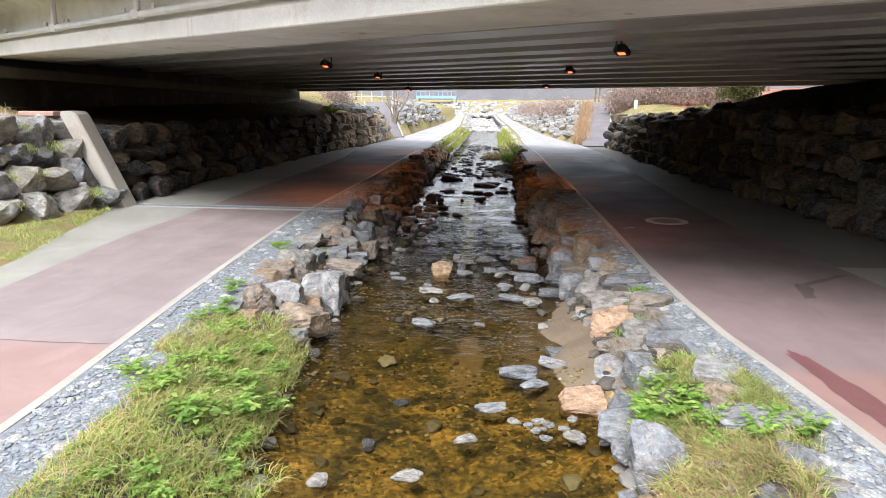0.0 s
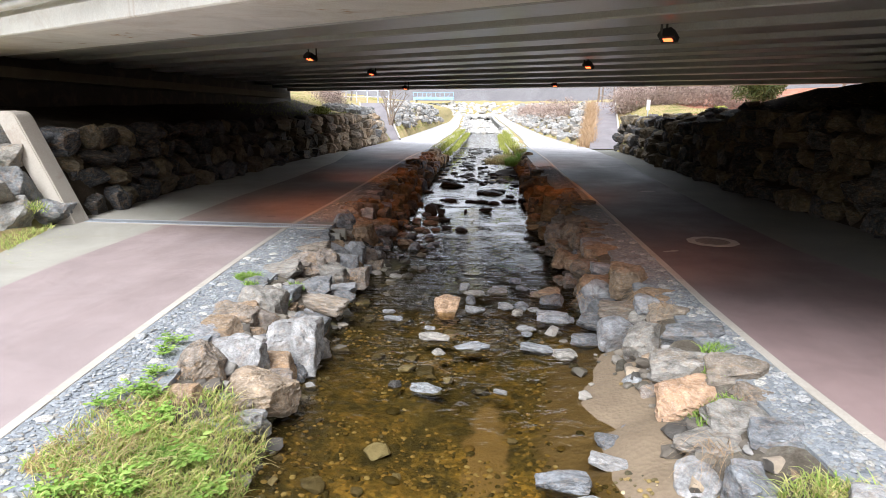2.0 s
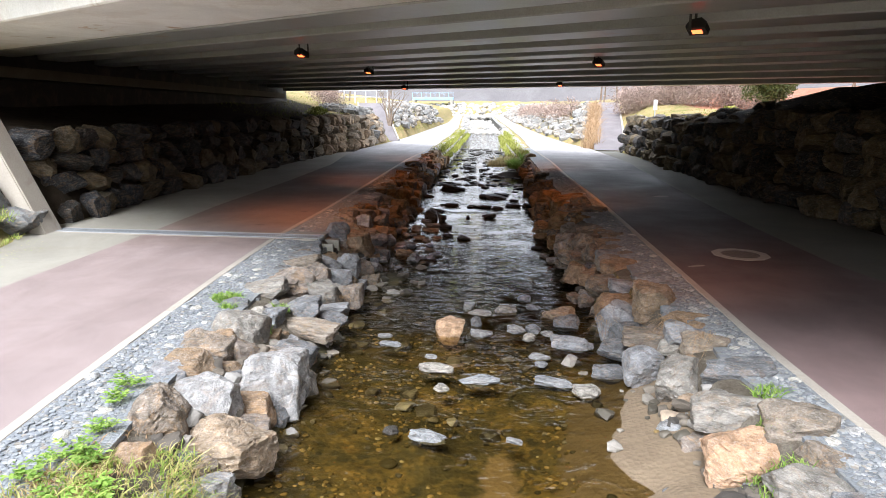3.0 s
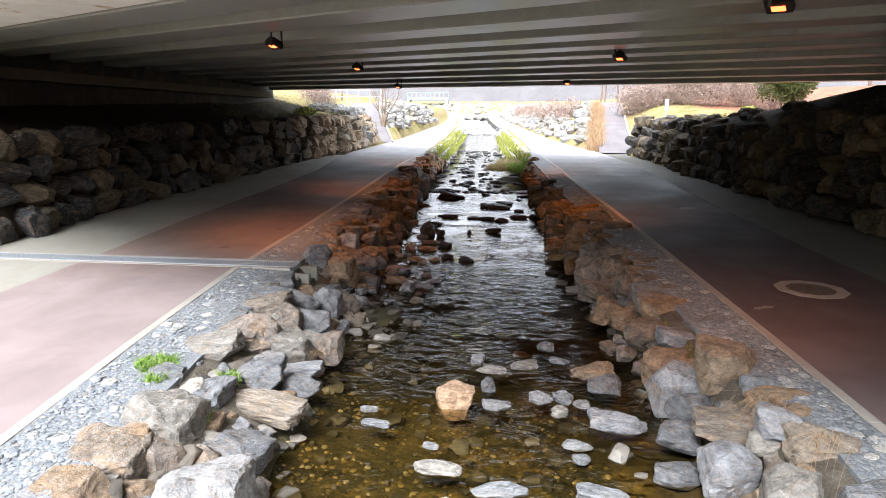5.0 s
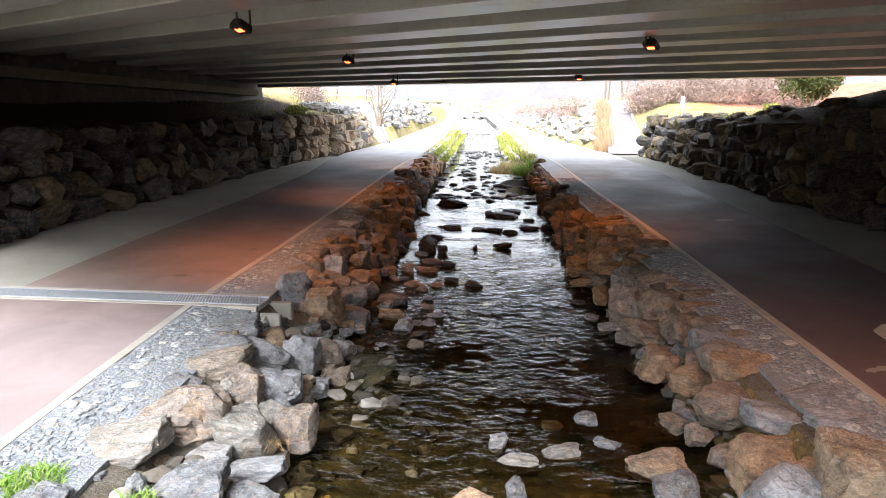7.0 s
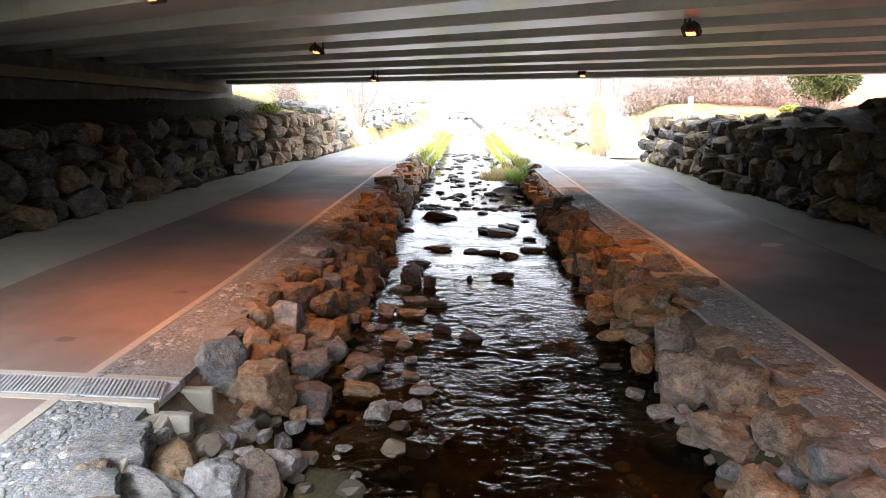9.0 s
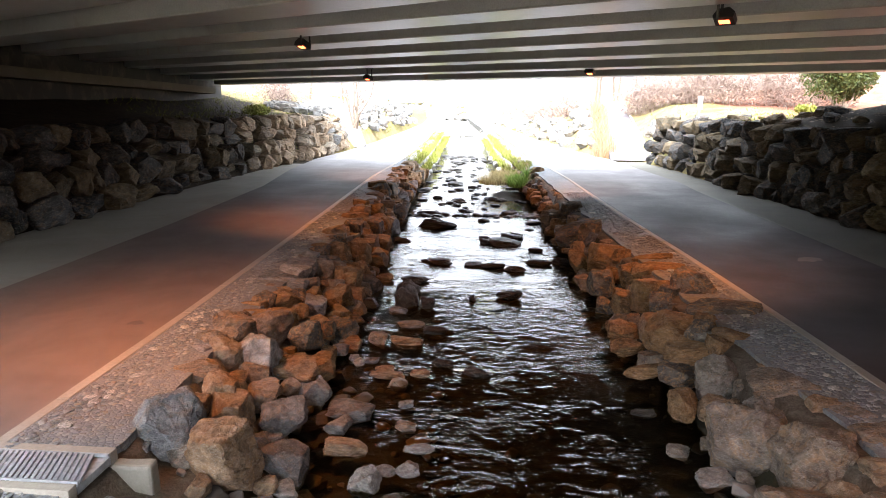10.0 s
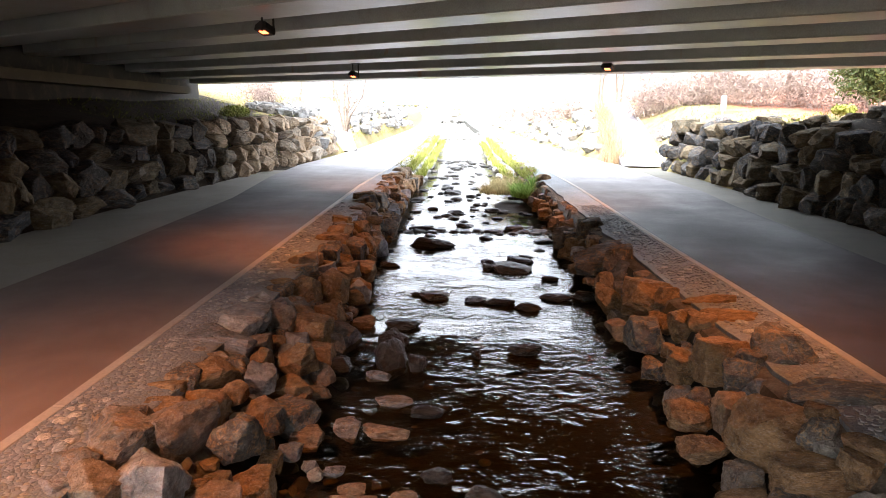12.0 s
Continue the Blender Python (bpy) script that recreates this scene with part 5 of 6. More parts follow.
# flat stones bedded along the edge of the strips
for edge, side, ya, yb in ((EDGE_W, 1, 5.5, 33), (EDGE_E, -1, 3.5, 34)):
    y = ya
    while y < yb:
        r = pick.uniform(0.1, 0.2)
        x = edge(y) + side * pick.uniform(0.08, 0.28)
        if free(x, y, r * 0.35) and not (10.6 < y < 11.7 and side > 0):
            stone(pick.choice(ROCKS_FILL if y < 12 else ROCKS_LAMPLIT_RUST), x, y, -0.1, r, r * 1.2, 0.115 + pick.uniform(0, 0.03), pick.uniform(-6, 6), pick.uniform(-6, 6), pick.uniform(0, 360), bank_west if side > 0 else bank_east)
        y += r * pick.uniform(1.1, 1.8)

# dark boulders of the riffles further on
for k in range(900):
    y = pick.uniform(20.8, 46)
    a, b = WATER_W(y), WATER_E(y)
    x = pick.uniform(a, b)
    r = pick.choice((0.06, 0.08, 0.1, 0.13, 0.18)) * (1 + max(0, y - 26) * 0.02)
    if free(x, y, r * 1.35) and len([1 for q in LAID if q[1] > 15 and WATER_W(q[1]) < q[0] < WATER_E(q[1])]) < 150:
        stream_stone("wet", x, y, WATER_Z(y) + 0.01, r * pick.uniform(1.0, 1.4), r, r * pick.uniform(0.4, 0.6))
# sill of boulders across the stream
for k in range(14):
    x = WATER_W(24.2) + (WATER_E(24.2) - WATER_W(24.2)) * (k + 0.5) / 14 + pick.uniform(-0.06, 0.06)
    stream_stone("wet", x, 24.2 + pick.uniform(-0.15, 0.15), WATER_Z(24.2), 0.15, 0.13, 0.08)


def pebble_mesh(name, seed, mat, sub=2):
    """A worn round pebble."""
    bm = bmesh.new()
    bmesh.ops.create_icosphere(bm, subdivisions=sub, radius=1.0)
    for v in bm.verts:
        v.co *= 1 + 0.22 * noise.noise(v.co * 1.1 + Vector((seed * 2.3, 0, 0)))
    me = bpy.data.meshes.new(name)
    bm.to_mesh(me)
    bm.free()
    me.materials.append(mat)
    me.polygons.foreach_set("use_smooth", [True] * len(me.polygons))
    return me


def heap(name, label, category, items, templates, mat, kind="stuff"):
    """Many small stones joined into one mesh."""
    verts, faces, base = [], [], 0
    data = []
    for me in templates:
        data.append((np.array([v.co[:] for v in me.vertices]), [tuple(p.vertices) for p in me.polygons]))
    rng = random.Random(len(items))
    for x, y, z, sx, sy, sz in items:
        vs, fs = rng.choice(data)
        a = rng.uniform(0, 6.28)
        c, s = math.cos(a), math.sin(a)
        p = vs * np.array((sx, sy, sz))
        q = np.stack((p[:, 0] * c - p[:, 1] * s + x, p[:, 0] * s + p[:, 1] * c + y, p[:, 2] + z), 1)
        verts.extend(map(tuple, q.tolist()))
        faces.extend(tuple(i + base for i in f) for f in fs)
        base += len(vs)
    me = bpy.data.meshes.new(name)
    me.from_pydata(verts, [], faces)
    me.materials.append(mat)
    me.polygons.foreach_set("use_smooth", [True] * len(me.polygons))
    me.set_sharp_from_angle(angle=radians(40))
    return tagged(new(name, me), label, category, kind=kind)


def island_stone(name, stops, rough):
    m = Nodes(name)
    g = m.add("ShaderNodeNewGeometry").outputs["Random Per Island"]
    w = m.place("world")
    col = m.ramp(g, stops)
    col = m.mix(1.0, col, m.ramp(m.noise(w, 9, 5, 0.7), [(0.3, 0.7), (0.7, 1.25)]), "MULTIPLY")
    return m.done(col, rough, m.bump(m.noise(w, 40, 4), 0.4, 0.01))


M_COBBLE = island_stone("stream_cobbles", [(0.0, (0.045, 0.04, 0.03)), (0.45, (0.09, 0.078, 0.06)), (0.8, (0.16, 0.14, 0.115)), (0.94, (0.25, 0.23, 0.205)), (1.0, (0.35, 0.33, 0.3))], 0.6)
M_SUNK = island_stone("sunken_stones", [(0.0, (0.04, 0.035, 0.015)), (0.5, (0.08, 0.06, 0.022)), (0.85, (0.13, 0.09, 0.03)), (1.0, (0.18, 0.12, 0.045))], 0.7)
M_PEBBLE = island_stone("strip_pebbles", [(0.0, (0.12, 0.13, 0.145)), (0.3, (0.18, 0.195, 0.215)), (0.6, (0.23, 0.245, 0.26)), (0.85, (0.28, 0.285, 0.285)), (0.93, (0.23, 0.2, 0.165)), (1.0, (0.38, 0.375, 0.365))], 0.65)
LOW = [rock_mesh("low", 141 + i, M_COBBLE, 1.0, 20, 0.1, 0.1) for i in range(7)]
FLAT = [pebble_mesh("flat", 155 + i, M_PEBBLE, 1) for i in range(6)]
TINY = [pebble_mesh("tiny", 151 + i, M_PEBBLE) for i in range(6)]

items = []
for k in range(2600):
    y = pick.choice((pick.uniform(1, 10), pick.uniform(6, 14), pick.uniform(8, 22)))
    a, b = WATER_W(y) - 0.1, WATER_E(y) + 0.1
    x = pick.uniform(a, b)
    side = min(x - a, b - x)
    crowd = 0.12 + 0.5 * max(0.0, 1 - side / 0.7) if y > 5.5 else 0.08 + 0.3 * max(0.0, 1 - side / 0.5)
    if 6 < y < 8.5 and x > -0.6:
        crowd += 0.15
    if x < 0 and 9 < y < 16:
        crowd += 0.35
    if y > 9 and x > -0.6:
        crowd = 0.07
    r = pick.choice((0.025, 0.03, 0.04, 0.05, 0.07, 0.1))
    if pick.random() < crowd and len(items) < 900 and all((x - p) ** 2 + (y - q) ** 2 > (0.9 * s) ** 2 for p, q, s in LAID):
        z = bed_z(x, y) + r * 0.25
        items.append((x, y, z, r, r * pick.uniform(0.7, 1.0), r * pick.uniform(0.45, 0.7)))
heap("cobbles", "scattered small stones and gravel in the stream", "cobbles", items, LOW, M_COBBLE)

items = []
for k in range(150):
    y = pick.uniform(-1, 16)
    x = pick.uniform(WATER_W(y) + 0.1, WATER_E(y) - 0.1)
    r = pick.choice((0.03, 0.045, 0.06, 0.08))
    if noise.noise(Vector((x * 0.9, y * 0.7, 4.0))) > -0.12:
        items.append((x, y, bed_z(x, y) + r * 0.12, r, r * pick.uniform(0.6, 0.9), r * 0.35))
heap("sunken_stones", "dark algae-covered stones on the stream bed", "stones", items, TINY, M_SUNK)

items = []
for k in range(6500):
    y = 0.6 + 8.0 * pick.random()
    x = pick.uniform(WATER_W(y), WATER_E(y))
    r = pick.choice((0.01, 0.014, 0.018, 0.024, 0.03))
    if noise.noise(Vector((x * 1.3, y * 1.0, 8.0))) > -0.2 * r / 0.05 - 0.05 and not (x > 1.0 and y > 4.2):
        items.append((x, y, bed_z(x, y) + r * 0.1, r, r * pick.uniform(0.6, 0.9), r * 0.4))
M_BEDPEB = island_stone("ochre_bed_pebbles", [(0.0, (0.035, 0.03, 0.015)), (0.35, (0.10, 0.075, 0.028)), (0.6, (0.2, 0.14, 0.045)), (0.85, (0.32, 0.22, 0.09)), (1.0, (0.4, 0.34, 0.22))], 0.7)
heap("bed_pebbles", "ochre and dark pebbles on the shallow stream bed", "pebbles", items, TINY, M_BEDPEB)

# rubble filling the gaps between the bank boulders
items = []
for k in range(1000):
    y = 1.5 + 24 * pick.random() ** 1.2
    edge, water = pick.choice(((EDGE_W, WATER_W), (EDGE_E, WATER_E)))
    f = pick.uniform(0.1, 1.15)
    x = edge(y) + (water(y) - edge(y)) * f
    r = pick.choice((0.03, 0.04, 0.055, 0.07, 0.1))
    items.append((x, y, max(bed_z(x, y), -0.75) + r * 0.2, r, r * pick.uniform(0.7, 1.0), r * 0.6))
M_RUBBLE = island_stone("bank_rubble", [(0.0, (0.05, 0.045, 0.04)), (0.35, (0.12, 0.10, 0.08)), (0.65, (0.19, 0.165, 0.135)), (0.9, (0.24, 0.23, 0.22)), (1.0, (0.3, 0.23, 0.16))], 0.85)
heap("rubble", "broken small stones between the bank boulders", "rubble", items, LOW, M_RUBBLE)

# pebbles cast into the strips: the largest as pieces, the rest together
big_pebble = [pebble_mesh("pebble", 161 + i, M_PEBBLE_WHITE, 3) for i in range(4)]
for name, edge, kerb in (("pebbles_west", EDGE_W, KERB_W), ("pebbles_east", EDGE_E, KERB_E)):
    items, owner = [], bpy.data.objects["verge_west" if "west" in name else "verge_east"]
    for k in range(6500):
        y = 1.0 + 23 * pick.random() ** 1.3
        f = pick.uniform(0.04, 0.99)
        a = kerb(y) + (0.1 if name == "pebbles_west" else -0.1)
        x = a + (edge(y) - a) * f
        r = pick.uniform(0.013, 0.03)
        items.append((x, y, -0.03 * f + 0.004, r, r * pick.uniform(0.7, 1.0), r * 0.5))
    heap(name, "grey pebbles cast into the concrete strip", "pebbles", items, FLAT, M_PEBBLE)
    for k in range(110):
        y = 1.2 + 20 * pick.random() ** 1.3
        f = pick.uniform(0.08, 0.85)
        a = kerb(y) + (0.1 if name == "pebbles_west" else -0.1)
        x = a + (edge(y) - a) * f
        r = pick.uniform(0.035, 0.07)
        stone(pick.choice(big_pebble), x, y, -0.03 * f + 0.004, r, r * pick.uniform(0.65, 0.9), r * 0.35, 0, 0, pick.uniform(0, 360), owner, "pebble")

# grey stones edging the stream beyond the bridge
items = []
for k in range(1500):
    y = 33 + 100 * pick.random() ** 1.8
    edge, water = pick.choice(((EDGE_W, WATER_W), (EDGE_E, WATER_E)))
    f = pick.uniform(-0.1, 1.1)
    r = pick.uniform(0.1, 0.26)
    items.append((edge(y) + (water(y) - edge(y)) * f, y, -0.05 + (WATER_Z(y) + 0.05) * max(0, f) * 0.85, r, r * pick.uniform(0.8, 1.3), r * 0.6))
M_EDGE = island_stone("far_bank_stones", [(0.0, (0.2, 0.19, 0.175)), (0.4, (0.3, 0.29, 0.275)), (0.7, (0.36, 0.345, 0.32)), (1.0, (0.28, 0.25, 0.2))], 0.8)
heap("far_bank_stones", "rough grey stones edging the far stream", "stones", items, TINY, M_EDGE)

# ---- drain channel across the west path ----
DR_A, DR_B = Vector((-8.75, 11.3, 0)), Vector((-2.62, 11.12, 0))
drain = hub("drain_channel", (DR_A.x, DR_A.y, 0), "steel-grated drain channel in a pale concrete frame across the path", "drain", turn=math.degrees(math.atan2(DR_B.y - DR_A.y, DR_B.x - DR_A.x)))
DL = (DR_B - DR_A).length
for sy in (-0.2, 0.2):
    bm = bmesh.new()
    box(bm, DL / 2, sy, -0.095, DL, 0.07, 0.2, bevel=0.004)
    part("frame", bm, M_KERB, drain)
bm = bmesh.new()
box(bm, DL / 2, 0, -0.04, DL, 0.32, 0.05)
part("channel_floor", bm, M_STEEL, drain)
bar_bm = bmesh.new()
box(bar_bm, 0, 0, 0, 0.019, 0.3, 0.012)
bar_me = bpy.data.meshes.new("bar")
bar_bm.to_mesh(bar_me)
bar_bm.free()
bar_me.materials.append(M_STEEL)
k, x = 0, 0.03
while x < DL - 0.02:
    bar = new("bar", bar_me)
    bar.location = (x, 0, 0.004)
    bar.rotation_euler = (0, 0, radians(18))
    bar.parent = drain
    x += 0.034
for sy in (-0.147, 0.147):
    bm = bmesh.new()
    box(bm, DL / 2, sy, 0.0, DL, 0.012, 0.02)
    part("side_rail", bm, M_STEEL, drain)
# outlet: headwall, two cheeks and a sill at the bank, and the mortared end of the strip beside it
outlet = hub("drain_outlet", (-2.55, 11.12, -0.25), "weathered pale concrete outlet of the drain among the boulders", "drain outlet")


def worn_block(name, cx, cy, cz, sx, sy, sz, mat, parent, amount=0.02, cuts=4):
    bm = bmesh.new()
    box(bm, cx, cy, cz, sx, sy, sz, bevel=0.02)
    bmesh.ops.subdivide_edges(bm, edges=bm.edges[:], cuts=cuts, use_grid_fill=True)
    for vv in bm.verts:
        q = vv.co + Vector((cy * 3, cx, 0))
        vv.co += Vector((noise.noise(q * 7), noise.noise(q * 7 + Vector((5, 0, 0))), noise.noise(q * 7 + Vector((0, 5, 0))))) * amount
    return part(name, bm, mat, parent)


for sy in (-0.22, 0.2):
    worn_block("cheek", 0.06, sy, -0.07, 0.26, 0.1, 0.5, M_CONC, outlet, 0.012)
worn_block("headwall", -0.14, 0, -0.1, 0.1, 0.36, 0.55, M_CONC, outlet, 0.01)
worn_block("sill", 0.06, -0.01, -0.3, 0.36, 0.32, 0.12, M_CONC_DARK, outlet)
strip_end = hub("strip_end", (-2.6, 10.45, -0.3), "pale mortared edge of the pebble strip above the water", "verge", kind="structure")
worn_block("mortar_face", 0.0, 0.05, -0.02, 0.24, 0.78, 0.5, M_CONC, strip_end, 0.05, 5)
for i in range(12):
    r = 0.05 + 0.035 * noise.noise(Vector((i * 1.7, 0, 0)))
    ob = stone(ROCKS_PALE[i % 10], 0.13, -0.3 + 0.32 * (i % 3) + 0.07 * (i // 3), -0.22 + 0.13 * (i // 3), r, r * 1.2, r, 10 * i, 25 * i, 40 * i, strip_end)

# ---- manhole ----
manhole = hub("manhole", (3.9, 10.5, 0), "round cast iron manhole cover in a pale concrete collar", "manhole", turn=12)
bm = bmesh.new()
n = 10
ring = []
for r, z in ((0.41, 0.0), (0.41, 0.008), (0.28, 0.008), (0.28, 0.0)):
    ring.append([bm.verts.new((r * math.cos(6.2832 * i / (n if r > 0.3 else n)), r * math.sin(6.2832 * i / n), z)) for i in range(n)])
for a, b in zip(ring, ring[1:]):
    for i in range(n):
        bm.faces.new((a[i], a[(i + 1) % n], b[(i + 1) % n], b[i]))
part("collar", bm, M_KERB, manhole)
bm = bmesh.new()
tube(bm, (0, 0, 0.001), (0, 0, 0.006), 0.27, sides=36)
cover = part("cover", bm, M_IRON, manhole)
bm = bmesh.new()
for i in range(-4, 5):
    for j in range(-4, 5):
        if (i * i + j * j) * 0.055 ** 2 < 0.23 ** 2:
            box(bm, i * 0.055, j * 0.055, 0.008, 0.03, 0.03, 0.004)
part("tread_pattern", bm, M_IRON, cover)


# ---- stains, cracks ----
def blot(name, label, mat, x, y, rx, ry, turn, seed, z=0.003, n=90):
    rng = random.Random(seed)
    v = [(0, 0, 0)]
    for i in range(n):
        a = 6.2832 * i / n
        k = 1 + 0.55 * noise.noise(Vector((math.cos(a) * 1.6, math.sin(a) * 1.6, seed * 3.7))) + 0.2 * noise.noise(Vector((math.cos(a) * 5, math.sin(a) * 5, seed * 1.3)))
        v.append((rx * k * math.cos(a), ry * k * math.sin(a), 0))
    ob = new(name, mesh_of(name, v, [(0, i + 1, (i + 1) % n + 1) for i in range(n)], mat))
    ob.matrix_basis = pose(x, y, z, 0, 0, turn)
    return tagged(ob, label, "stain", kind="structure")


M_WETRED = paving("damp_red_coating", (0.14, 0.055, 0.055), (0.18, 0.075, 0.072))
M_DIRT = paving("dark_dirt", (0.11, 0.08, 0.072), (0.14, 0.1, 0.092))
blot("stain", "damp dark red stain on the path", M_WETRED, 3.56, 2.55, 0.12, 0.95, 8, 11)
blot("stain", "dark dirt smear on the path", M_DIRT, 4.9, 6.25, 0.5, 0.06, 38, 2)
blot("stain", "dark dirt smear on the path", M_DIRT, 4.45, 5.7, 0.09, 0.36, -14, 3)
blot("stain", "small dark spot on the path", M_DIRT, -4.35, 18.85, 0.2, 0.09, 25, 4)
blot("stain", "small dark spot on the path", M_DIRT, -3.7, 13.65, 0.09, 0.05, 10, 5)
blot("stain", "small dark spot on the path", M_DIRT, -4.06, 12.1, 0.1, 0.06, -15, 6)
blot("stain", "dark spot on the path", M_DIRT, 4.2, 16.9, 0.2, 0.12, 35, 7)
blot("stain", "pale grey scuff on the path", M_CONC, 3.05, 9.7, 0.12, 0.05, 30, 8)
for x0, x1, y, seed in ((-5.0, -2.86, 3.1, 1), (3.1, 5.3, 7.6, 2)):
    v, f = [], []
    for i in range(41):
        x = x0 + (x1 - x0) * i / 40
        yy = y + 0.035 * noise.noise(Vector((x * 3, seed, 0)))
        w = 0.006 + 0.006 * abs(noise.noise(Vector((x * 7, seed, 1))))
        v += [(x, yy - w, 0.0025), (x, yy + w, 0.0025)]
        if i:
            f.append((2 * i - 2, 2 * i - 1, 2 * i + 1, 2 * i))
    if seed == 1:
        tagged(new("path_crack", mesh_of("path_crack", v, f, M_DIRT)), "thin dark crack across the red path", "crack", kind="structure")

# ---- sloping concrete end of the boulder wall ----
bm = bmesh.new()
prof = [(-7.28, -0.05), (-7.64, -0.05), (-8.6, 1.98), (-8.52, 2.03), (-8.28, 2.02), (-8.2, 1.95)]
rows = [[bm.verts.new((x, y, z)) for x, z in prof] for y in (10.85, 11.3)]
bm.faces.new(rows[0])
bm.faces.new(list(reversed(rows[1])))
for i in range(6):
    j = (i + 1) % 6
    bm.faces.new((rows[0][j], rows[0][i], rows[1][i], rows[1][j]))
bmesh.ops.recalc_face_normals(bm, faces=bm.faces)
bmesh.ops.bevel(bm, geom=bm.edges[:], offset=0.02, segments=2, affect="EDGES")
tagged(part("wing_wall", bm, M_WING), "sloping pale concrete end wall beside the boulders", "wall", kind="structure")
# ledge on top of it, faded red
bm = bmesh.new()
box(bm, -9.1, 11.05, 1.97, 0.8, 0.45, 0.1, bevel=0.02)
M_FADED = concrete("faded_red_concrete", (0.42, 0.27, 0.22), amount=0.5)
tagged(part("wall_cap", bm, M_FADED), "concrete cap with faded red paint", "wall", kind="structure")

# ---- pipe along the outer girder ----
pipe = hub("pipe_run", at_bridge(-7.5, 4.3, 3.6), "white painted pipe on steel hangers along the bridge edge", "pipe")
inv = pipe.matrix_basis.inverted()


def pipe_part(name, bm, mat):
    ob = part(name, bm, mat, pipe)
    ob.matrix_parent_inverse = inv
    return ob


bm = bmesh.new()
tube(bm, at_bridge(-12, 4.36, 3.57), at_bridge(9, 4.36, 3.72), 0.06, sides=16)
pipe_part("pipe", bm, M_WHITEPIPE)
for x in (-10.4, -7.9, -5.3, -2.7, -0.1, 2.5):
    zp = 3.57 + (x + 12) / 21 * 0.15
    bm = bmesh.new()
    tube(bm, at_bridge(x, 4.36, zp), at_bridge(x, 4.36, 4.5), 0.05, sides=12)
    pipe_part("hanger", bm, M_WHITEPIPE)
    bm = bmesh.new()
    tube(bm, at_bridge(x, 4.27, zp), at_bridge(x, 4.45, zp), 0.075, sides=12)
    pipe_part("clamp", bm, M_WHITEPIPE)
    for dx in (-0.4, 0.4):
        bm = bmesh.new()
        bx = at_bridge(x + dx, 4.4, zp + 0.1)
        box(bm, *bx, 0.05, 0.07, 0.09, bevel=0.008)
        pipe_part("bolt_lug", bm, M_WHITEPIPE)

# ---- sign post on the east wall ----
post = hub("sign_post", (6.75, 30.0, 1.25), "slim grey post with a small white plate", "sign post")
bm = bmesh.new()
tube(bm, (0, 0, 0), (0, 0, 1.15), 0.025, sides=8)
part("pole", bm, M_STEEL, post)
bm = bmesh.new()
box(bm, 0, -0.03, 0.93, 0.16, 0.012, 0.42, bevel=0.004)
part("plate", bm, M_WHITEPIPE, post)

# ---- plants ----
def blades(name, label, category, spots, mat, segs=3, kind="stuff"):
    """spots: (x, y, z, length, width, lean x, lean y, droop)."""
    v, f = [], []
    rng = random.Random(len(spots) + 5)
    for x, y, z, ln, w, lx, ly, droop in spots:
        a = rng.uniform(0, math.pi)
        cx, cy = math.cos(a) * w / 2, math.sin(a) * w / 2
        base = len(v)
        for i in range(segs + 1):
            t = i / segs
            px, py = x + lx * ln * t * (0.5 + 0.5 * t), y + ly * ln * t * (0.5 + 0.5 * t)
            pz = z + ln * (t - droop * t * t)
            k = 1 - 0.85 * t
            v += [(px - cx * k, py - cy * k, pz), (px + cx * k, py + cy * k, pz)]
            if i:
                b = base + 2 * i
                f.append((b - 2, b - 1, b + 1, b))
    return tagged(new(name, mesh_of(name, v, f, mat, True)), label, category, kind=kind)


def bank_top(x, y):
    if x < 0:
        e, w = EDGE_W(y), WATER_W(y)
    else:
        e, w = EDGE_E(y), WATER_E(y)
    f = (x - e) / (w - e)
    return float(np.interp(f, (-0.2, 0.0, 0.3, 0.8, 1.1), (0.0, -0.02, -0.05, -0.25, -0.5)))


gr = random.Random(9)
NEAR = [(x, y, r) for x, y, r in LAID if y < 6.5 and r > 0.14]


def on_boulder(x, y):
    return any((x - a) ** 2 + (y - b) ** 2 < (0.95 * r) ** 2 for a, b, r in NEAR)


def meadow(n, inside, x0, x1, y0, y1, ln, toward, width=0.008):
    out = []
    while len(out) < n:
        x, y = gr.uniform(x0, x1), gr.uniform(y0, y1)
        if gr.random() < inside(x, y) and (x > 0 or EDGE_W(y) - 0.25 + (0.2 if y < 3 else 0.0) < x < WATER_W(y) + (0.35 if y < 2 else 0.05)):
            if on_boulder(x, y):
                continue
            l = ln * gr.uniform(0.5, 1.35)
            out.append((x, y, bank_top(x, y) - 0.02, l, width * gr.uniform(0.6, 1.4), gr.gauss(toward * 0.35, 0.5), gr.gauss(-0.05, 0.45), gr.uniform(0.25, 0.95)))
    return out


def patch(cx, cy, rx, ry):
    return lambda x, y: max(0.0, 1 - ((x - cx) / rx) ** 2 - ((y - cy) / ry) ** 2) ** 0.5 * (0.35 + 0.65 * (wob(x, y, 2.3, 6) > -0.15))


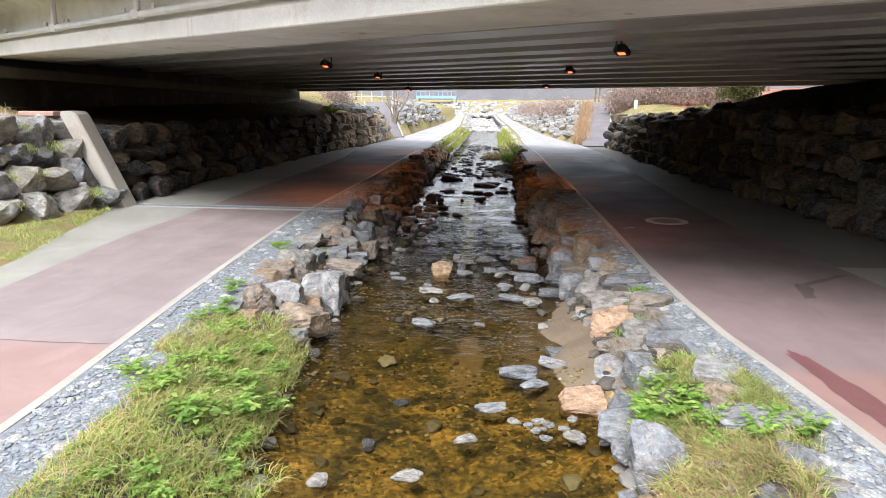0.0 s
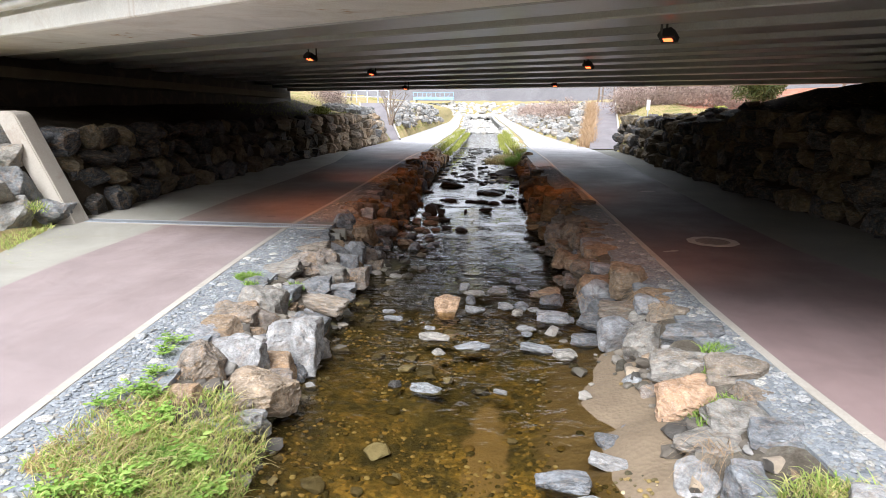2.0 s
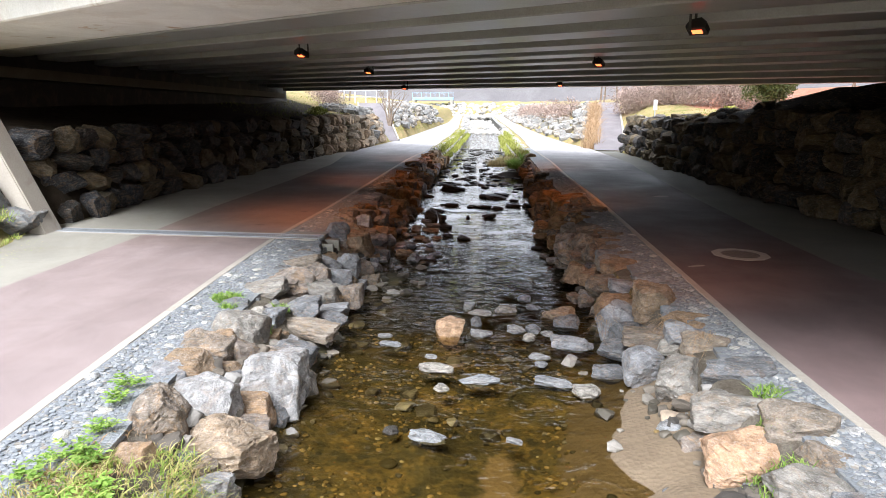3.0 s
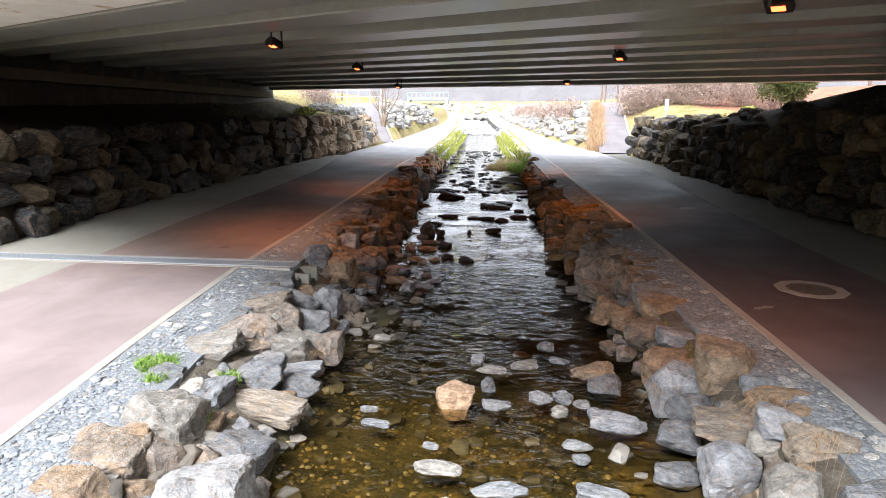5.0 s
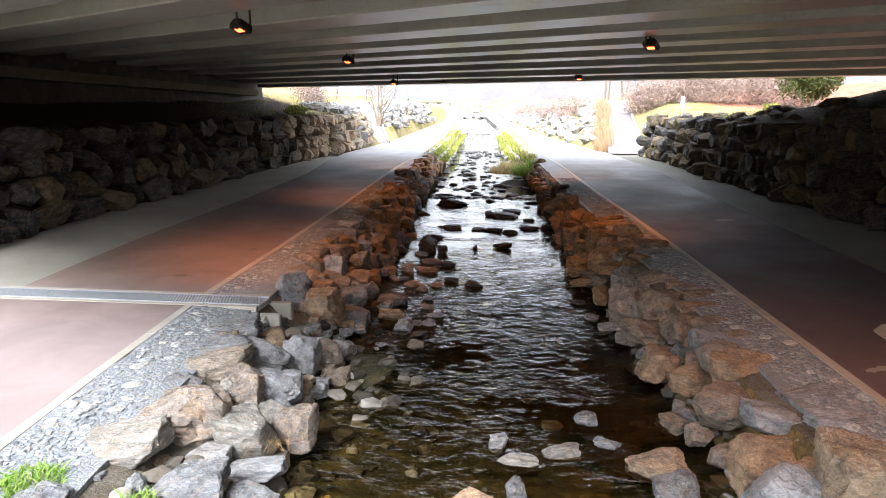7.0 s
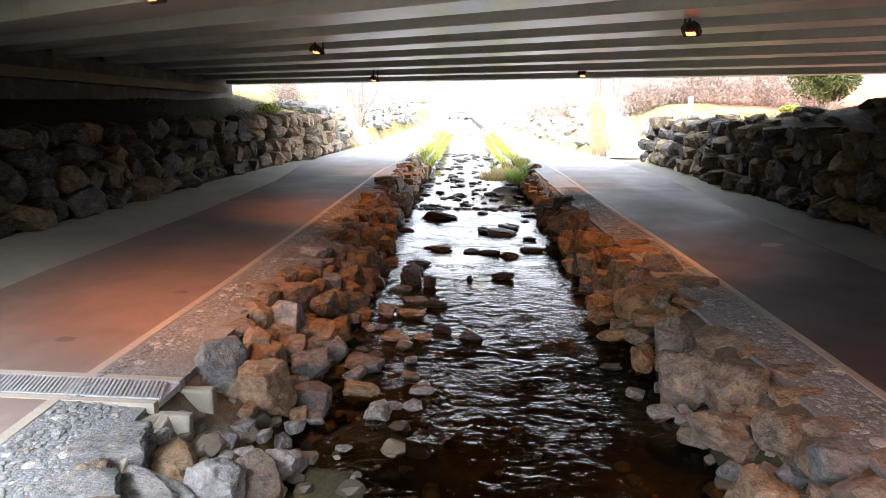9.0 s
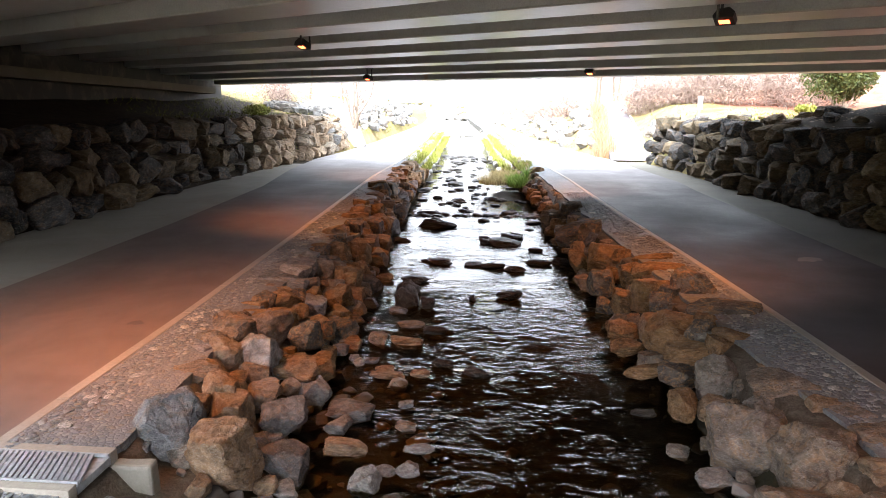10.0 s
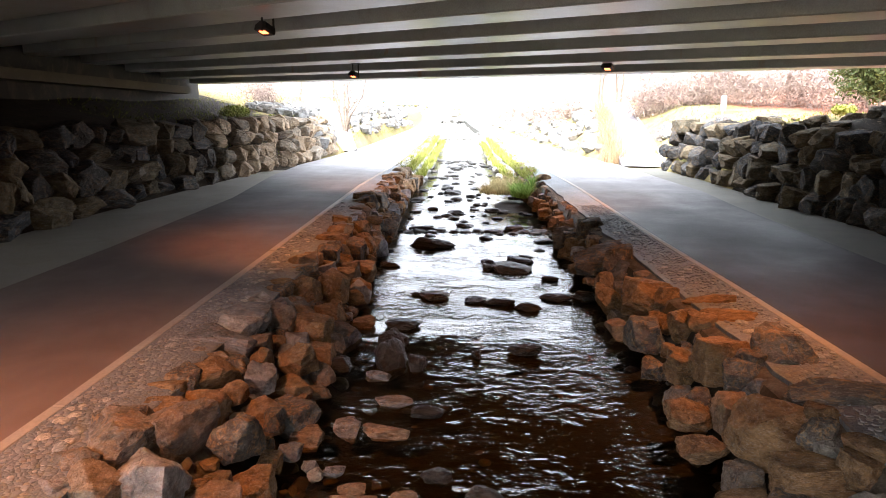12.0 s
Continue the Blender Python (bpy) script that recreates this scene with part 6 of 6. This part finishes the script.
west_patch = patch(-1.75, 2.0, 0.95, 2.6)
blades("grass_bank", "long green grass hanging over the bank", "grass", meadow(13000, west_patch, -2.6, -0.75, 0.2, 5.6, 0.13, 0.6, 0.012), M_GRASS)
blades("dry_grass_bank", "dry straw-coloured grass on the bank", "grass", meadow(5000, west_patch, -2.6, -0.8, 0.2, 5.6, 0.17, 0.9, 0.009), M_STRAW)
east_patch = patch(2.4, 2.3, 0.6, 1.25)
blades("grass_bank", "green grass between the boulders", "grass", meadow(5200, east_patch, 1.7, 3.0, 1.0, 4.7, 0.14, -0.4, 0.011), M_GRASS)
blades("dry_grass_bank", "dry straw-coloured grass on the bank", "grass", meadow(2600, east_patch, 1.7, 3.0, 1.0, 3.4, 0.17, -0.5), M_STRAW)
tan_patch = patch(-2.1, 2.4, 0.4, 2.2)
blades("dry_grass_bank", "short orange-tan dead grass beside the pebble strip", "grass", meadow(2600, tan_patch, -2.75, -1.9, 0.4, 4.6, 0.1, 0.3, 0.01), M_REED)
tan_patch_e = patch(2.3, 1.6, 0.45, 0.75)
blades("dry_grass_bank", "short orange-tan dead grass beside the pebble strip", "grass", meadow(3000, tan_patch_e, 1.8, 2.8, 0.8, 2.4, 0.15, -0.2, 0.01), M_REED)
# short moss and grass in joints
spots = []
for cx, cy, r, n in ((-2.74, 7.57, 0.17, 420), (-2.6, 7.3, 0.09, 120), (-2.1, 6.9, 0.12, 160), (-1.75, 6.05, 0.12, 150), (2.45, 5.6, 0.12, 140), (2.3, 5.1, 0.15, 220), (1.75, 6.9, 0.1, 110), (2.15, 4.6, 0.18, 260), (-2.1, 7.6, 0.1, 90)):
    for k in range(n):
        a, q = gr.uniform(0, 6.28), r * gr.random() ** 0.5
        x, y = cx + q * math.cos(a), cy + q * math.sin(a)
        spots.append((x, y, bank_top(x, y) - 0.01, gr.uniform(0.04, 0.1), 0.014, gr.gauss(0, 0.5), gr.gauss(0, 0.5), 0.4))
blades("joint_grass", "short bright green growth in the joints", "grass", spots, M_WEED, 2)
# grass beside the west path and in the outer wall
spots = []
for k in range(9000):
    y = gr.uniform(4.5, 10.4)
    x = FOOT_W(y) + 0.45 - gr.random() ** 1.2 * 2.8
    if x > FACE_W(y) - 0.2 and x < FOOT_W(y) + 0.3 + 0.3 * wob(x, y, 2.0, 5) and wob(x, y, 1.1, 3) > -0.1:
        spots.append((x, y, ground_z(x, y) - 0.01, gr.uniform(0.04, 0.16), 0.012, gr.gauss(0, 0.6), gr.gauss(0, 0.6), 0.5))
for k in range(9000):
    y, z = gr.uniform(6, 10.6), gr.choice((0.44, 0.92, 1.36, 1.76))
    x = FACE_W(y) - z * 0.75 + gr.uniform(0.0, 0.32)
    if wob(y, z, 2.9, 2) > 0.2:
        spots.append((x + gr.uniform(-0.05, 0.12), y, z - 0.05 + gr.gauss(0, 0.05), gr.uniform(0.06, 0.24), 0.014, gr.gauss(0.3, 0.5), gr.gauss(-0.2, 0.5), 0.6))
blades("path_edge_grass", "short winter grass beside the path", "grass", spots, M_GRASS, 2)
spots = []
for k in range(3000):
    y = gr.uniform(4, 11.5)
    x = FACE_W(y) - 1.1 - gr.random() * 3
    spots.append((x, y, ground_z(x, y) - 0.01, gr.uniform(0.06, 0.22), 0.014, gr.gauss(0, 0.6), gr.gauss(0, 0.6), 0.5))
blades("slope_straw", "dry grass on top of the outer boulder wall", "grass", spots, M_STRAW, 2)
# straw caught on boulders
spots = []
for cx, cy, cz, n in ((2.16, 7.25, -0.02, 60), (1.98, 3.85, -0.1, 50), (1.62, 8.1, -0.3, 25), (-1.62, 8.6, -0.28, 25), (2.3, 6.6, 0.05, 30)):
    for k in range(n):
        spots.append((cx + gr.gauss(0, 0.05), cy + gr.gauss(0, 0.06), cz, gr.uniform(0.15, 0.38), 0.006, gr.gauss(-0.5, 0.5), gr.gauss(-0.3, 0.5), gr.uniform(0.9, 1.7)))
blades("caught_straw", "dry straw caught on the boulders", "straw", spots, M_REED)


def weed(x, y, size, seed, tall=0.5):
    """A rosette of stems, each with pairs of small pointed leaves."""
    rng = random.Random(seed)
    v, f = [], []

    def leaf(c, d, ln, w, up):
        s = Vector((-d.y, d.x, 0)) + Vector((0, 0, rng.uniform(-0.5, 0.5)))
        base = len(v)
        for i, (t, k2) in enumerate(((0, 0.1), (0.3, 0.9), (0.6, 0.85), (1.0, 0.05))):
            q = c + d * (ln * t) + Vector((0, 0, ln * up * (t - 0.9 * t * t)))
            v.extend((tuple(q - s * w * k2 / 2), tuple(q + Vector((0, 0, -0.18 * w * k2))), tuple(q + s * w * k2 / 2)))
            if i:
                b = base + 3 * i
                f.extend(((b - 3, b - 2, b + 1, b), (b - 2, b - 1, b + 2, b + 1)))

    for k in range(rng.randint(14, 20)):
        a = rng.uniform(0, 6.28)
        d = Vector((math.cos(a), math.sin(a), 0))
        reach, rise = size * rng.uniform(0.3, 1.0), size * rng.uniform(0.15, 0.8) * tall * 2
        for j in range(4):
            t = (j + 1) / 4
            c = d * reach * t + Vector((0, 0, rise * (t - 0.35 * t * t)))
            for turn in ((-0.9, 0.9) if j < 3 else (0.0,)):
                b = a + turn + rng.gauss(0, 0.35)
                leaf(c, Vector((math.cos(b), math.sin(b), 0)), size * rng.uniform(0.2, 0.38), size * rng.uniform(0.1, 0.18), rng.uniform(-0.1, 0.9))
    ob = new("weed", mesh_of("weed", v, f, M_WEED, True))
    ob.matrix_basis = pose(x, y, bank_top(x, y) + 0.02, 0, 0, rng.uniform(0, 360))
    return tagged(ob, "leafy bright green weed growing on the stream bank", "weed", "weeds on the bank")


for i, (x, y, s) in enumerate(((-1.95, 2.25, 0.26), (-1.6, 2.0, 0.28), (-1.35, 2.35, 0.26), (-1.2, 2.7, 0.2), (-1.5, 2.75, 0.2), (-2.3, 2.5, 0.2), (-2.0, 2.85, 0.16), (-1.6, 3.5, 0.2), (-1.35, 3.4, 0.16),
                               (-2.5, 5.15, 0.16), (-2.45, 4.9, 0.14), (-2.3, 4.5, 0.13), (2.0, 2.7, 0.24), (2.15, 2.5, 0.26), (1.98, 2.4, 0.22), (2.3, 2.65, 0.2), (2.2, 2.95, 0.2),
                               (2.1, 3.1, 0.17), (2.35, 2.3, 0.2), (2.75, 2.2, 0.18), (2.9, 2.0, 0.2), (2.6, 2.0, 0.2))):
    weed(x, y, s, 300 + i)
wr = random.Random(12)
for i in range(64):
    cx, cy, rx, ry = wr.choice(((-1.55, 2.2, 0.4, 0.5), (-1.15, 1.4, 0.35, 0.4), (-1.5, 1.2, 0.3, 0.4), (-1.6, 3.2, 0.35, 0.6), (-2.15, 4.0, 0.3, 0.5), (2.15, 2.6, 0.25, 0.35), (2.45, 2.3, 0.35, 0.4)))
    x, y = cx + wr.uniform(-rx, rx), cy + wr.uniform(-ry, ry)
    if not on_boulder(x, y):
        weed(x, y, wr.uniform(0.08, 0.18), 400 + i)


# ---- shrubs, hedges and trees further off ----
def cloud(name, label, category, lumps, n, size, mat, seed, parent=None, thin=0.35, kind=""):
    """Many small leaves or twigs in uneven lumps (x, y, z, rx, ry, rz)."""
    rng = random.Random(seed)
    v, f = [], []
    for k in range(n):
        cx, cy, cz, rx, ry, rz = rng.choice(lumps)
        d = Vector((rng.gauss(0, 1), rng.gauss(0, 1), rng.gauss(0, 1))).normalized() * rng.random() ** 0.45
        c = Vector((cx + d.x * rx, cy + d.y * ry, cz + d.z * rz))
        u = Vector((rng.gauss(0, 1), rng.gauss(0, 1), rng.gauss(0.4, 1))).normalized()
        w = u.cross(Vector((rng.gauss(0, 1), rng.gauss(0, 1), rng.gauss(0, 1)))).normalized()
        s = size * rng.uniform(0.6, 1.5)
        b = len(v)
        v += [tuple(c - u * s), tuple(c + w * s * thin), tuple(c + u * s), tuple(c - w * s * thin)]
        f.append((b, b + 1, b + 2, b + 3))
    ob = new(name, mesh_of(name, v, f, mat))
    if parent:
        ob.parent = parent
        ob.matrix_parent_inverse = parent.matrix_basis.inverted()
        return ob
    return tagged(ob, label, category, kind=kind)


def lumps_along(a, b, n, r, h, seed):
    rng = random.Random(seed)
    out = []
    for i in range(n):
        t = (i + rng.random()) / n
        x, y = a[0] + (b[0] - a[0]) * t, a[1] + (b[1] - a[1]) * t
        z = ground_z(x, y)
        k = rng.uniform(0.75, 1.2)
        out.append((x + rng.uniform(-0.2, 0.2), y, z + h * 0.45 * k, r * k, r * k, h * 0.55 * k))
    return out


def hedge(label, a, b, n, r, h, seed, twigs, size, thin):
    """A hedge of separate shrubs grown together."""
    top = hub("hedge", (a[0], a[1], ground_z(*a)), label, "hedge")
    for i, lump in enumerate(lumps_along(a, b, n, r, h, seed)):
        cloud("shrub", "", "", [lump, (lump[0] + 0.3 * r, lump[1] - 0.3 * r, lump[2] * 0.97, r * 0.6, r * 0.6, lump[5] * 0.9)], twigs // n, size, M_HEDGE, seed * 50 + i, top, thin)
    return top


hedge("leafless brown hedge on the bank top", (7.6, 45), (12.8, 33.5), 18, 1.0, 1.9, 1, 22000, 0.12, 0.12)
hedge("leafless brown hedge on the far bank", (5.2, 50), (2.6, 95), 22, 1.2, 1.5, 2, 6500, 0.16, 0.16)
hedge("leafless brown hedge above the ramp", (-9.3, 38), (-12.5, 46), 8, 1.0, 1.2, 3, 5000, 0.1, 0.12)


def tree(name, x, y, height, stems, spread, seed, label, crown=None, n=0, leaf=0.08, mat=None, r0=0.07):
    rng = random.Random(seed)
    z0 = ground_z(x, y) - 0.1
    t = hub(name, (x, y, z0), label, "tree")
    inv = t.matrix_basis.inverted()
    ends = []
    for s in range(stems):
        bm = bmesh.new()
        p = Vector((x + rng.uniform(-0.12, 0.12), y + rng.uniform(-0.12, 0.12), z0))
        d = Vector((rng.gauss(0, spread), rng.gauss(0, spread), 1)).normalized()
        r = r0 * rng.uniform(0.7, 1.1)
        steps = 6
        for i in range(steps):
            q = p + d * height / steps
            tube(bm, p, q, r, r * 0.78, 7)
            if i > 0:
                for b in range(2):
                    e = (d + Vector((rng.gauss(0, 0.7), rng.gauss(0, 0.7), rng.uniform(0, 0.5)))).normalized()
                    l = height * rng.uniform(0.12, 0.3)
                    tube(bm, q, q + e * l, r * 0.45, r * 0.12, 5)
                    ends.append(q + e * l)
                    for c in range(2):
                        e2 = (e + Vector((rng.gauss(0, 0.6), rng.gauss(0, 0.6), rng.uniform(0, 0.4)))).normalized()
                        w = q + e * l * rng.uniform(0.4, 0.9)
                        tube(bm, w, w + e2 * l * 0.6, r * 0.2, r * 0.06, 4)
            p, r = q, r * 0.78
            d = (d + Vector((rng.gauss(0, 0.14), rng.gauss(0, 0.14), 0.05))).normalized()
        ob = part("stem" if stems > 1 else "trunk", bm, M_BARK, t)
        ob.matrix_parent_inverse = inv
    if mat:
        cloud("crown", "", "", [(e.x, e.y, e.z, crown, crown, crown * 0.8) for e in ends], n, leaf, mat, seed, t)
    return t


tree("bare_shrub", -7.2, 45.0, 3.6, 7, 0.28, 31, "leafless many-stemmed shrub beside the ramp")
tree("evergreen_shrub", 11.9, 31.3, 1.9, 4, 0.35, 32, "dark evergreen shrub on the bank beside the bridge", 0.45, 9000, 0.07, M_EVERGREEN)
for i, (x, y) in enumerate(((8.6, 60), (9.2, 62), (10.1, 61), (11.0, 63), (11.6, 60.5), (12.6, 62), (15.5, 40), (17.5, 43), (20, 41), (-13, 58), (-11.4, 62), (-15, 60))):
    tree("bare_tree", x, y, 5.5, 1, 0.08, 40 + i, "slim leafless tree on the bank top", r0=0.1)
cloud("leafy_shrub", "yellow-green low shrub beside the bridge", "shrub", [(-8.7, 32.5, 1.85, 0.5, 0.7, 0.22), (9.3, 28.3, 2.0, 0.3, 0.3, 0.14)], 900, 0.07, M_TUFT, 51)


def tufts(name, label, places, n, ln, mat, w=0.02):
    out = []
    for k in range(n):
        cx, cy, rx, ry = gr.choice(places)
        a, q = gr.uniform(0, 6.28), gr.random() ** 0.5
        x, y = cx + rx * q * math.cos(a), cy + ry * q * math.sin(a)
        z = max(WATER_Z(y), -0.35 if WATER_W(y) < x < WATER_E(y) else -0.06) - 0.05
        out.append((x, y, z, ln * gr.uniform(0.5, 1.3), w * gr.uniform(0.7, 1.4), gr.gauss(0, 0.4), gr.gauss(0, 0.4), gr.uniform(0.1, 0.5)))
    return blades(name, label, "grass", out, mat)


tufts("stream_tuft", "yellow-green grass tufts along the water", [(WATER_W(34 + 3.2 * i) - 0.1, 34 + 3.2 * i, 0.45 + 0.02 * i, 1.9) for i in range(8)], 4200, 0.3, M_TUFT, 0.035)
tufts("stream_tuft", "yellow-green grass tufts along the water", [(WATER_E(32 + 3.2 * i) + 0.15, 32 + 3.2 * i, 0.45 + 0.02 * i, 1.9) for i in range(8)], 4200, 0.28, M_TUFT, 0.035)
tufts("green_tuft", "bright green grass tuft at the water's edge", [(0.85, 28.4, 0.3, 0.6)], 1500, 0.4, M_WEED, 0.02)
tufts("straw_tuft", "pale dry grass tuft at the water's edge", [(0.15, 29.0, 0.5, 0.6), (0.5, 30.5, 0.5, 0.8)], 1400, 0.35, M_STRAW, 0.02)
# reeds beside the east ramp
out = []
for k in range(3000):
    t = gr.random()
    x, y = 4.75 + 1.9 * t + gr.gauss(0, 0.18), 35.0 + 13.5 * t
    out.append((x, y, max(0.0, ground_z(x, y)) - 0.05, gr.uniform(0.4, 0.95), 0.03, gr.gauss(0, 0.35), gr.gauss(0, 0.3), gr.uniform(0.1, 0.5)))
blades("reeds", "tan dry reeds along the ramp", "reeds", out, M_REED)
# turf on the banks beyond the bridge
out = []
for k in range(12000):
    y = gr.uniform(26, 70)
    side = gr.choice((-1, 1))
    f = FOOT_W(y) if side < 0 else FOOT_E(y)
    x = f + side * (0.2 + gr.random() ** 1.5 * 6)
    r, o = on_ramp(x, y)
    if o > 0.15:
        out.append((x, y, ground_z(x, y) - 0.02, gr.uniform(0.06, 0.2), 0.03, gr.gauss(0, 0.5), gr.gauss(0, 0.5), 0.4))
blades("bank_turf", "short yellow-green turf on the banks", "grass", out, M_TUFT, 2)
# fallen leaves on the east slope
out = []
for k in range(4000):
    y = gr.uniform(14, 33)
    x = FOOT_E(y) + 0.8 + gr.random() * 5
    out.append((x, y, ground_z(x, y) + 0.01, 0.07, 0.06, gr.gauss(0, 0.8), gr.gauss(0, 0.8), 0.9))
blades("leaf_litter", "brown fallen leaves on the slope", "leaves", out, M_REED, 1)


# ---- stone slopes beyond the bridge ----
ROCKS_SLOPE = [rock_mesh("stone", 251 + i, M_ROCK_SLOPE, 1.2, 10, 0.3) for i in range(8)]
def far_slope(name, foot, side, y0, y1, seed, skip):
    rng = random.Random(seed)
    s = hub(name, (0, 0, 0), "slope of rough grey stones along the far path", "revetment", kind="structure")
    n = 0
    while n < 700:
        y = y0 + (y1 - y0) * rng.random() ** 1.4
        d = rng.uniform(0.25, 3.2)
        x = foot(y) + side * d
        n += 1
        if on_ramp(x, y)[1] < 0.35:
            continue
        r = rng.uniform(0.16, 0.34) * (1 + max(0, y - 60) * 0.012)
        stone(rng.choice(ROCKS_SLOPE), x, y, ground_z(x, y) + 0.08, r, r * 1.1, r * 0.7, rng.uniform(-20, 20), rng.uniform(-20, 20), rng.uniform(0, 360), s)


far_slope("slope_east", FOOT_E, 1, 37, 140, 61, None)
far_slope("slope_west", FOOT_W, -1, 37, 75, 62, None)

# ---- fence, far footbridge and hills ----
fence = hub("fence", (-11.5, 55, 2.2), "thin grey post fence at the top of the ramp", "fence")
for i in range(6):
    bm = bmesh.new()
    tube(bm, (-2.2 + i * 0.9, 0, -0.2), (-2.2 + i * 0.9, 0, 1.2), 0.05, sides=6)
    part("fence_post", bm, M_STEEL, fence)
for z in (0.55, 1.05):
    bm = bmesh.new()
    tube(bm, (-2.2, 0, z), (2.3, 0, z), 0.03, sides=6)
    part("rail", bm, M_STEEL, fence)

M_BLUE = plain("pale_blue_painted_steel", (0.22, 0.42, 0.6), 0.5, vary=0.1, scale=0.6)
foot = hub("footbridge", (-15.6, 150, 0.6), "blue steel footbridge across the stream", "bridge")
bm = bmesh.new()
box(bm, 0, 0, 2.9, 9, 2.2, 0.6, bevel=0.05)
part("girder", bm, M_BLUE, foot)
for x in (-4.2, 4.2):
    bm = bmesh.new()
    box(bm, x, 0, 1.0, 0.7, 2.4, 3.2, bevel=0.05)
    part("pier", bm, M_CONC, foot)
bm = bmesh.new()
box(bm, 0, -1.0, 4.1, 9, 0.06, 0.08)
part("rail", bm, M_BLUE, foot)
for i in range(10):
    bm = bmesh.new()
    box(bm, -4.5 + i, -1.0, 3.7, 0.06, 0.06, 1.0)
    part("baluster", bm, M_BLUE, foot)

M_HAZE = soil("hazy_wooded_hill", (0.105, 0.1, 0.105), (0.13, 0.122, 0.125), (0.16, 0.155, 0.16), 0.12)
for y, h, seed in ((195, 24, 1), (330, 44, 2)):
    v, f = [], []
    n = 120
    for i in range(n + 1):
        x = -330 + 660 * i / n
        top = h * (0.6 + 0.5 * noise.noise(Vector((x * 0.006, seed, 0))) + 0.12 * noise.noise(Vector((x * 0.07, seed, 1))))
        v += [(x, y - 15, -2), (x, y, top * 0.7), (x, y + 40, top)]
        if i:
            a = 3 * i
            f += [(a - 3, a, a + 1, a - 2), (a - 2, a + 1, a + 2, a - 1)]
    tagged(new("backdrop", mesh_of("backdrop", v, f, M_HAZE, True)), "pale hazy wooded hill in the distance", "hill", kind="structure")

# ---- stony bank where the stream turns away in the distance ----
v, f = [], []
for i in range(61):
    x = -45 + 1.5 * i
    for j, (y, z) in enumerate(((138, -0.9), (143, 0.9), (149, 2.4), (160, 3.0), (176, 2.8))):
        v.append((x, y + 3.0 * wob(x, j, 0.15, 2) - 0.2 * x, z + 0.3 * wob(x, y, 0.3, 4)))
    if i:
        for j in range(4):
            a = 5 * (i - 1) + j
            f.append((a, a + 5, a + 6, a + 1))
tagged(new("far_bank", mesh_of("far_bank", v, f, M_TURF, True)), "turf and stone bank where the stream turns", "bank", kind="structure")
items = []
for k in range(900):
    x = gr.uniform(-40, 30)
    t = gr.random()
    r = gr.uniform(0.3, 0.6)
    items.append((x, 138 + 10 * t - 0.2 * x, -0.7 + 3.0 * t, r, r, r * 0.8))
for k in range(160):
    x = gr.uniform(-14, 3)
    r = gr.uniform(0.4, 0.9)
    items.append((x, gr.uniform(128, 141) - 0.2 * x, -0.5 + gr.uniform(0, 0.4), r, r, r * 0.7))
for k in range(300):
    y = gr.uniform(70, 139)
    r = gr.uniform(0.15, 0.45)
    items.append((gr.uniform(WATER_W(y) - 0.3, WATER_E(y) + 0.3), y, WATER_Z(y) + 0.05, r, r, r * 0.6))
heap("far_bank_boulders", "grey boulders on the distant bank", "stones", items, TINY, M_EDGE)

# ---- unseen slopes added around the start to block low sky light ----
M_BLOCKER = soil("light_blocker", (0.06, 0.055, 0.04), (0.09, 0.08, 0.055), (0.13, 0.11, 0.08), 0.4)
for name, a, b, h in (("backdrop_south", (-70, -30), (70, -30), 20), ("backdrop_west", (-20, -34), (-20, 3), 10), ("backdrop_east", (11.5, -30), (9.3, -0.9), 11)):
    v, f = [], []
    n = 70
    for i in range(n + 1):
        t = i / n
        x, y = a[0] + (b[0] - a[0]) * t, a[1] + (b[1] - a[1]) * t
        nx, ny = (0, -1) if name == "backdrop_south" else ((-1, 0) if x < 0 else (1, 0))
        top = h * (0.8 + 0.35 * noise.noise(Vector((x * 0.13, y * 0.13, 3))) + 0.15 * noise.noise(Vector((x * 0.5, y * 0.5, 7))))
        v += [(x, y, -1), (x + nx * 5, y + ny * 5, top * 0.8), (x + nx * 14, y + ny * 14, top)]
        if i:
            k = 3 * i
            f += [(k - 3, k, k + 1, k - 2), (k - 2, k + 1, k + 2, k - 1)]
    tagged(new(name, mesh_of(name, v, f, M_BLOCKER, True)), "unseen slope added to keep low sky light from under the bridge", "hill", kind="structure")
